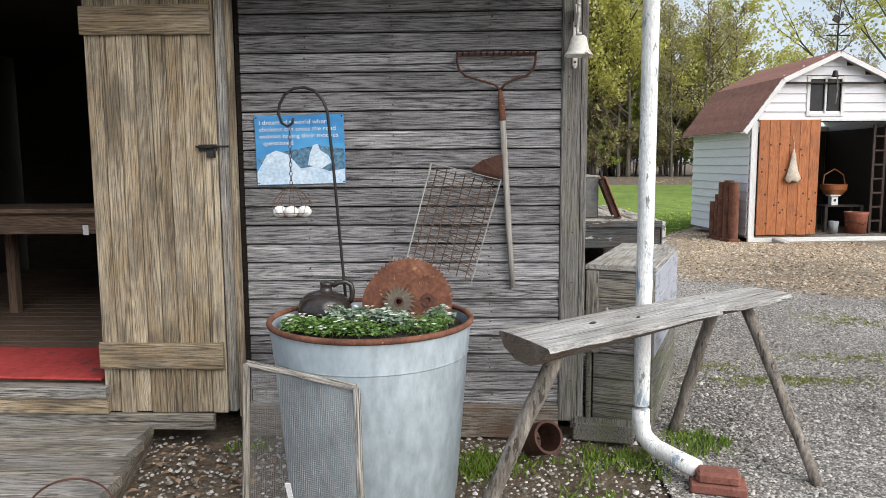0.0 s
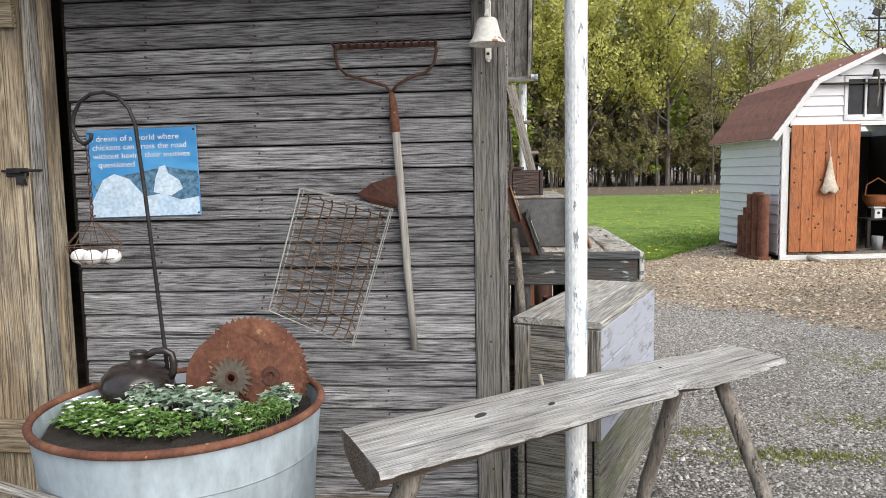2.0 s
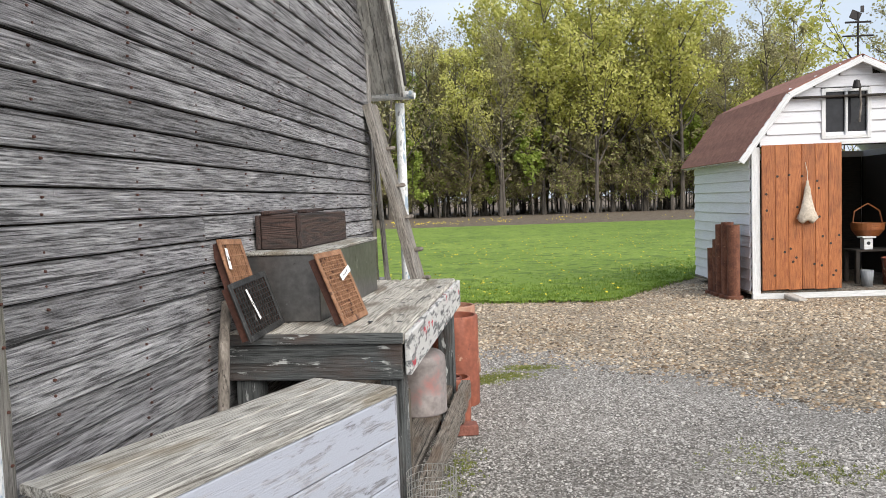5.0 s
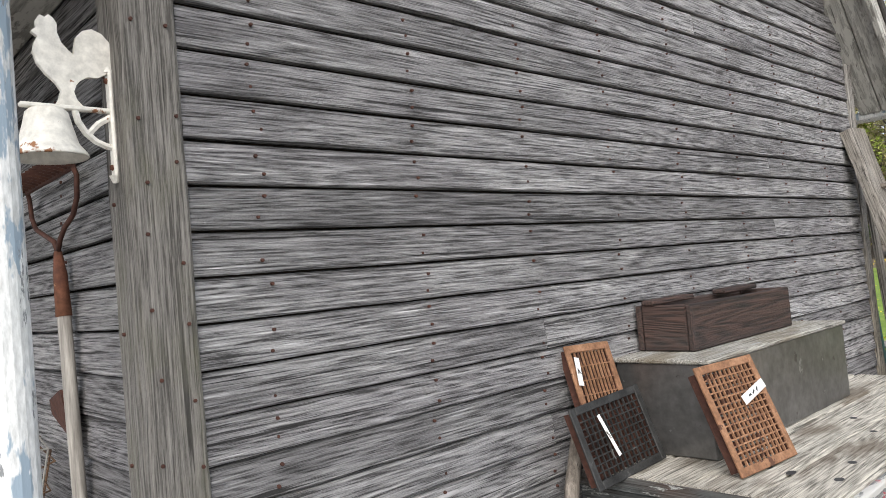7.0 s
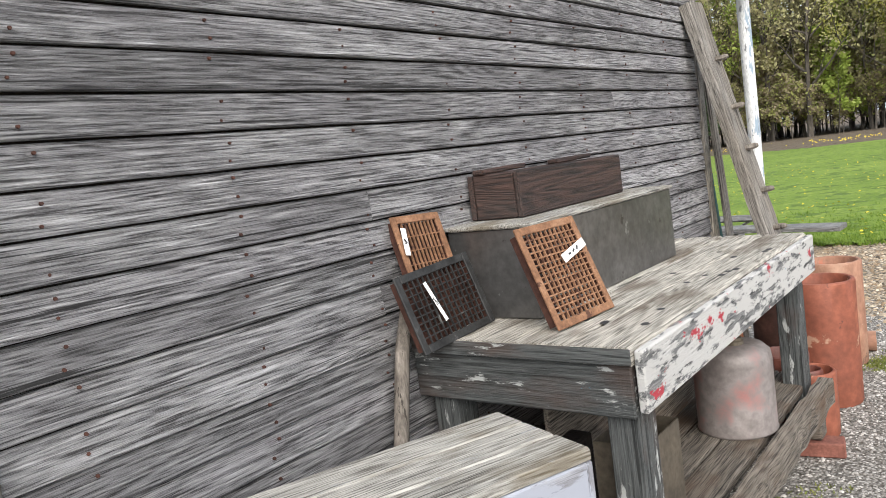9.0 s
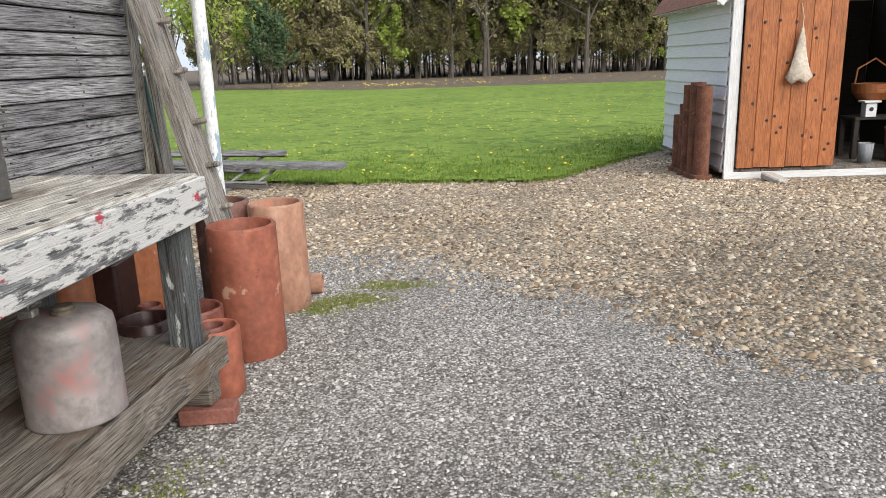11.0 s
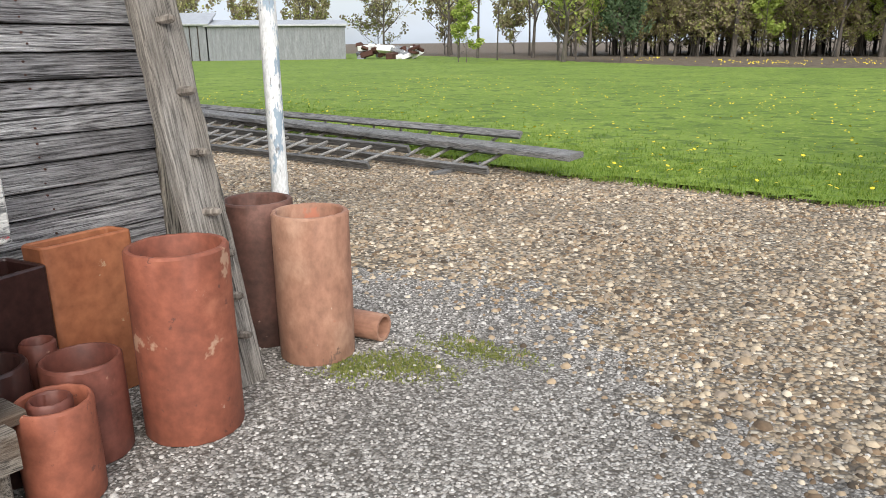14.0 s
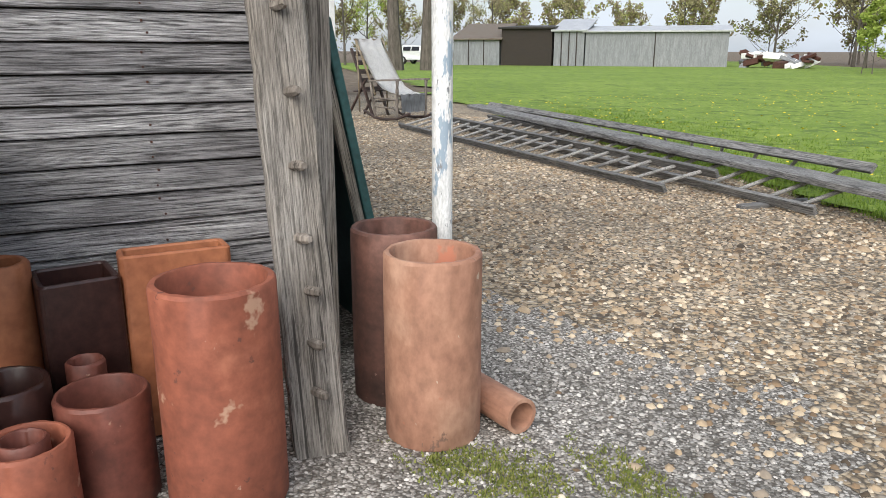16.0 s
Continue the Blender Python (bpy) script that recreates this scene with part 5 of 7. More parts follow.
make_downspout(0.248, -0.217, 2.12, [(0, 0, 0.15), (0, 0, 0.09), (0.012, -0.015, 0.03), (0.05, -0.06, -0.005), (0.12, -0.15, -0.02), (0.18, -0.24, -0.025)], "white flaking painted downspout with an elbow near the ground")
bmb = bmesh.new()
box(bmb, (0, 0, 0.02), (0.22, 0.13, 0.04), bev=0.006)
box(bmb, (0, 0, 0.06), (0.17, 0.1, 0.05), bev=0.012)
solo("splash_tile", bmb, BRICK, pose(0.5, -0.5, gz(0.5, -0.5) + 0.002, 0, 0, -14), "reddish clay block at the downspout's end", "block")
bmb = bmesh.new()
lathe(bmb, [(0.06, 0.0), (0.07, 0.0), (0.075, 0.16), (0.063, 0.16)], 20, close=True)
solo("pipe_stub", bmb, RUSTDARK, pose(-0.24, -0.14, gz(0, -0.2) + 0.05, 65, 0, 30), "short rusty pipe lying by the wall", "pipe")

# ---- things along the gable wall ----
def make_chest():
    m = pose(0.385, 0.535, 0, 0, 0, 68.7)
    t = thing("wooden_chest", m, "long grey painted plank chest with a worn lid", "chest")
    L, W, zt, zb = 0.985, 0.335, 0.757, 0.32
    for i in range(3):
        y = (i - 1) * W / 3
        board("lid_board", (-L / 2 - 0.01, y, zt - 0.012), (L / 2 + 0.01, y, zt - 0.012), W / 3 + 0.004 - 0.005, 0.024, (0, 0, 1), CHEST_TOP, t, rough=0.0015, seed=i)
    for s in (-1, 1):
        for i in range(3):
            h = (zt - 0.026 - zb) / 3
            z = zb + (i + 0.5) * h
            board("side_board", (-L / 2, s * (W / 2 - 0.012), z), (L / 2, s * (W / 2 - 0.012), z), h - 0.003, 0.022, (0, s, 0), CHEST_PAINT, t)
            board("end_board", (s * (L / 2 - 0.013), -W / 2 + 0.025, z), (s * (L / 2 - 0.013), W / 2 - 0.025, z), h - 0.003, 0.022, (s, 0, 0), GREYWOOD, t)
        for y in (-1, 1):
            board("stile", (s * (L / 2 + 0.008), y * (W / 2 - 0.035), zb), (s * (L / 2 + 0.008), y * (W / 2 - 0.035), zt - 0.03), 0.06, 0.02, (s, 0, 0), CHEST_PAINT if s > 0 else GREYWOOD, t)
    for s in (-1, 1):
        bm = bmesh.new()
        x = s * (L / 2 + 0.022)
        tube(bm, [(x, -0.06, 0.55), (x + s * 0.02, -0.04, 0.5), (x + s * 0.025, 0, 0.47), (x + s * 0.02, 0.04, 0.5), (x, 0.06, 0.55)], 0.007, 8)
        part("rope_handle", bm, CANVAS, t, "pale rope handle", smooth=True)
    b = thing("mossy_crate", m, "low mossy wooden crate under the chest", "crate")
    for i in range(3):
        z = -0.06 + 0.127 * i + 0.06
        for s in (-1, 1):
            board("slat", (-L / 2, s * (W / 2 - 0.02), z), (L / 2, s * (W / 2 - 0.02), z), 0.122, 0.025, (0, s, 0), MOSSWOOD, b)
            board("end_slat", (s * (L / 2 - 0.02), -W / 2 + 0.04, z), (s * (L / 2 - 0.02), W / 2 - 0.04, z), 0.122, 0.025, (s, 0, 0), MOSSWOOD, b)
    bm = bmesh.new()
    box(bm, (0, 0, 0.045), (0.09, 0.28, 0.09), bev=0.006)
    solo("wood_block", bm, MOSSWOOD, pose(0.12, -0.02, gz(0, 0), 0, 0, 78), "short mossy timber block at the wall's corner", "block")


def make_workbench():
    t = thing("workbench", pose(0, 0, 0), "old plank workbench with paint-spattered apron", "workbench")
    x0, x1, y0, y1, zt = 0.035, 0.70, 1.23, 2.95, 0.882
    n = 4
    w = (x1 - x0) / n
    for i in range(n):
        x = x0 + (i + 0.5) * w
        board("top_plank", (x, y0 - 0.01, zt - 0.022), (x, y1, zt - 0.022), w - 0.003, 0.044, (0, 0, 1), BENCH_TOP, t, rough=0.002, seed=i)
    board("front_apron", (x1 + 0.012, y0 + 0.0, zt - 0.085), (x1 + 0.012, y1 - 0.0, zt - 0.085), 0.15, 0.024, (1, 0, 0), BENCH_APRON, t)
    board("end_apron", (x0 - 0.01, y0 + 0.012, zt - 0.112), (x1 - 0.01, y0 + 0.012, zt - 0.112), 0.132, 0.024, (0, -1, 0), BENCH_DARK, t)
    board("end_apron", (x0, y1 - 0.02, zt - 0.11), (x1, y1 - 0.02, zt - 0.11), 0.12, 0.024, (0, 1, 0), BENCH_DARK, t)
    board("end_strip", (x0, y0 - 0.013, zt - 0.0235), (x1 - 0.002, y0 - 0.013, zt - 0.0235), 0.039, 0.006, (0, -1, 0), BENCH_DARK, t)
    for x, y in ((x1 - 0.055, y0 + 0.07), (x1 - 0.05, y1 - 0.14), (0.1, y0 + 0.07), (0.1, y1 - 0.14)):
        board("leg", (x, y, gz(x, y) - 0.01), (x, y, zt - 0.05), 0.095, 0.085, (1, 0, 0), BENCH_DARK, t)
    bm = bmesh.new()
    rnd = random.Random(4)
    for i in range(16):
        bmesh.ops.create_cone(bm, cap_ends=True, segments=10, radius1=0.011, radius2=0.011, depth=0.001, matrix=pose(rnd.uniform(0.4, 0.68), rnd.uniform(1.3, 2.8), zt + 0.0008) @ Matrix.Diagonal((1, rnd.uniform(0.8, 1.8), 1, 1)))
    part("bolt_holes", bm, INK, t, "dark bolt holes", kind="stuff")
    for i in range(5):
        x = 0.1 + 0.13 * i
        board("shelf_plank", (x, 1.28, 0.275), (x, 2.93, 0.275), 0.126, 0.03, (0, 0, 1), SHELFWOOD, t, rough=0.003, seed=i)
    board("shelf_beam", (0.735, 1.1, 0.245), (0.745, 2.86, 0.245), 0.055, 0.1, (0, 0, 1), SHELFWOOD, t, rough=0.006, seed=8)
    board("back_panel", (0.36, 1.36, 0.5), (0.34, 2.5, 0.5), 0.40, 0.018, (1, 0, 0), SHELFWOOD, t)
    for y in (1.5, 2.8):
        bm = bmesh.new()
        box(bm, (0.69, y, 0.095 if y < 2 else 0.135), (0.1, 0.09, 0.2 if y < 2 else 0.14), bev=0.006)
        part("support_block", bm, SHELFWOOD, t)
    bm = bmesh.new()
    box(bm, (0, 0, 0.03), (0.2, 0.095, 0.06), bev=0.006)
    solo("brick", bm, BRICK, pose(0.715, 2.78, gz(0, 3) + 0.002, 0, 0, 12), "red brick under the bench shelf", "brick")


def make_bin():
    t = thing("steel_bin", pose(0, 0, 0), "long dull steel box standing on the workbench", "metal box")
    bm = bmesh.new()
    box(bm, (0.185, 1.96, 1.016), (0.3, 1.03, 0.265), bev=0.004)
    part("body", bm, STEELBIN, t)
    board("lid", (0.185, 1.435, 1.154), (0.185, 2.487, 1.154), 0.315, 0.014, (0, 0, 1), CHEST_TOP, t, "worn pale board lid")
    w = thing("planter_tray", pose(0, 0, 0), "dark stained wooden tray box on the steel bin", "box")
    xa, xb, ya, yb, za, zb = 0.04, 0.215, 1.585, 2.3, 1.163, 1.305
    board("front_board", (xb, ya, (za + zb) / 2), (xb, yb, (za + zb) / 2), zb - za, 0.02, (1, 0, 0), DARKWOOD, w)
    board("back_board", (xa, ya, (za + zb) / 2), (xa, yb, (za + zb) / 2), zb - za, 0.02, (1, 0, 0), DARKWOOD, w)
    for y in (ya + 0.012, yb - 0.012):
        board("end_board", (xa + 0.012, y, (za + zb) / 2), (xb - 0.012, y, (za + zb) / 2), zb - za, 0.02, (0, -1, 0), DARKWOOD, w)
    board("floor_board", ((xa + xb) / 2, ya + 0.03, za + 0.01), ((xa + xb) / 2, yb - 0.03, za + 0.01), 0.15, 0.015, (0, 0, 1), DARKWOOD, w)
    for y in (1.68, 2.15):
        board("cleat", (0.08, y - 0.1, zb + 0.008), (0.1, y + 0.12, zb + 0.012), 0.05, 0.016, (0, 0, 1), DARKWOOD, w)


def make_grate(bl, br, tl, nx, ny, material, label, tag=None, barw=0.004, border=0.022):
    bl, br, tl = Vector(bl), Vector(br), Vector(tl)
    t = thing("floor_register", frame_of(bl, br, (tl - bl).cross(-(br - bl))), label, "register grate", "register grates on the bench")
    w, h = (br - bl).length, (tl - bl).length
    mloc = t.matrix_basis
    sgn = 1 if (mloc.inverted() @ tl).y > 0 else -1
    f = bmesh.new()
    for x in (-1, 1):
        box(f, (x * (w / 2 - border / 2), sgn * h / 2, 0), (border, h, 0.008), bev=0.002)
    for y in (border / 2, h - border / 2):
        box(f, (0, sgn * y, 0.001), (w - border * 2, border, 0.008), bev=0.002)
    part("frame", f, material, t)
    for i in range(1, nx):
        x = -w / 2 + border + (w - 2 * border) * i / nx
        bm = bmesh.new()
        box(bm, (x, sgn * h / 2, 0), (barw, h - border * 2, 0.006))
        part("bar", bm, material, t)
    for j in range(1, ny):
        y = border + (h - 2 * border) * j / ny
        bm = bmesh.new()
        box(bm, (0, sgn * y, 0), (w - border * 2, barw, 0.005))
        part("cross_bar", bm, material, t)
    bm = bmesh.new()
    for i in range(11):
        y = border + (h - 2 * border) * (i + 0.5) / 11
        box(bm, (0, sgn * y, -0.02), (w - border * 2.2, 0.02, 0.0015), pose(0, 0, 0, 35 * sgn, 0, 0))
    part("louvres", bm, RUSTDARK, t, "dark damper louvres behind the bars")
    for x in (-1, 1):
        bm = bmesh.new()
        box(bm, (x * (w / 2 - border * 0.8), sgn * h / 2, -0.02), (0.002, h * 0.9, 0.034))
        part("flange", bm, RUSTDARK, t)
    if tag:
        x, y, ln, wd, ang = tag
        bm = bmesh.new()
        box(bm, (0, 0, 0), (ln, wd, 0.0012))
        tg = part("tag", bm, PAPER, t, "white paper tag", m=pose(x, sgn * y, 0.012, 0, 0, ang * sgn))
        bm = bmesh.new()
        for i in range(3):
            box(bm, (-ln * 0.2 + ln * 0.17 * i, 0.0, 0.001), (ln * 0.1, wd * 0.2, 0.0006), pose(0, 0, 0, 0, 0, 20 * i))
        part("writing", bm, INK, tg, "dark handwriting strokes")


def make_tank():
    t = thing("gas_tank", pose(0.575, 2.27, 0.29), "cut-off weathered grey and red steel gas tank on the shelf", "tank")
    bm = bmesh.new()
    lathe(bm, [(0.0, 0.0), (0.134, 0.0), (0.137, 0.006), (0.134, 0.012), (0.134, 0.25), (0.13, 0.28), (0.11, 0.3), (0.07, 0.31), (0.0, 0.313)], 40)
    part("body", bm, TANK, t, smooth=True)
    bm = bmesh.new()
    lathe(bm, [(0.0, 0.306), (0.032, 0.306), (0.032, 0.322), (0.026, 0.326), (0.026, 0.334), (0.0, 0.336)], 20)
    part("cap", bm, STEELDARK, t, m=pose(0.02, -0.02, 0))
    bm = bmesh.new()
    box(bm, (-0.07, -0.04, 0.315), (0.05, 0.03, 0.03), bev=0.004)
    tube(bm, [(-0.07, -0.04, 0.33), (-0.06, -0.04, 0.36), (-0.04, -0.04, 0.345)], 0.005, 6)
    part("valve", bm, WIRE, t)
    b = thing("narrow_steel_box", pose(0.585, 1.44, 0.272), "tarnished brown open steel box on the bench shelf", "metal box")
    for x, y, sx, sy in ((-0.07, 0, 0.004, 0.22), (0.07, 0, 0.004, 0.22), (0, -0.108, 0.136, 0.004), (0, 0.108, 0.136, 0.004)):
        part("side", box(bmesh.new(), (x, y, 0.16), (sx, sy, 0.32)), STEELDARK, b)
    part("bottom", box(bmesh.new(), (0, 0, 0.004), (0.136, 0.21, 0.006)), STEELDARK, b)
    # black box added to darken the space below the bench top
    k = thing("dark_filler_box", pose(0.3, 1.38, 0.292), "added black box that darkens the space under the workbench", "box")
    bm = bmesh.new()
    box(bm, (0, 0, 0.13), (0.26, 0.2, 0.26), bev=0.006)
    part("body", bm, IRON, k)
    c = thing("wire_mesh_cylinder", pose(0.80, 1.1, gz(0.8, 1.1)), "roll of grey hardware cloth standing on the gravel", "wire mesh")
    bm = bmesh.new()
    r, h = 0.085, 0.42
    for i in range(30):
        a = 2 * math.pi * i / 30
        tube(bm, [(math.cos(a) * r, math.sin(a) * r, 0), (math.cos(a) * r, math.sin(a) * r, h)], 0.0011, 4, cap=False)
    for j in range(18):
        z = h * j / 17
        tube(bm, [(math.cos(a) * r, math.sin(a) * r, z) for a in [2 * math.pi * q / 30 for q in range(31)]], 0.0011, 4, cap=False)
    part("cloth", bm, WIRE, c, kind="stuff")
    s = thing("leaning_stick", pose(0, 0, 0), "peeled grey stick leaning on the wall", "stick")
    bm = bmesh.new()
    tube(bm, [(0.06, 1.2, 1.0), (0.075, 1.13, 0.86), (0.1, 1.02, 0.5), (0.13, 0.97, 0.2), (0.15, 0.95, -0.01)], [0.017, 0.02, 0.021, 0.022, 0.022], 10, wob=0.04)
    part("shaft", bm, BARK, s, smooth=True)


def sharp(ob):
    """Keeps crisp rims on a smooth shaded mesh."""
    ob.data.set_sharp_from_angle(angle=radians(38))
    return ob


def clay_pipe(x, y, r, h, material, label, wall=0.022, lean=(0, 0), name="clay_drain_tile", z=None, n=40):
    bm = bmesh.new()
    lathe(bm, [(r - wall, 0.0), (r - 0.004, 0.0), (r, 0.006), (r * 1.005, h * 0.3), (r, h * 0.7), (r * 1.0, h - 0.008), (r - 0.006, h), (r - wall + 0.004, h), (r - wall, h - 0.006), (r - wall, h * 0.5)], n, close=True, wob=0.0012)
    return sharp(solo(name, bm, material, pose(x, y, gz(x, y) if z is None else z, lean[0], lean[1], 0), label, "clay pipe", "clay pipes by the wall", smooth=True))


def flue(x, y, sx, sy, h, material, label, rz=0, lean=(0, 0), wall=0.018, round_=0.02):
    """An open rectangular flue tile with rounded corners."""
    def ring(hx, hy, rr, z):
        out = []
        for cx, cy, a0 in ((1, 1, 0), (-1, 1, 90), (-1, -1, 180), (1, -1, 270)):
            for k in range(5):
                a = radians(a0 + 22.5 * k)
                out.append(bm.verts.new((cx * (hx - rr) + math.cos(a) * rr, cy * (hy - rr) + math.sin(a) * rr, z)))
        return out
    bm = bmesh.new()
    hx, hy = sx / 2, sy / 2
    rings = [ring(hx, hy, round_, 0), ring(hx, hy, round_, h - 0.006), ring(hx - 0.005, hy - 0.005, round_, h), ring(hx - wall + 0.004, hy - wall + 0.004, round_ * 0.7, h), ring(hx - wall, hy - wall, round_ * 0.6, h - 0.006), ring(hx - wall, hy - wall, round_ * 0.6, 0)]
    for a, b in zip(rings, rings[1:] + rings[:1]):
        for k in range(20):
            bm.faces.new((a[k], a[(k + 1) % 20], b[(k + 1) % 20], b[k]))
    return solo("chimney_flue_tile", bm, material, pose(x, y, gz(x, y), lean[0], lean[1], rz), label, "flue tile", "clay pipes by the wall")


def make_beam():
    t = thing("pegged_timber", pose(0, 0, 0), "hewn grey timber with wooden pegs leaning on the wall", "timber")
    a, b = V(0.573, 3.712, -0.005), V(0.084, 3.735, 2.03)
    d = (b - a).normalized()
    side = V(0.128, 0.992, 0)
    side = (side - d * side.dot(d)).normalized()
    nrm = side.cross(d).normalized()
    if nrm.x < 0:
        nrm = -nrm
    board("beam", a - nrm * 0.03, b - nrm * 0.03, 0.158, 0.06, nrm, HEWN, t, rough=0.004, seed=3)
    for i, z in enumerate((0.19, 0.325, 0.47, 0.615, 0.81, 1.01, 1.24, 1.46, 1.72)):
        p = a + d * (z / d.z) + side * (0.006 * (i % 3 - 1))
        out = (nrm + V(0, 0.35, -0.12)).normalized()
        bm = bmesh.new()
        tube(bm, [p - out * 0.01, p + out * 0.02, p + out * 0.045, p + out * 0.062], [0.014, 0.0155, 0.0145, 0.009], 7, wob=0.12)
        part("peg", bm, BARK, t, "short dark wooden peg")
    g = thing("leaning_board", pose(0, 0, 0), "plain grey board leaning at the wall's end", "board")
    board("plank", (0.14, 3.885, 0.0), (0.035, 3.925, 1.75), 0.06, 0.028, (1, 0, 0.06), HEWN, g)
    p = thing("green_panel", pose(0, 0, 0), "dark green painted panel leaning behind the building", "panel")
    board("sheet", (-0.45, 4.2, 0.0), (-0.45, 3.96, 1.22), 0.9, 0.03, (0, 1, 0.2), GREENPAINT, p)
    board("edge_strip", (-0.018, 4.165, 0.0), (-0.018, 3.925, 1.2), 0.035, 0.03, (0, 1, 0.2), GREYWOOD, p)


make_chest()
make_workbench()
make_bin()
make_grate((0.462, 1.315, 0.887), (0.487, 1.589, 0.887), (0.356, 1.345, 1.155), 11, 14, GRATERUST, "rusty square-grid floor register leaning on the steel box", (0.06, 0.19, 0.13, 0.026, 14))
make_grate((0.185, 1.10, 0.868), (0.2, 1.405, 0.888), (0.118, 1.11, 1.075), 13, 9, GRATEBLACK, "tarnished black floor register leaning beside the bin", (-0.05, 0.12, 0.012, 0.12, 12), barw=0.003)
make_grate((0.10, 1.185, 1.03), (0.10, 1.395, 1.02), (0.04, 1.15, 1.225), 10, 4, GRATERUST, "small rusty louvred register against the wall", (-0.085, 0.13, 0.02, 0.08, -10), barw=0.003)
make_tank()
clay_pipe(0.63, 3.44, 0.15, 0.588, CLAY, "large red clay drain tile standing on gravel")
clay_pipe(0.568, 4.06, 0.143, 0.565, CLAYPALE, "pale worn clay drain tile standing on gravel")
clay_pipe(0.272, 4.068, 0.14, 0.575, CLAYSTAINED, "dark stained clay drain tile standing on gravel")
clay_pipe(0.51, 3.17, 0.112, 0.30, CLAYDARK, "short dark red clay pipe standing on gravel", wall=0.016)
clay_pipe(0.66, 3.005, 0.098, 0.28, CLAY, "short red clay pipe with a smaller one inside", wall=0.016)
clay_pipe(0.655, 3.0, 0.055, 0.285, CLAYDARK, "small dark clay pipe standing inside a larger one", wall=0.014)
clay_pipe(0.42, 2.955, 0.105, 0.33, GLAZED, "dark brown glazed clay pipe standing on gravel", wall=0.018)
clay_pipe(0.335, 3.14, 0.05, 0.32, CLAYDARK, "thin dark clay pipe between larger ones", wall=0.012)
clay_pipe(0.13, 2.95, 0.085, 0.56, CLAYORANGE, "slim orange clay pipe against the board wall")
flue(0.17, 3.41, 0.14, 0.31, 0.552, CLAYORANGE, "orange clay chimney flue tile against the wall", lean=(0, -3))
flue(0.15, 3.14, 0.2, 0.21, 0.51, GLAZED, "square dark brown glazed flue tile against the wall", rz=8)
make_beam()
make_downspout(0.165, 4.296, 2.1, [(0, 0, 0.22), (0, 0, 0.14), (0.03, -0.005, 0.09), (0.1, -0.015, 0.07), (0.3, -0.04, 0.06)], "white flaking painted downspout at the building's far corner")
bmo = bmesh.new()
lathe(bmo, [(0.044, 0.0), (0.056, 0.0), (0.056, 0.26), (0.044, 0.26)], 24, close=True)
solo("outlet_tile", bmo, CLAYPALE, frame_of((0.46, 4.246, 0.058), (0.72, 4.283, 0.058), (0, 0, 1)) @ pose(-0.13, 0, 0, 0, 90, 0), "pale clay outlet pipe lying on the gravel", "clay pipe")

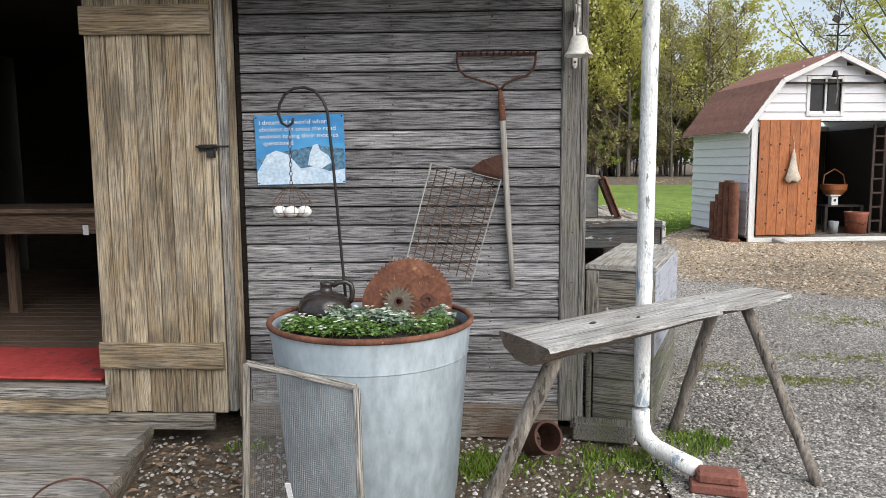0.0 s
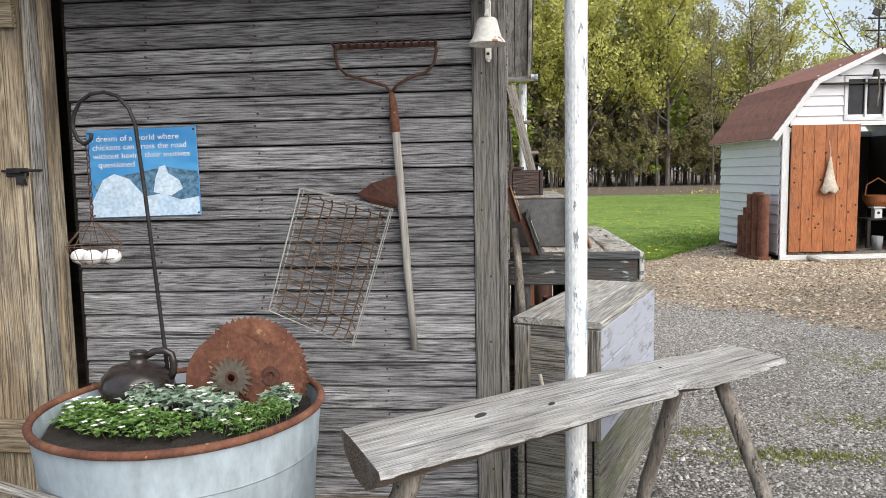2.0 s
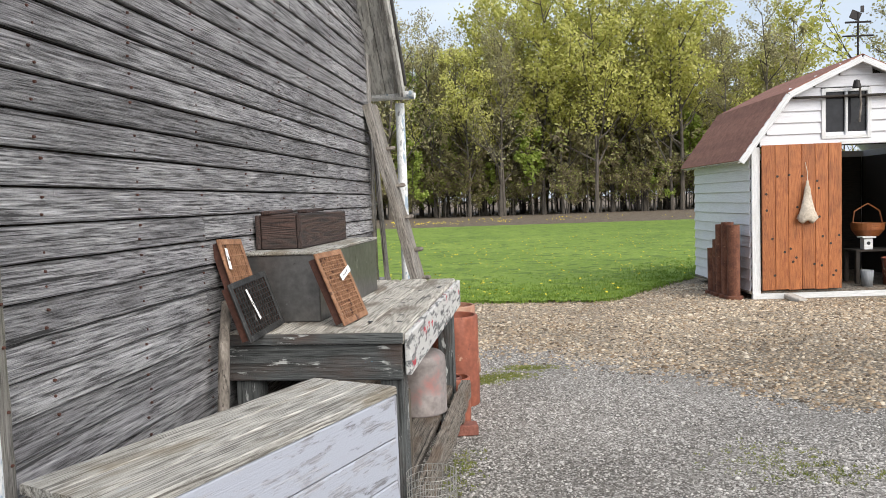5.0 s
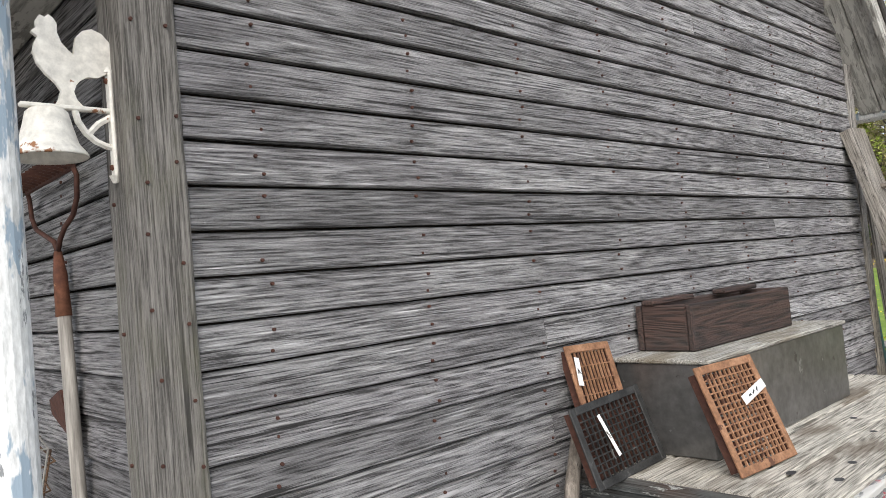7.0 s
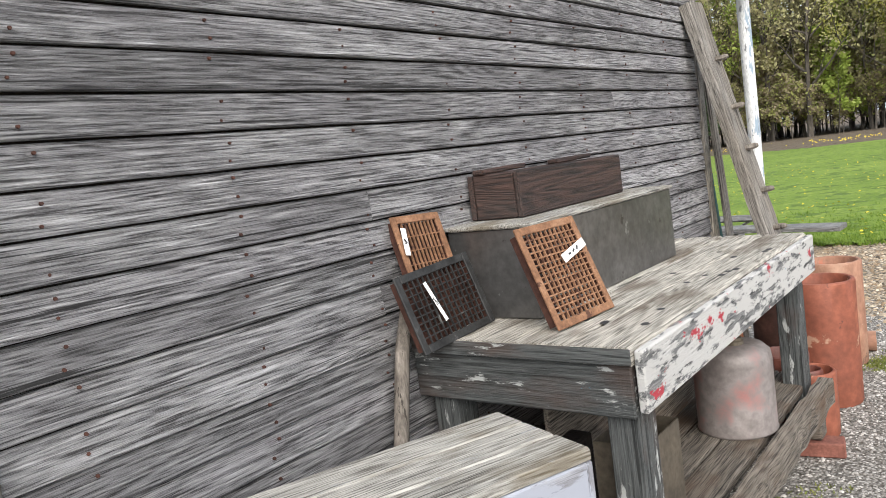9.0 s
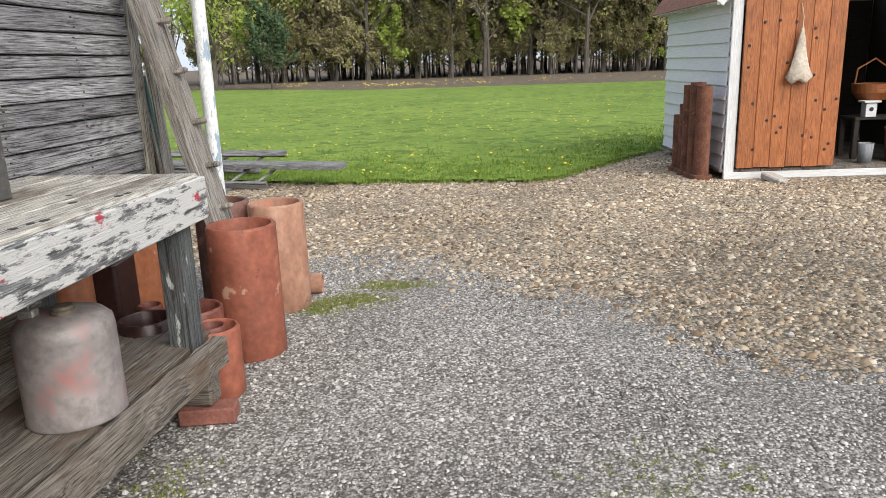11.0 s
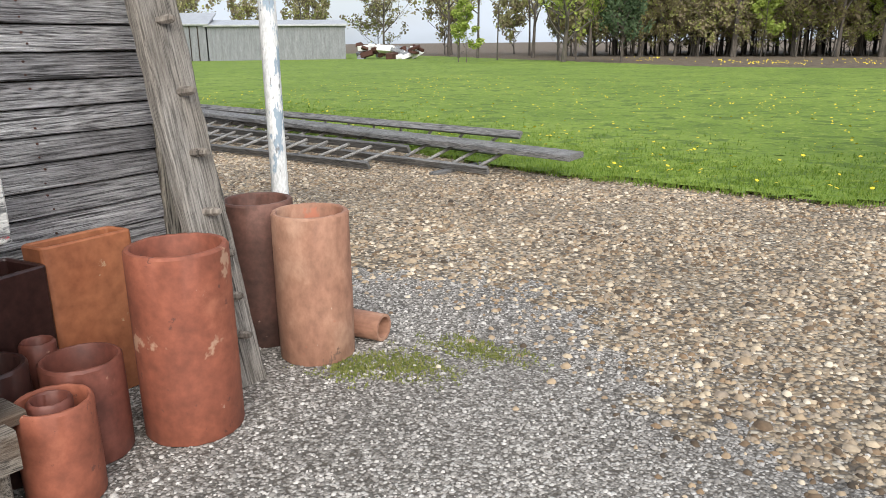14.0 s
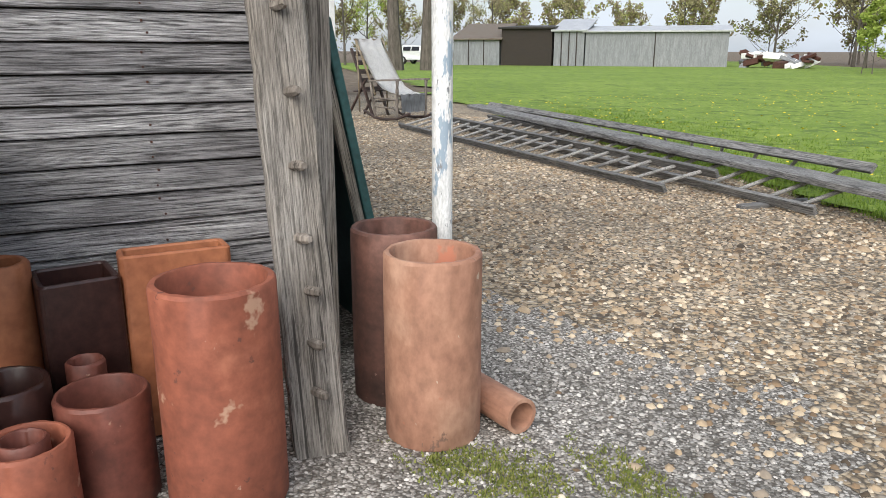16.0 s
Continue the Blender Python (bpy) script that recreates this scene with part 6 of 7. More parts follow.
# ---- the white garden shed ----
def make_shed():
    W, D = 2.5, 2.2
    s = thing("garden_shed", pose(3.79, 7.99, 0, 0, 0, 5), "white gambrel garden shed with red shingles and one orange door", "shed")
    prof = [(-0.02, 1.78), (0.4, 2.45), (1.25, 2.84), (2.1, 2.45), (2.52, 1.78)]

    def edge(z):
        if z < 1.78:
            return 0.0
        if z < 2.45:
            return 0.4 * (z - 1.78) / 0.67
        return 0.4 + 0.85 * (z - 2.45) / 0.39
    pitch = 0.136
    for i in range(13):
        z = 0.1 + pitch * (i + 0.5)
        board("siding_board", (0.0, 0.02, z), (0.0, D, z), pitch + 0.012, 0.02, (-1, 0, 0.15), WHITEWOOD, s)
        board("siding_board", (W, 0.02, z), (W, D, z), pitch + 0.012, 0.016, (1, 0, 0.09), WHITEWOOD, s)
        board("siding_board", (0.0, D, z), (W, D, z), pitch + 0.012, 0.016, (0, 1, 0.09), WHITEWOOD, s)
    for i in range(7):
        z = 1.86 + pitch * (i + 0.5)
        e = edge(z) + 0.02
        parts = [(e, W - e)]
        if 1.93 < z < 2.52:
            parts = [(e, 0.84), (1.42, W - e)]
        for a, b in parts:
            if b - a > 0.1:
                board("siding_board", (a, 0.0, z), (b, 0.0, z), pitch + 0.012, 0.02, (0, -1, 0.15), WHITEWOOD, s)
    # inner boards and gable backing: indoor shade is painted as near-black wood
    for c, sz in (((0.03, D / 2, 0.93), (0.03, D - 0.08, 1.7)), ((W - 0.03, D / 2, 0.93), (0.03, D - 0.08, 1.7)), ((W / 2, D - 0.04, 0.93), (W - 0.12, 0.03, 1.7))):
        part("inner_wall", box(bmesh.new(), c, sz), INSIDE, s, "inner boards with the shed's shade in their colour")
    bm = bmesh.new()
    v = [bm.verts.new((x, 0.03, z)) for x, z in [(0.03, 1.84)] + prof[1:4] + [(W - 0.03, 1.84)]]
    v2 = [bm.verts.new((x, 0.05, z)) for x, z in [(0.03, 1.84)] + prof[1:4] + [(W - 0.03, 1.84)]]
    bm.faces.new(v)
    bm.faces.new(v2[::-1])
    bmesh.ops.recalc_face_normals(bm, faces=bm.faces[:])
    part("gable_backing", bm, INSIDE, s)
    for i in range(12):
        x = 0.06 + 0.205 * i
        board("floor_plank", (x, -0.02, 0.085), (x, D - 0.06, 0.085), 0.2, 0.03, (0, 0, 1), SHELFWOOD, s)
    board("sill", (0.0, -0.01, 0.035), (W, -0.01, 0.035), 0.07, 0.05, (0, -1, 0), WHITETRIM, s)
    board("corner_trim", (0.05, -0.012, 0.03), (0.05, -0.012, 1.85), 0.1, 0.03, (0, -1, 0), WHITETRIM, s)
    board("corner_trim", (W - 0.07, -0.012, 0.03), (W - 0.07, -0.012, 1.85), 0.15, 0.03, (0, -1, 0), WHITETRIM, s)
    board("header", (1.06, -0.012, 1.87), (W - 0.145, -0.012, 1.87), 0.04, 0.03, (0, -1, 0), WHITETRIM, s)
    for i in range(6):
        x = 0.11 + 0.158 * (i + 0.5)
        board("door_plank", (x, -0.045, 0.11 + 0.006 * (i % 2)), (x, -0.045, 1.87), 0.156, 0.022, (0, -1, 0), ORANGE, s)
    bm = bmesh.new()
    rnd = random.Random(1)
    for i in range(26):
        bmesh.ops.create_cone(bm, cap_ends=True, segments=8, radius1=0.017, radius2=0.013, depth=0.004, matrix=pose(rnd.uniform(0.14, 1.03), -0.057, rnd.choice((0.35, 0.55, 0.85, 1.1, 1.4)) + rnd.uniform(-0.12, 0.12), 90, 0, 0))
    part("knots", bm, INSIDE, s, "dark knots in the pine boards", kind="stuff")
    # window in the gable
    w = part("window", box(bmesh.new(), (1.13, 0.012, 2.22), (0.53, 0.008, 0.55)), BLACKGLASS, s, "small dark two-pane window")
    for a, b, ww in (((0.86, 0, 1.92), (0.86, 0, 2.52), 0.05), ((1.4, 0, 1.92), (1.4, 0, 2.52), 0.05), ((1.13, 0, 1.96), (1.13, 0, 2.48), 0.03)):
        board("frame_bar", (a[0], -0.012, a[2]), (b[0], -0.012, b[2]), ww, 0.03, (0, -1, 0), WHITETRIM, w)
    for z in (1.94, 2.5):
        board("frame_bar", (0.885, -0.012, z), (1.375, -0.012, z), 0.045, 0.03, (0, -1, 0), WHITETRIM, w)
    # roof: shingle courses on four slopes
    planes = [((-0.17, 1.70), (0.4, 2.475), 8), ((0.4, 2.475), (1.25, 2.87), 8), ((2.67, 1.70), (2.1, 2.475), 8), ((2.1, 2.475), (1.25, 2.87), 8)]
    r = part("roof", box(bmesh.new(), (1.25, D / 2, 2.42), (1.5, D + 0.2, 0.02)), INSIDE, s, "red-brown shingle gambrel roof")
    for (xa, za), (xb, zb), n in planes:
        d = V(xb - xa, 0, zb - za)
        up = V(-d.z, 0, d.x).normalized() if xb > xa else V(d.z, 0, -d.x).normalized()
        if up.z < 0:
            up = -up
        for i in range(n):
            k = (i + 0.5) / n
            c = V(xa, 0, za) + d * k + up * 0.012
            tilt = up + d.normalized() * -0.06
            board("shingle_course", (c.x, -0.16, c.z), (c.x, D + 0.12, c.z), d.length / n + 0.02, 0.012, tilt, SHINGLE, r)
        board("barge_board", (xa, -0.15, za - 0.03), (xb, -0.15, zb - 0.03), 0.022, 0.075, up, WHITETRIM, s)
        board("roof_deck", (xa, D / 2, za - 0.012), (xb, D / 2, zb - 0.012), D + 0.22, 0.015, up, WHITETRIM, s)
    for i in range(9):
        board("rafter_tail", (-0.14, 0.06 + 0.26 * i, 1.69), (0.02, 0.06 + 0.26 * i, 1.74), 0.05, 0.05, (0, 0, 1), WHITETRIM, s)
    bm = bmesh.new()
    tube(bm, [(1.25, -0.05, 2.85), (1.25, -0.05, 3.4)], 0.012, 8)
    tube(bm, [(1.07, -0.05, 3.12), (1.43, -0.05, 3.12)], 0.01, 6)
    tube(bm, [(1.1, -0.05, 3.28), (1.4, -0.05, 3.28)], 0.012, 6)
    box(bm, (1.22, -0.05, 3.36), (0.12, 0.012, 0.1), pose(0, 0, 0, 0, 25, 0), bev=0.003)
    box(bm, (1.3, -0.05, 3.43), (0.04, 0.012, 0.08), bev=0.003)
    part("weather_vane", bm, IRON, s, "black iron weather vane on the ridge")
    bm = bmesh.new()
    lathe(bm, [(0.0, 0.1), (0.03, 0.09), (0.05, 0.0), (0.03, 0.02), (0.0, 0.02)], 14)
    part("lamp", bm, IRON, s, "small black lantern under the ridge", m=pose(1.2, -0.12, 2.5))
    bm = bmesh.new()
    tube(bm, [(1.24, -0.11, 2.52), (1.25, -0.12, 2.3), (1.24, -0.1, 2.1)], 0.012, 6)
    part("cord", bm, BARK, s)


def shed_goods():
    m = pose(3.79, 7.99, 0, 0, 0, 5)

    def at(x, y, z):
        return m @ Matrix.Translation((x, y, z))
    bm = bmesh.new()
    n = 20
    rings = []
    for k, (r, z) in enumerate(((0.012, 0.5), (0.02, 0.44), (0.03, 0.42), (0.05, 0.3), (0.09, 0.12), (0.12, 0.03), (0.09, 0.0), (0.05, 0.02))):
        rings.append([bm.verts.new((math.cos(2 * math.pi * i / n) * r * (1 + 0.12 * math.sin(i * 2.1 + k)), math.sin(2 * math.pi * i / n) * r * 0.45, z + 0.02 * math.cos(i * 1.3) * (r > 0.08))) for i in range(n)])
    for a, b in zip(rings, rings[1:]):
        for i in range(n):
            bm.faces.new((a[i], a[(i + 1) % n], b[(i + 1) % n], b[i]))
    bag = thing("hanging_sack", at(0.63, -0.1, 0.93), "off-white cotton sack hanging on the orange door", "sack")
    part("sack", bm, CANVAS, bag, smooth=True)
    bm = bmesh.new()
    tube(bm, [(0, 0, 0.5), (0.01, 0.02, 0.6), (-0.01, 0.035, 0.72)], 0.004, 6)
    part("string", bm, CANVAS, bag)
    bm = bmesh.new()
    box(bm, (0, 0, 0.03), (0.13, 0.24, 0.06), bev=0.012)
    solo("kerb_stone", bm, STONE, at(0.42, -0.22, 0.0) @ pose(0, 0, 0, 12, 0, 25), "pale stone block before the shed", "stone")
    for i, (x, y, h) in enumerate(((-0.2, 0.05, 0.92), (-0.22, 0.2, 0.95), (-0.24, 0.35, 0.92), (-0.23, 0.5, 0.72), (-0.25, 0.64, 0.6))):
        bm = bmesh.new()
        lathe(bm, [(0.06, 0.05), (0.075, 0.05), (0.075, h), (0.06, h)], 24, close=True)
        lathe(bm, [(0.06, 0.0), (0.11, 0.0), (0.11, 0.045), (0.06, 0.05)], 24, close=True)
        solo("rusty_pipe", bm, RUST, at(x, y, 0.0), "rusty flanged pipe standing against the white shed", "pipe", "rusty pipes by the shed")
    bm = bmesh.new()
    lathe(bm, [(0.0, 0.0), (0.15, 0.0), (0.17, 0.3), (0.18, 0.34), (0.165, 0.34), (0.15, 0.05), (0.0, 0.05)], 24)
    pot = thing("red_bucket", at(1.86, 0.2, 0.1), "red-brown bucket with wire handle on the shed floor", "bucket")
    part("body", bm, CLAY, pot, smooth=True)
    bm = bmesh.new()
    tube(bm, [(0.18, 0, 0.33), (0.2, -0.06, 0.22), (0.0, -0.2, 0.15), (-0.2, -0.06, 0.22), (-0.18, 0, 0.33)], 0.005, 6)
    part("handle", bm, IRON, pot)
    bm = bmesh.new()
    lathe(bm, [(0.0, 0.0), (0.06, 0.0), (0.075, 0.2), (0.07, 0.2), (0.055, 0.02), (0.0, 0.02)], 18)
    solo("pail", bm, SHEDGREY, at(1.46, 0.14, 0.1), "small pale grey pail on the shed floor", "pail", smooth=True)
    # the stand's near-black colour holds the shade behind the doorway
    st = thing("wooden_stand", at(1.75, 0.55, 0.1), "wooden stand inside the shed, shade put into its colour", "stand")
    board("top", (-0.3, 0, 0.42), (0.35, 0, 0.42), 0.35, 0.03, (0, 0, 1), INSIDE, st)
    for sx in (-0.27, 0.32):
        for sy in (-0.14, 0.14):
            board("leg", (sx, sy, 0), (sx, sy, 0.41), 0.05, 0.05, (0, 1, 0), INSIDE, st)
    bh = thing("birdhouse", at(1.6, 0.42, 0.535), "small white birdhouse with a dark hole", "birdhouse")
    bm = bmesh.new()
    box(bm, (0, 0, 0.07), (0.11, 0.1, 0.14), bev=0.004)
    part("body", bm, WHITETRIM, bh)
    bm = bmesh.new()
    box(bm, (0, 0, 0.155), (0.17, 0.14, 0.02), bev=0.003)
    part("roof", bm, WHITETRIM, bh)
    bm = bmesh.new()
    bmesh.ops.create_cone(bm, cap_ends=True, segments=16, radius1=0.022, radius2=0.022, depth=0.006, matrix=pose(0, -0.051, 0.08, 90, 0, 0))
    part("hole", bm, INK, bh)
    bk = thing("wicker_basket", at(1.66, 0.6, 0.535), "brown wicker basket with a tall handle", "basket")
    bm = bmesh.new()
    lathe(bm, [(0.0, 0.0), (0.13, 0.0), (0.19, 0.08), (0.2, 0.17), (0.18, 0.17), (0.12, 0.03), (0.0, 0.02)], 24)
    part("bowl", bm, ORANGE, bk, m=pose(0.05, 0, 0.16))
    bm = bmesh.new()
    tube(bm, [(-0.14, 0, 0.3), (-0.12, 0, 0.48), (0.05, 0, 0.58), (0.2, 0, 0.48), (0.24, 0, 0.3)], 0.01, 6)
    part("handle", bm, ORANGE, bk)
    ld = thing("step_ladder", at(2.12, 0.12, 0.1), "narrow dark wooden ladder standing in the shed doorway", "ladder")
    for x in (-0.08, 0.1):
        board("rail", (x, 0.02, 0), (x, 0.02, 1.7), 0.04, 0.03, (0, -1, 0), DARKWOOD, ld)
    for i in range(7):
        board("rung", (-0.06, 0.02, 0.2 + 0.22 * i), (0.08, 0.02, 0.2 + 0.22 * i), 0.03, 0.03, (0, -1, 0), DARKWOOD, ld)


make_shed()
shed_goods()

# ---- yard: ladders, chair, far sheds ----
def ladder(a0, a1, b0, b1, rungs, label, rail=LADDERWOOD):
    t = thing("wooden_ladder", pose(0, 0, 0), label, "ladder", "ladders on the gravel")
    a0, a1, b0, b1 = (Vector(p) for p in (a0, a1, b0, b1))
    up = (a1 - a0).cross(b0 - a0)
    up = up if up.z > 0 else -up
    board("rail", a0, a1, 0.035, 0.075, up, rail, t)
    board("rail", b0, b1, 0.035, 0.075, up, rail, t)
    for i in range(rungs):
        k = (i + 0.5) / rungs
        bm = bmesh.new()
        tube(bm, [a0.lerp(a1, k), b0.lerp(b1, k)], 0.016, 7)
        part("rung", bm, LADDERWOOD, t, smooth=True)


ladder((-1.93, 7.36, 0.06), (-7.6, 7.55, 0.06), (-1.65, 7.62, 0.2), (-7.5, 8.02, 0.2), 19, "weathered grey wooden ladder lying on the pebbles", LADDERDARK)
ladder((-0.83, 7.69, 0.06), (-6.9, 8.2, 0.07), (-0.62, 7.98, 0.22), (-6.8, 8.6, 0.2), 20, "long weathered ladder lying under another", LADDERDARK)
ladder((-0.75, 8.14, 0.33), (-7.8, 9.2, 0.3), (-1.2, 8.5, 0.1), (-7.9, 9.6, 0.1), 16, "weathered ladder resting on planks at the lawn's edge", LADDERDARK)
pl = thing("plank", pose(0, 0, 0), "long weathered plank lying over the ladders", "plank")
board("plank", (-0.03, 7.78, 0.235), (-7.6, 8.8, 0.30), 0.22, 0.05, (0, -0.06, 1), LADDERDARK, pl, rough=0.004)
bl = thing("timber_skid", pose(0, 0, 0), "short dark timber under the ladders", "timber")
board("beam", (-1.3, 7.5, 0.015), (-1.2, 8.5, 0.015), 0.09, 0.03, (0, 0, 1), LADDERDARK, bl)
bl = thing("timber_skid", pose(0, 0, 0), "short dark timber under the ladders", "timber")
board("beam", (-5.9, 7.5, 0.015), (-5.9, 9.3, 0.015), 0.09, 0.03, (0, 0, 1), LADDERDARK, bl)


def make_rocker():
    m = pose(-9.0, 8.15, 0.01, 0, 0, 20)
    t = thing("rocking_chair", m, "old wooden rocking chair with turned posts", "chair")

    def turned(name, a, b, r):
        bm = bmesh.new()
        a, b = Vector(a), Vector(b)
        pts = [a.lerp(b, i / 12) for i in range(13)]
        tube(bm, pts, [r * (1.25 if i % 3 == 0 else 0.8 if i % 3 == 1 else 1.05) for i in range(13)], 8)
        part(name, bm, BARK, t, smooth=True)
    for s in (-0.33, 0.33):
        bm = bmesh.new()
        tube(bm, [(-0.5, s, 0.14), (-0.25, s, 0.04), (0.0, s, 0.02), (0.3, s, 0.04), (0.6, s, 0.14)], 0.022, 8)
        part("rocker", bm, DARKWOOD, t, smooth=True)
        turned("front_post", (0.3, s, 0.05), (0.32, s, 0.64), 0.024)
        turned("rear_post", (-0.22, s, 0.05), (-0.32, s, 0.62), 0.022)
        turned("side_rung", (-0.24, s, 0.22), (0.3, s, 0.2), 0.015)
        turned("side_rung", (-0.26, s, 0.36), (0.3, s, 0.34), 0.015)
        board("armrest", (-0.36, s, 0.63), (0.38, s, 0.66), 0.06, 0.03, (0, 0, 1), BARK, t, rough=0.002)
        bm = bmesh.new()
        tube(bm, [(-0.25, s * 0.9, 0.4), (-0.45, s * 0.9, 0.8), (-0.7, s * 0.9, 1.28)], 0.02, 8)
        part("back_post", bm, PALEWOOD, t, smooth=True)
        bm = bmesh.new()
        tube(bm, [(-0.62, s * 0.98, 0.1), (-0.64, s * 0.95, 0.7), (-0.69, s * 0.9, 1.25)], 0.013, 6)
        part("back_stay", bm, PALEWOOD, t, smooth=True)
    for x, z in ((0.3, 0.2), (0.3, 0.4), (-0.24, 0.3)):
        turned("cross_rung", (x, -0.32, z), (x, 0.32, z), 0.016)
    board("top_rail", (-0.71, -0.33, 1.29), (-0.71, 0.33, 1.29), 0.03, 0.03, (0, 0, 1), PALEWOOD, t)
    c = thing("white_cloth", m, "white canvas sling hung on the rocking chair", "cloth")

    def cloth(name, path, mat, label):
        bm = bmesh.new()
        rows = [[bm.verts.new((x + 0.012 * math.sin(k * 1.7 + i), -0.28 + 0.56 * k / 9, z + 0.012 * math.cos(k * 2.3 + i))) for k in range(10)] for i, (x, z) in enumerate(path)]
        for a, b in zip(rows, rows[1:]):
            for k in range(9):
                bm.faces.new((a[k], a[k + 1], b[k + 1], b[k]))
        bmesh.ops.solidify(bm, geom=bm.faces[:], thickness=0.006)
        part(name, bm, mat, c, label, smooth=True)
    cloth("sling", [(0.335, 0.42), (0.24, 0.43), (0.08, 0.46), (-0.1, 0.52), (-0.26, 0.64), (-0.42, 0.84), (-0.56, 1.06), (-0.7, 1.31), (-0.74, 1.24)], PAPER, "")
    cloth("flap", [(0.34, 0.43), (0.352, 0.3), (0.35, 0.14)], SHEDGREY, "grey hanging flap")
    d = thing("folded_chair", pose(-9.95, 8.0, 0.01, 0, 0, 30), "dark brown slatted chair beside the white house", "chair")
    for s in (-0.22, 0.22):
        board("rail", (0.25, s, 0.0), (-0.2, s, 1.15), 0.05, 0.035, (1, 0, 0.3), DARKWOOD, d)
        board("rear_leg", (-0.3, s, 0.0), (0.1, s, 0.62), 0.045, 0.03, (1, 0, -0.3), DARKWOOD, d)
    for i in range(5):
        k = 0.4 + 0.13 * i
        board("slat", (0.25 - 0.45 * k, -0.2, 1.15 * k), (0.25 - 0.45 * k, 0.2, 1.15 * k), 0.08, 0.02, (1, 0, 0.3), DARKWOOD, d)
    board("seat", (-0.2, 0, 0.42), (0.22, 0, 0.44), 0.4, 0.025, (0, 0, 1), DARKWOOD, d)


def far_shed(name, m, L, D, H, rise, wallm, roofm, label, seams=0, door=None):
    s = thing(name, m, label, "shed")
    bm = bmesh.new()
    v = [bm.verts.new(p) for p in ((0, 0, 0), (L, 0, 0), (L, D, 0), (0, D, 0), (0, 0, H), (L, 0, H), (L, D, H + rise), (0, D, H + rise))]
    for f in ((0, 1, 5, 4), (1, 2, 6, 5), (2, 3, 7, 6), (3, 0, 4, 7)):
        bm.faces.new([v[i] for i in f])
    part("wall", bm, wallm, s)
    bm = bmesh.new()
    ang = math.degrees(math.atan2(rise, D))
    box(bm, (L / 2, D / 2, H + rise / 2 + 0.08), (L + 0.5, D / math.cos(radians(ang)) + 0.5, 0.14), pose(0, 0, 0, ang, 0, 0), bev=0.02)
    part("roof", bm, roofm, s)
    for i in range(seams):
        x = L * (i + 1) / (seams + 1)
        board("wall_batten", (x, -0.03, 0), (x, -0.03, H), 0.08, 0.03, (0, -1, 0), INSIDE, s)
    # a flat near-black panel paints the shade of an open bay
    if door:
        bm = bmesh.new()
        box(bm, (door[0], -0.03, door[2] / 2), (door[1], 0.05, door[2]))
        part("door", bm, INSIDE, s, "open bay painted as a near-black shade panel")


ang = math.degrees(math.atan2(46.1 - 39.0, -36.6 + 43.9))
far_shed("machine_shed", pose(-43.9, 39.0, 0, 0, 0, ang), 10.2, 5, 2.5, 0.45, SHEDGREY, TINROOF, "long low grey machine shed with pale roof across the lawn", 1)
far_shed("lean_to", pose(-45.6, 37.3, 0, 0, 0, ang), 2.3, 5, 2.6, 0.9, SHEDGREY, TINROOF, "narrow grey lean-to with a bright tin roof", 3)
# closed box: near-black walls paint the bay's inner shade
far_shed("open_bay", pose(-48.6, 34.4, 0, 0, 0, ang), 4.0, 6, 2.8, 0.3, INSIDE, ROOFDARK, "open bay between grey sheds, its shade painted as near-black walls", 0)
far_shed("old_shed", pose(-51.4, 31.6, 0, 0, 0, ang), 3.8, 5, 2.0, 1.2, SHEDGREY, SHELFWOOD, "grey shed with rusty brown roof", 2)


def make_car():
    t = thing("white_car", pose(-57.5, 31.5, 0.02, 0, 0, 30), "white car parked beside the far sheds", "car")
    bm = bmesh.new()
    out = [(-2.0, 0.35), (2.0, 0.35), (2.05, 0.7), (1.9, 0.95), (1.05, 1.05), (0.5, 1.55), (-1.4, 1.6), (-1.95, 1.1), (-2.05, 0.7)]
    A = [bm.verts.new((x, -0.85 if z < 1.1 else -0.7, z)) for x, z in out]
    B = [bm.verts.new((x, 0.85 if z < 1.1 else 0.7, z)) for x, z in out]
    bm.faces.new(A)
    bm.faces.new(B[::-1])
    for k in range(len(out)):
        bm.faces.new((A[k], B[k], B[(k + 1) % len(out)], A[(k + 1) % len(out)]))
    bmesh.ops.recalc_face_normals(bm, faces=bm.faces[:])
    bmesh.ops.bevel(bm, geom=bm.edges[:], offset=0.05, segments=2, affect="EDGES")
    part("body", bm, CARWHITE, t)
    for s in (-1, 1):
        bm = bmesh.new()
        for x0, x1 in ((-1.25, -0.45), (-0.35, 0.45)):
            box(bm, ((x0 + x1) / 2, s * 0.79, 1.3), (x1 - x0, 0.03, 0.36), pose(0, 0, 0, s * 16, 0, 0), bev=0.01)
        part("side_window", bm, BLACKGLASS, t)
        for x in (-1.25, 1.25):
            bm = bmesh.new()
            lathe(bm, [(0.0, -0.1), (0.31, -0.1), (0.33, -0.06), (0.33, 0.06), (0.31, 0.1), (0.0, 0.1)], 20)
            w = part("wheel", bm, TYRE, t, m=pose(x, s * 0.78, 0.33, 90, 0, 0))
            bm = bmesh.new()
            lathe(bm, [(0.0, -0.12), (0.19, -0.12), (0.19, 0.12), (0.0, 0.12)], 16)
            part("rim", bm, TINROOF, w)


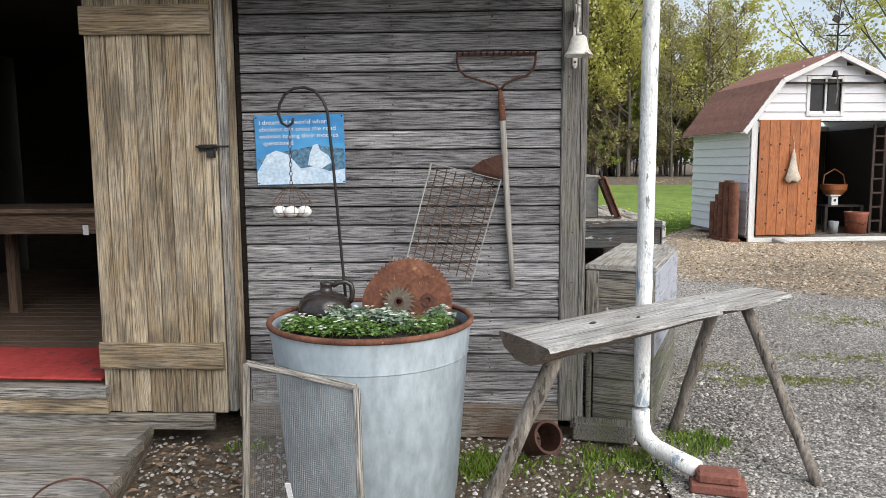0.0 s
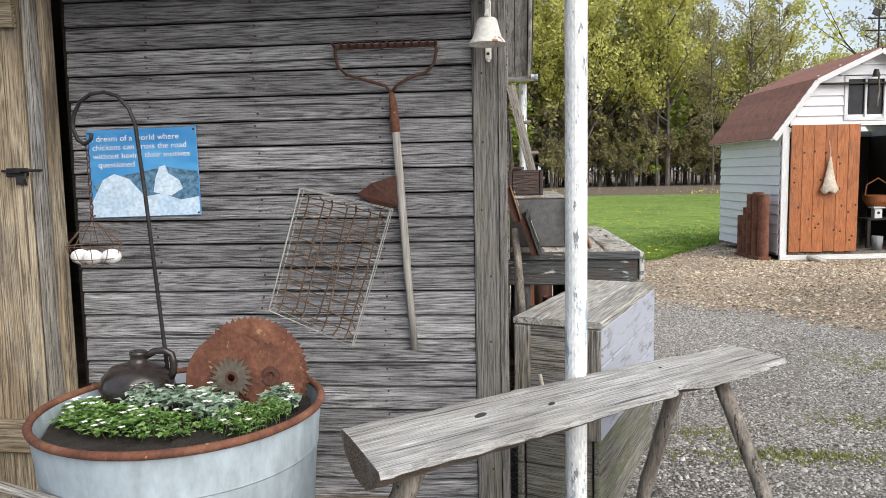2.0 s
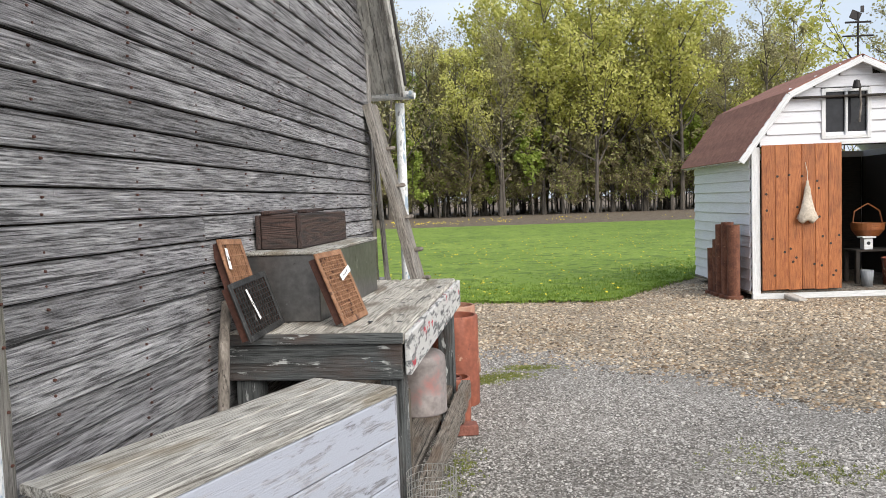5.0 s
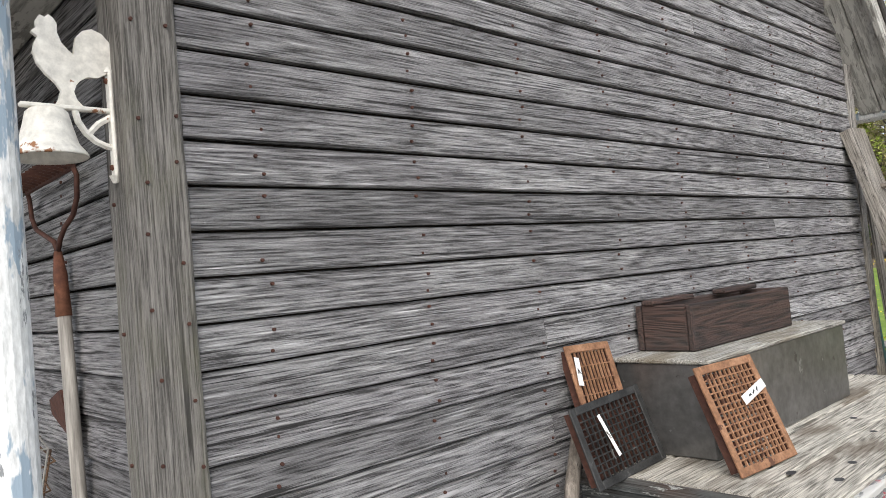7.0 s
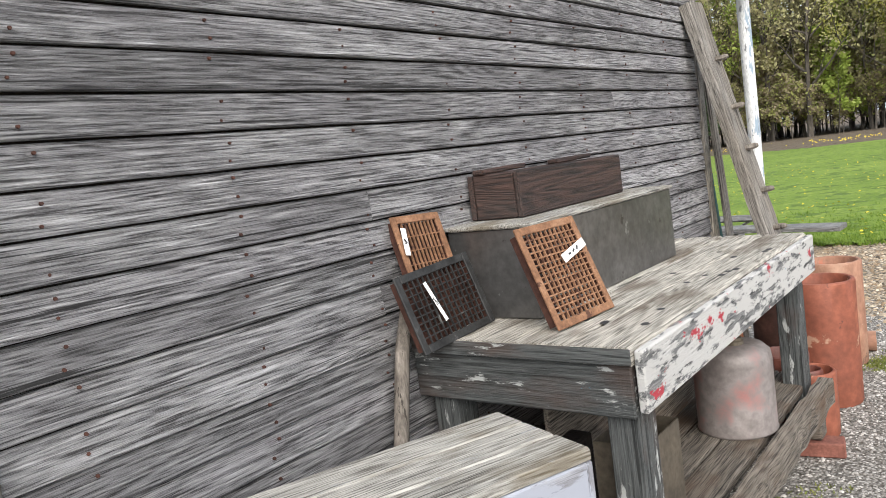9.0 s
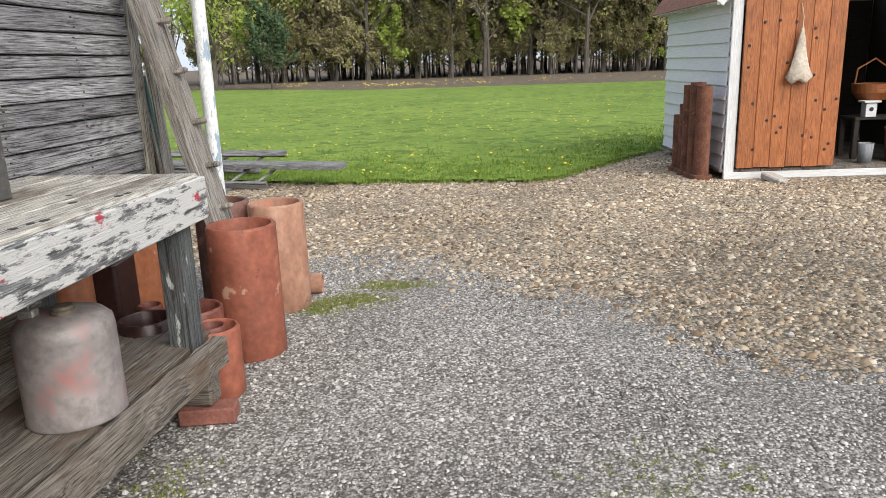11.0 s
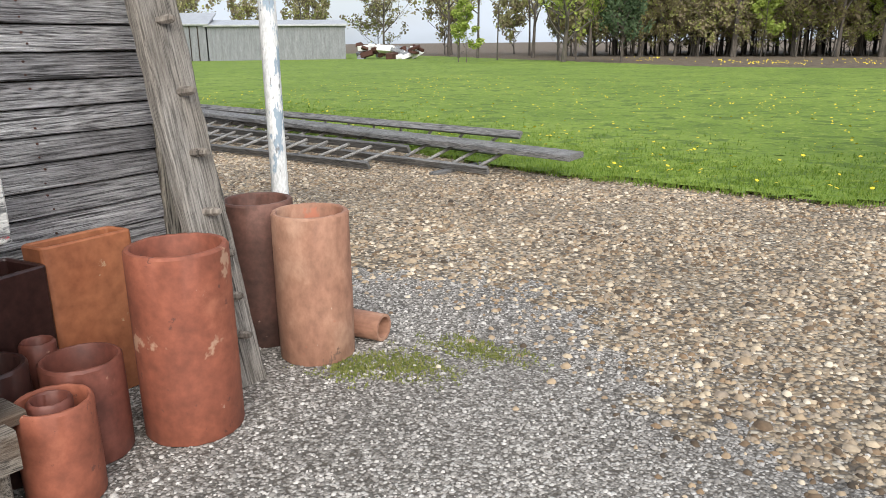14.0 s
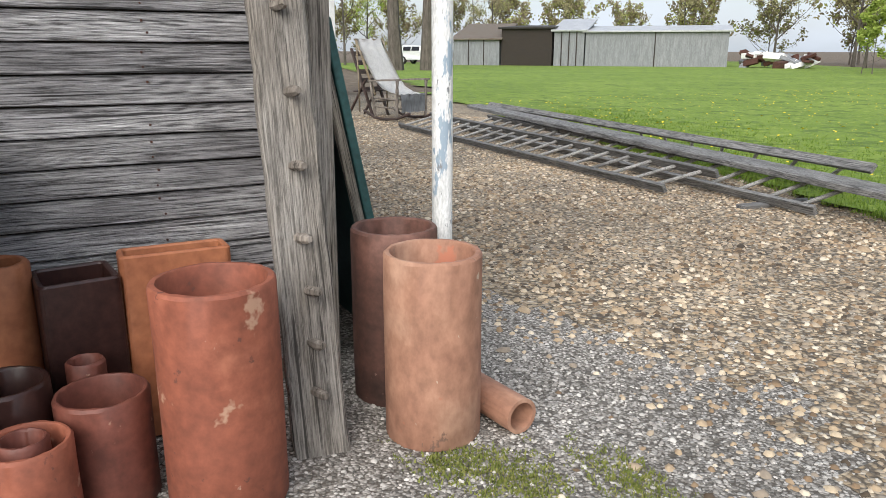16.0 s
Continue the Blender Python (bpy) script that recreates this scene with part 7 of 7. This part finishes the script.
make_rocker()
make_car()
wh = thing("white_house", pose(-11.5, 7.95, 0), "white painted brick house corner behind the building", "house")
bm = bmesh.new()
box(bm, (-3, -1.5, 1.6), (6, 3, 3.2), bev=0.01)
part("wall", bm, WHITETRIM, wh)
bm = bmesh.new()
box(bm, (-3, -1.5, 3.28), (6.5, 3.5, 0.14), bev=0.01)
part("roof", bm, ROOFDARK, wh)
sc = thing("scrap_heap", pose(-33.5, 47.5, 0), "heap of old scrap metal and timber beyond the lawn", "scrap", kind="stuff")
rs = random.Random(21)
for mat_ in (RUSTDARK, SHEDGREY, PAPER):
    bm = bmesh.new()
    for i in range(14):
        box(bm, (rs.uniform(-2.5, 2.5), rs.uniform(-1, 1), rs.uniform(0.1, 0.9)), (rs.uniform(0.3, 1.6), rs.uniform(0.2, 0.6), rs.uniform(0.1, 0.5)), pose(0, 0, 0, rs.uniform(-25, 25), rs.uniform(-25, 25), rs.uniform(0, 180)), bev=0.02)
    part("debris", bm, mat_, sc)


# ---- trees ----
def grow(seed, height, spread, limbs, leaves, leaf_size, first, bend=0.12, trunk=0.2, fine=3):
    """A trunk with limbs and twigs, and leaves gathered towards their ends."""
    rnd = random.Random(seed)
    wood_bm, crown = bmesh.new(), bmesh.new()
    tips = []
    top = V(rnd.uniform(-0.4, 0.4), rnd.uniform(-0.4, 0.4), height)
    pts = []
    for i in range(8):
        k = i / 7
        pts.append(V(noise.noise(V(k * 2.5, seed, 0)) * bend * height * 0.5 * k, noise.noise(V(k * 2.5, seed, 9)) * bend * height * 0.5 * k, height * k) + V(top.x, top.y, 0) * k)
    tube(wood_bm, pts, [trunk * 0.75 * (1 - 0.85 * i / 7) * (1.25 if i == 0 else 1) for i in range(8)], 7)

    def limb(a, d, ln, r, level):
        q = [a]
        n = 4
        for i in range(n):
            d = (d + V(rnd.uniform(-0.25, 0.25), rnd.uniform(-0.25, 0.25), rnd.uniform(-0.05, 0.25))).normalized()
            q.append(q[-1] + d * ln / n)
        tube(wood_bm, q, [r * (1 - 0.8 * i / n) for i in range(n + 1)], 5 if level == 0 else 3, cap=False)
        if level < 2:
            for j in range(fine + (1 - level)):
                k = rnd.randint(1, n)
                nd = (d + V(rnd.uniform(-1, 1), rnd.uniform(-1, 1), rnd.uniform(-0.2, 0.7))).normalized()
                limb(q[k], nd, ln * rnd.uniform(0.38, 0.62), r * 0.45, level + 1)
        if level >= 1:
            tips.extend(q[1:])
    for i in range(limbs):
        k = first + (1 - first) * (i + rnd.random()) / limbs
        f = k * 7
        j = min(6, int(f))
        p = pts[j].lerp(pts[j + 1], f - j)
        a = i * 2.4 + rnd.uniform(-0.5, 0.5)
        d = V(math.cos(a), math.sin(a), rnd.uniform(0.35, 1.0)).normalized()
        limb(p, d, spread * (1.15 - 0.75 * (k - first) / (1 - first + 1e-6)) * rnd.uniform(0.7, 1.15), trunk * 0.42 * (1.1 - 0.6 * k), 0)
    for i in range(leaves):
        p = rnd.choice(tips) + V(rnd.gauss(0, 1), rnd.gauss(0, 1), rnd.gauss(0, 1)) * spread * 0.07
        d = V(rnd.uniform(-1, 1), rnd.uniform(-1, 1), rnd.uniform(-1, 1)).normalized()
        s = d.orthogonal().normalized() * leaf_size * rnd.uniform(0.4, 0.8)
        e = d * leaf_size * rnd.uniform(0.5, 1.2)
        crown.faces.new([crown.verts.new(v) for v in (p - e, p + s, p + e, p - s)])
    return finish(wood_bm, "trunk", TREEBARK), crown


def tree_kind(name, leafm, *args, **kw):
    w, c = grow(*args, **kw)
    return name, w, finish(c, "crown", leafm)


KINDS = [
    tree_kind("tree", LEAF_YELLOW, 1, 13.5, 3.4, 15, 3800, 0.125, 0.22, trunk=0.17, fine=2),
    tree_kind("tree", LEAF_DULL, 2, 13.0, 3.2, 15, 2600, 0.095, 0.18, trunk=0.17, fine=3),
    tree_kind("tree", LEAF_GREEN, 3, 11.0, 3.0, 15, 3200, 0.125, 0.15, trunk=0.13, fine=2),
    tree_kind("tree", LEAF_DULL, 4, 12.0, 2.6, 14, 2200, 0.095, 0.22, trunk=0.12, fine=3),
    tree_kind("tree", LEAF_YELLOW, 5, 11.5, 3.6, 15, 3800, 0.125, 0.18, trunk=0.16, fine=2),
    tree_kind("sapling", LEAF_GREEN, 6, 6.5, 1.6, 12, 1300, 0.15, 0.12, trunk=0.045, fine=1),
    tree_kind("bush", LEAF_GREEN, 7, 2.4, 1.3, 12, 1200, 0.13, 0.05, trunk=0.05, fine=1),
    tree_kind("tree", LEAF_DULL, 8, 10.0, 1.5, 12, 1000, 0.12, 0.2, trunk=0.07, fine=2),
]
LABELS = ["tall woodland tree with young yellow-green leaves", "tall grey woodland tree just coming into bud", "woodland tree with fresh green leaves", "slender bare woodland tree with thin twigs", "broad woodland tree with yellow spring foliage", "young woodland sapling with fresh green leaves", "low green bush at the wood's edge", "thin straight bare woodland trunk"]


def plant(kind, x, y, scale, rz, label=None, group="trees of the wood", sz=1.0):
    if group == "trees of the wood":
        x, y, scale = 2 + (x - 2) * FAR, y * FAR, scale * FAR
    name, w, c = KINDS[kind]
    t = thing(name, pose(x, y, -0.03, 0, 0, rz) @ Matrix.Diagonal((scale, scale, scale * sz, 1)), label or LABELS[kind], "bush" if name == "bush" else "tree", group)
    part("trunk", w, TREEBARK, t)
    part("crown", c, LEAF_GREEN, t)


FAR = 1.32
rt = random.Random(33)
for row, (y0, n) in enumerate(((45.5, 23), (49, 22), (53.5, 18), (59, 16))):
    for i in range(n):
        x = -17 + 34.5 * (i + rt.random()) / n
        k = rt.choice((0, 1, 3, 2, 4, 4, 1, 0) if x > -2 else (1, 3, 7, 4, 3, 2, 1))
        plant(k, x, y0 + rt.uniform(-1.5, 1.5), rt.uniform(0.8, 1.12) * (1.0 if x < 13 else 0.85), rt.uniform(0, 360))
for i in range(66):
    x = -18 + 36 * (i + rt.random()) / 66
    plant(rt.choice((5, 6, 5, 7, 5)), x, 45.5 + rt.uniform(-0.8, 9), rt.uniform(0.5, 1.05), rt.uniform(0, 360))
for x, y, s in ((25, 78, 1.15), (29, 80, 1.2), (33, 79, 1.05), (37, 84, 1.1), (43, 80, 1.0), (22, 88, 0.9)):
    plant(rt.choice((4, 1)), x, y, s, rt.uniform(0, 360), "distant broad tree behind the wood", "distant trees")
for x, y, s, k in ((13.5, 21, 0.85, 4), (17, 25, 0.95, 0), (20, 23, 0.9, 4), (16, 31, 0.9, 3)):
    plant(k, x, y, s, rt.uniform(0, 360), "tall tree beyond the white shed with spring leaves", "trees behind the shed")
KINDS.append(tree_kind("tree", LEAF_GREEN, 15, 7.5, 3.7, 18, 4200, 0.15, 0.12, trunk=0.2, fine=2))
LABELS.append("yard tree")
KINDS_OLD = tree_kind("tree", LEAF_DULL, 23, 17, 4.0, 14, 1800, 0.12, 0.4, trunk=0.55, fine=2)
KINDS.append(tree_kind("thicket", LEAF_THICKET, 17, 6.0, 3.4, 16, 2300, 0.2, 0.05, trunk=0.09, fine=1))
LABELS.append("grey-brown thicket of undergrowth at the back of the wood")
for row, low, high in ((45.5, 0.3, 0.6), (47.5, 0.5, 0.9), (52, 0.7, 1.1)):
    for i in range(26):
        plant(9, -19 + 1.45 * i + rt.uniform(-0.6, 0.6), row + rt.uniform(-1, 1), rt.uniform(low, high), rt.uniform(0, 360))
for i in range(44):
    plant(7, -18 + 0.82 * i + rt.uniform(-0.4, 0.4), 46.5 + rt.uniform(-1.2, 4), rt.uniform(0.75, 1.1), rt.uniform(0, 360))
for i in range(22):
    plant(9, -22 + 2.1 * i + rt.uniform(-0.6, 0.6), 63 + rt.uniform(-2, 2), rt.uniform(0.9, 1.25), rt.uniform(0, 360))
for i in range(16):
    a = radians(98 + 4.6 * i)
    plant(9, 95 * math.cos(a), 95 * math.sin(a) * 0.8, rt.uniform(0.7, 1.1), rt.uniform(0, 360), "distant grey-green thicket on the skyline", "distant thickets")
plant(8, -16.5, 42.5, 0.95, 40, "round yard tree with fresh green leaves on the lawn", "yard trees")
plant(5, -21.5, 39.8, 0.75, 90, "small bright green yard tree on the lawn", "yard trees", 0.8)
plant(5, -22.4, 40.3, 0.7, 10, "small bright green yard tree on the lawn", "yard trees", 0.8)
for x, y, k, s in ((-27, 50, 3, 1.1), (-30, 52, 3, 1.0), (-25, 55, 1, 1.0), (-35, 58, 1, 1.0), (-20, 52, 7, 1.1), (-29, 62, 3, 1.0), (-50, 55, 3, 0.9), (-44, 60, 1, 0.9), (-58, 48, 3, 0.8), (-63, 42, 1, 0.8), (-56, 24, 3, 1.1), (-60, 22, 1, 1.0), (-66, 30, 2, 0.9), (-70, 24, 5, 1.2), (-40, 66, 1, 0.8), (-52, 19, 1, 1.0), (-70, 44, 3, 0.9), (-23, 46, 7, 1.0), (-19, 47, 3, 0.9)):
    plant(k, x, y, s, rt.uniform(0, 360), "bare spring tree at the far side of the lawn", "far trees")
wname, ww, wc = tree_kind("evergreen_tree", LEAF_DARK, 12, 5.2, 1.9, 26, 2600, 0.16, 0.15, trunk=0.12)
KINDS.append((wname, ww, wc))
LABELS.append("dark evergreen tree on the lawn")
KINDS.append(KINDS_OLD)
LABELS.append("old tree with a thick mossy trunk")
for x, y in ((-38, 20.7), (-37.2, 22.4)):
    plant(11, x, y, 1.0, rt.uniform(0, 360), "old tree with a thick mossy trunk across the yard", "old yard trees")
plant(10, -13.4, 43.6, 0.8, 0, "dark evergreen tree on the lawn", "yard trees")


# ---- grass, dandelions and weeds ----
def blades(name, spots, h, w, material, label, category="grass", per=6, seed=3):
    rnd = np.random.default_rng(seed)
    pts = np.repeat(np.array(spots, float), per, 0)
    n = len(pts)
    pts[:, :2] += rnd.normal(0, h * 0.8, (n, 2))
    a, ln = rnd.uniform(0, 6.283, n), h * rnd.uniform(0.5, 1.3, n)
    z = np.array([gz(p[0], p[1]) for p in pts]) + pts[:, 2]
    side = np.column_stack([np.cos(a), np.sin(a), np.zeros(n)]) * w * rnd.uniform(0.6, 1.2, (n, 1))
    lean = np.column_stack([rnd.normal(0, 0.4, n), rnd.normal(0, 0.4, n), np.ones(n)]) * ln[:, None]
    base = np.column_stack([pts[:, :2], z])
    v = np.stack([base - side, base + side, base + lean], 1).reshape(-1, 3)
    me = bpy.data.meshes.new(name)
    me.from_pydata(v.tolist(), [], np.arange(3 * n).reshape(-1, 3).tolist())
    me.materials.append(material)
    tagged(new(name, me), label, category, kind="stuff")


rg = random.Random(8)
edge = []
for i in range(9000):
    x = rg.uniform(-9, 5.5)
    edge.append((x, lawn_edge(x) + abs(rg.gauss(0, 1.2)) - 0.15, 0.02))
blades("grass_margin", edge, 0.045, 0.006, GRASSBLADE, "tufted green grass along the lawn's edge", per=6)
moss = []
for cx, cy, sx, sy, n in ((0.95, 4.15, 0.16, 0.1, 220), (1.1, 4.4, 0.2, 0.08, 200), (0.78, 4.02, 0.12, 0.1, 160), (0.78, 2.2, 0.08, 0.25, 90), (2.3, 2.4, 0.25, 0.2, 120), (2.6, 2.2, 0.35, 0.12, 90), (1.0, 1.0, 0.2, 0.1, 60), (1.35, 0.75, 0.5, 0.08, 260), (1.9, 1.2, 0.4, 0.1, 120)):
    moss += [(rg.gauss(cx, sx * 0.6), rg.gauss(cy, sy * 0.6), 0.0) for _ in range(n)]
blades("moss_patches", moss, 0.012, 0.004, MOSS, "yellow-green moss patches on the gravel", "moss", per=8)
weeds = []
for cx, cy, sx, sy, n in ((0.1, -0.25, 0.22, 0.1, 60), (-0.05, -0.75, 0.2, 0.22, 80), (-0.45, -0.3, 0.12, 0.1, 60), (0.55, -0.05, 0.1, 0.1, 50), (-0.48, -0.95, 0.06, 0.06, 25), (-1.6, -0.12, 0.1, 0.04, 10), (-0.85, 7.2, 0.08, 0.06, 20)):
    weeds += [(rg.gauss(cx, sx * 0.6), rg.gauss(cy, sy * 0.6), 0.0) for _ in range(n)]
weeds = [w for w in weeds if not (w[0] < 0.02 and w[1] > -0.04)]
blades("weeds", weeds, 0.032, 0.006, GRASSBLADE, "low green weeds at the foot of the wall", "weeds", per=9)
litter = [(rg.uniform(-1.95, -1.2), rg.uniform(-1.3, -0.15), 0.01) for _ in range(170)]
LITTER = island_mat("dead_leaves", [(0.0, (0.1, 0.06, 0.035)), (0.5, (0.22, 0.14, 0.085)), (1.0, (0.36, 0.26, 0.17))])
bm = bmesh.new()
for x, y, z in litter:
    leaf(bm, V(x, y, gz(x, y) + 0.012), V(rg.uniform(-1, 1), rg.uniform(-1, 1), rg.uniform(-0.1, 0.3)), V(0, 0, 1), rg.uniform(0.02, 0.04), rg.uniform(0.03, 0.06))
solo("dead_leaves", bm, LITTER, Matrix.Identity(4), "brown dead oak leaves on the stony ground", "leaves", kind="stuff")
bm = bmesh.new()
for i in range(1500):
    x = rg.uniform(-12, 6)
    y = lawn_edge(x) + 0.2 + 14 * rg.random() ** 1.4
    bmesh.ops.create_circle(bm, cap_ends=True, segments=5, radius=rg.uniform(0.012, 0.022), matrix=pose(x, y, 0.075, rg.uniform(-30, 30), rg.uniform(-30, 30), 0))
for cx, y in ((-6, 39.5), (3.5, 41), (-4.2, 39.3), (9.5, 36.6), (-12, 44.5), (-1.2, 41.2)):
    for i in range(36):
        bmesh.ops.create_circle(bm, cap_ends=True, segments=4, radius=0.035, matrix=pose(cx + rg.gauss(0, 0.9), y + rg.gauss(0, 0.3), rg.uniform(0.05, 0.28), rg.uniform(20, 90), 0, rg.uniform(0, 90)))
solo("dandelions", bm, YELLOW, Matrix.Identity(4), "yellow dandelions and daffodils in the grass", "flowers", kind="stuff")
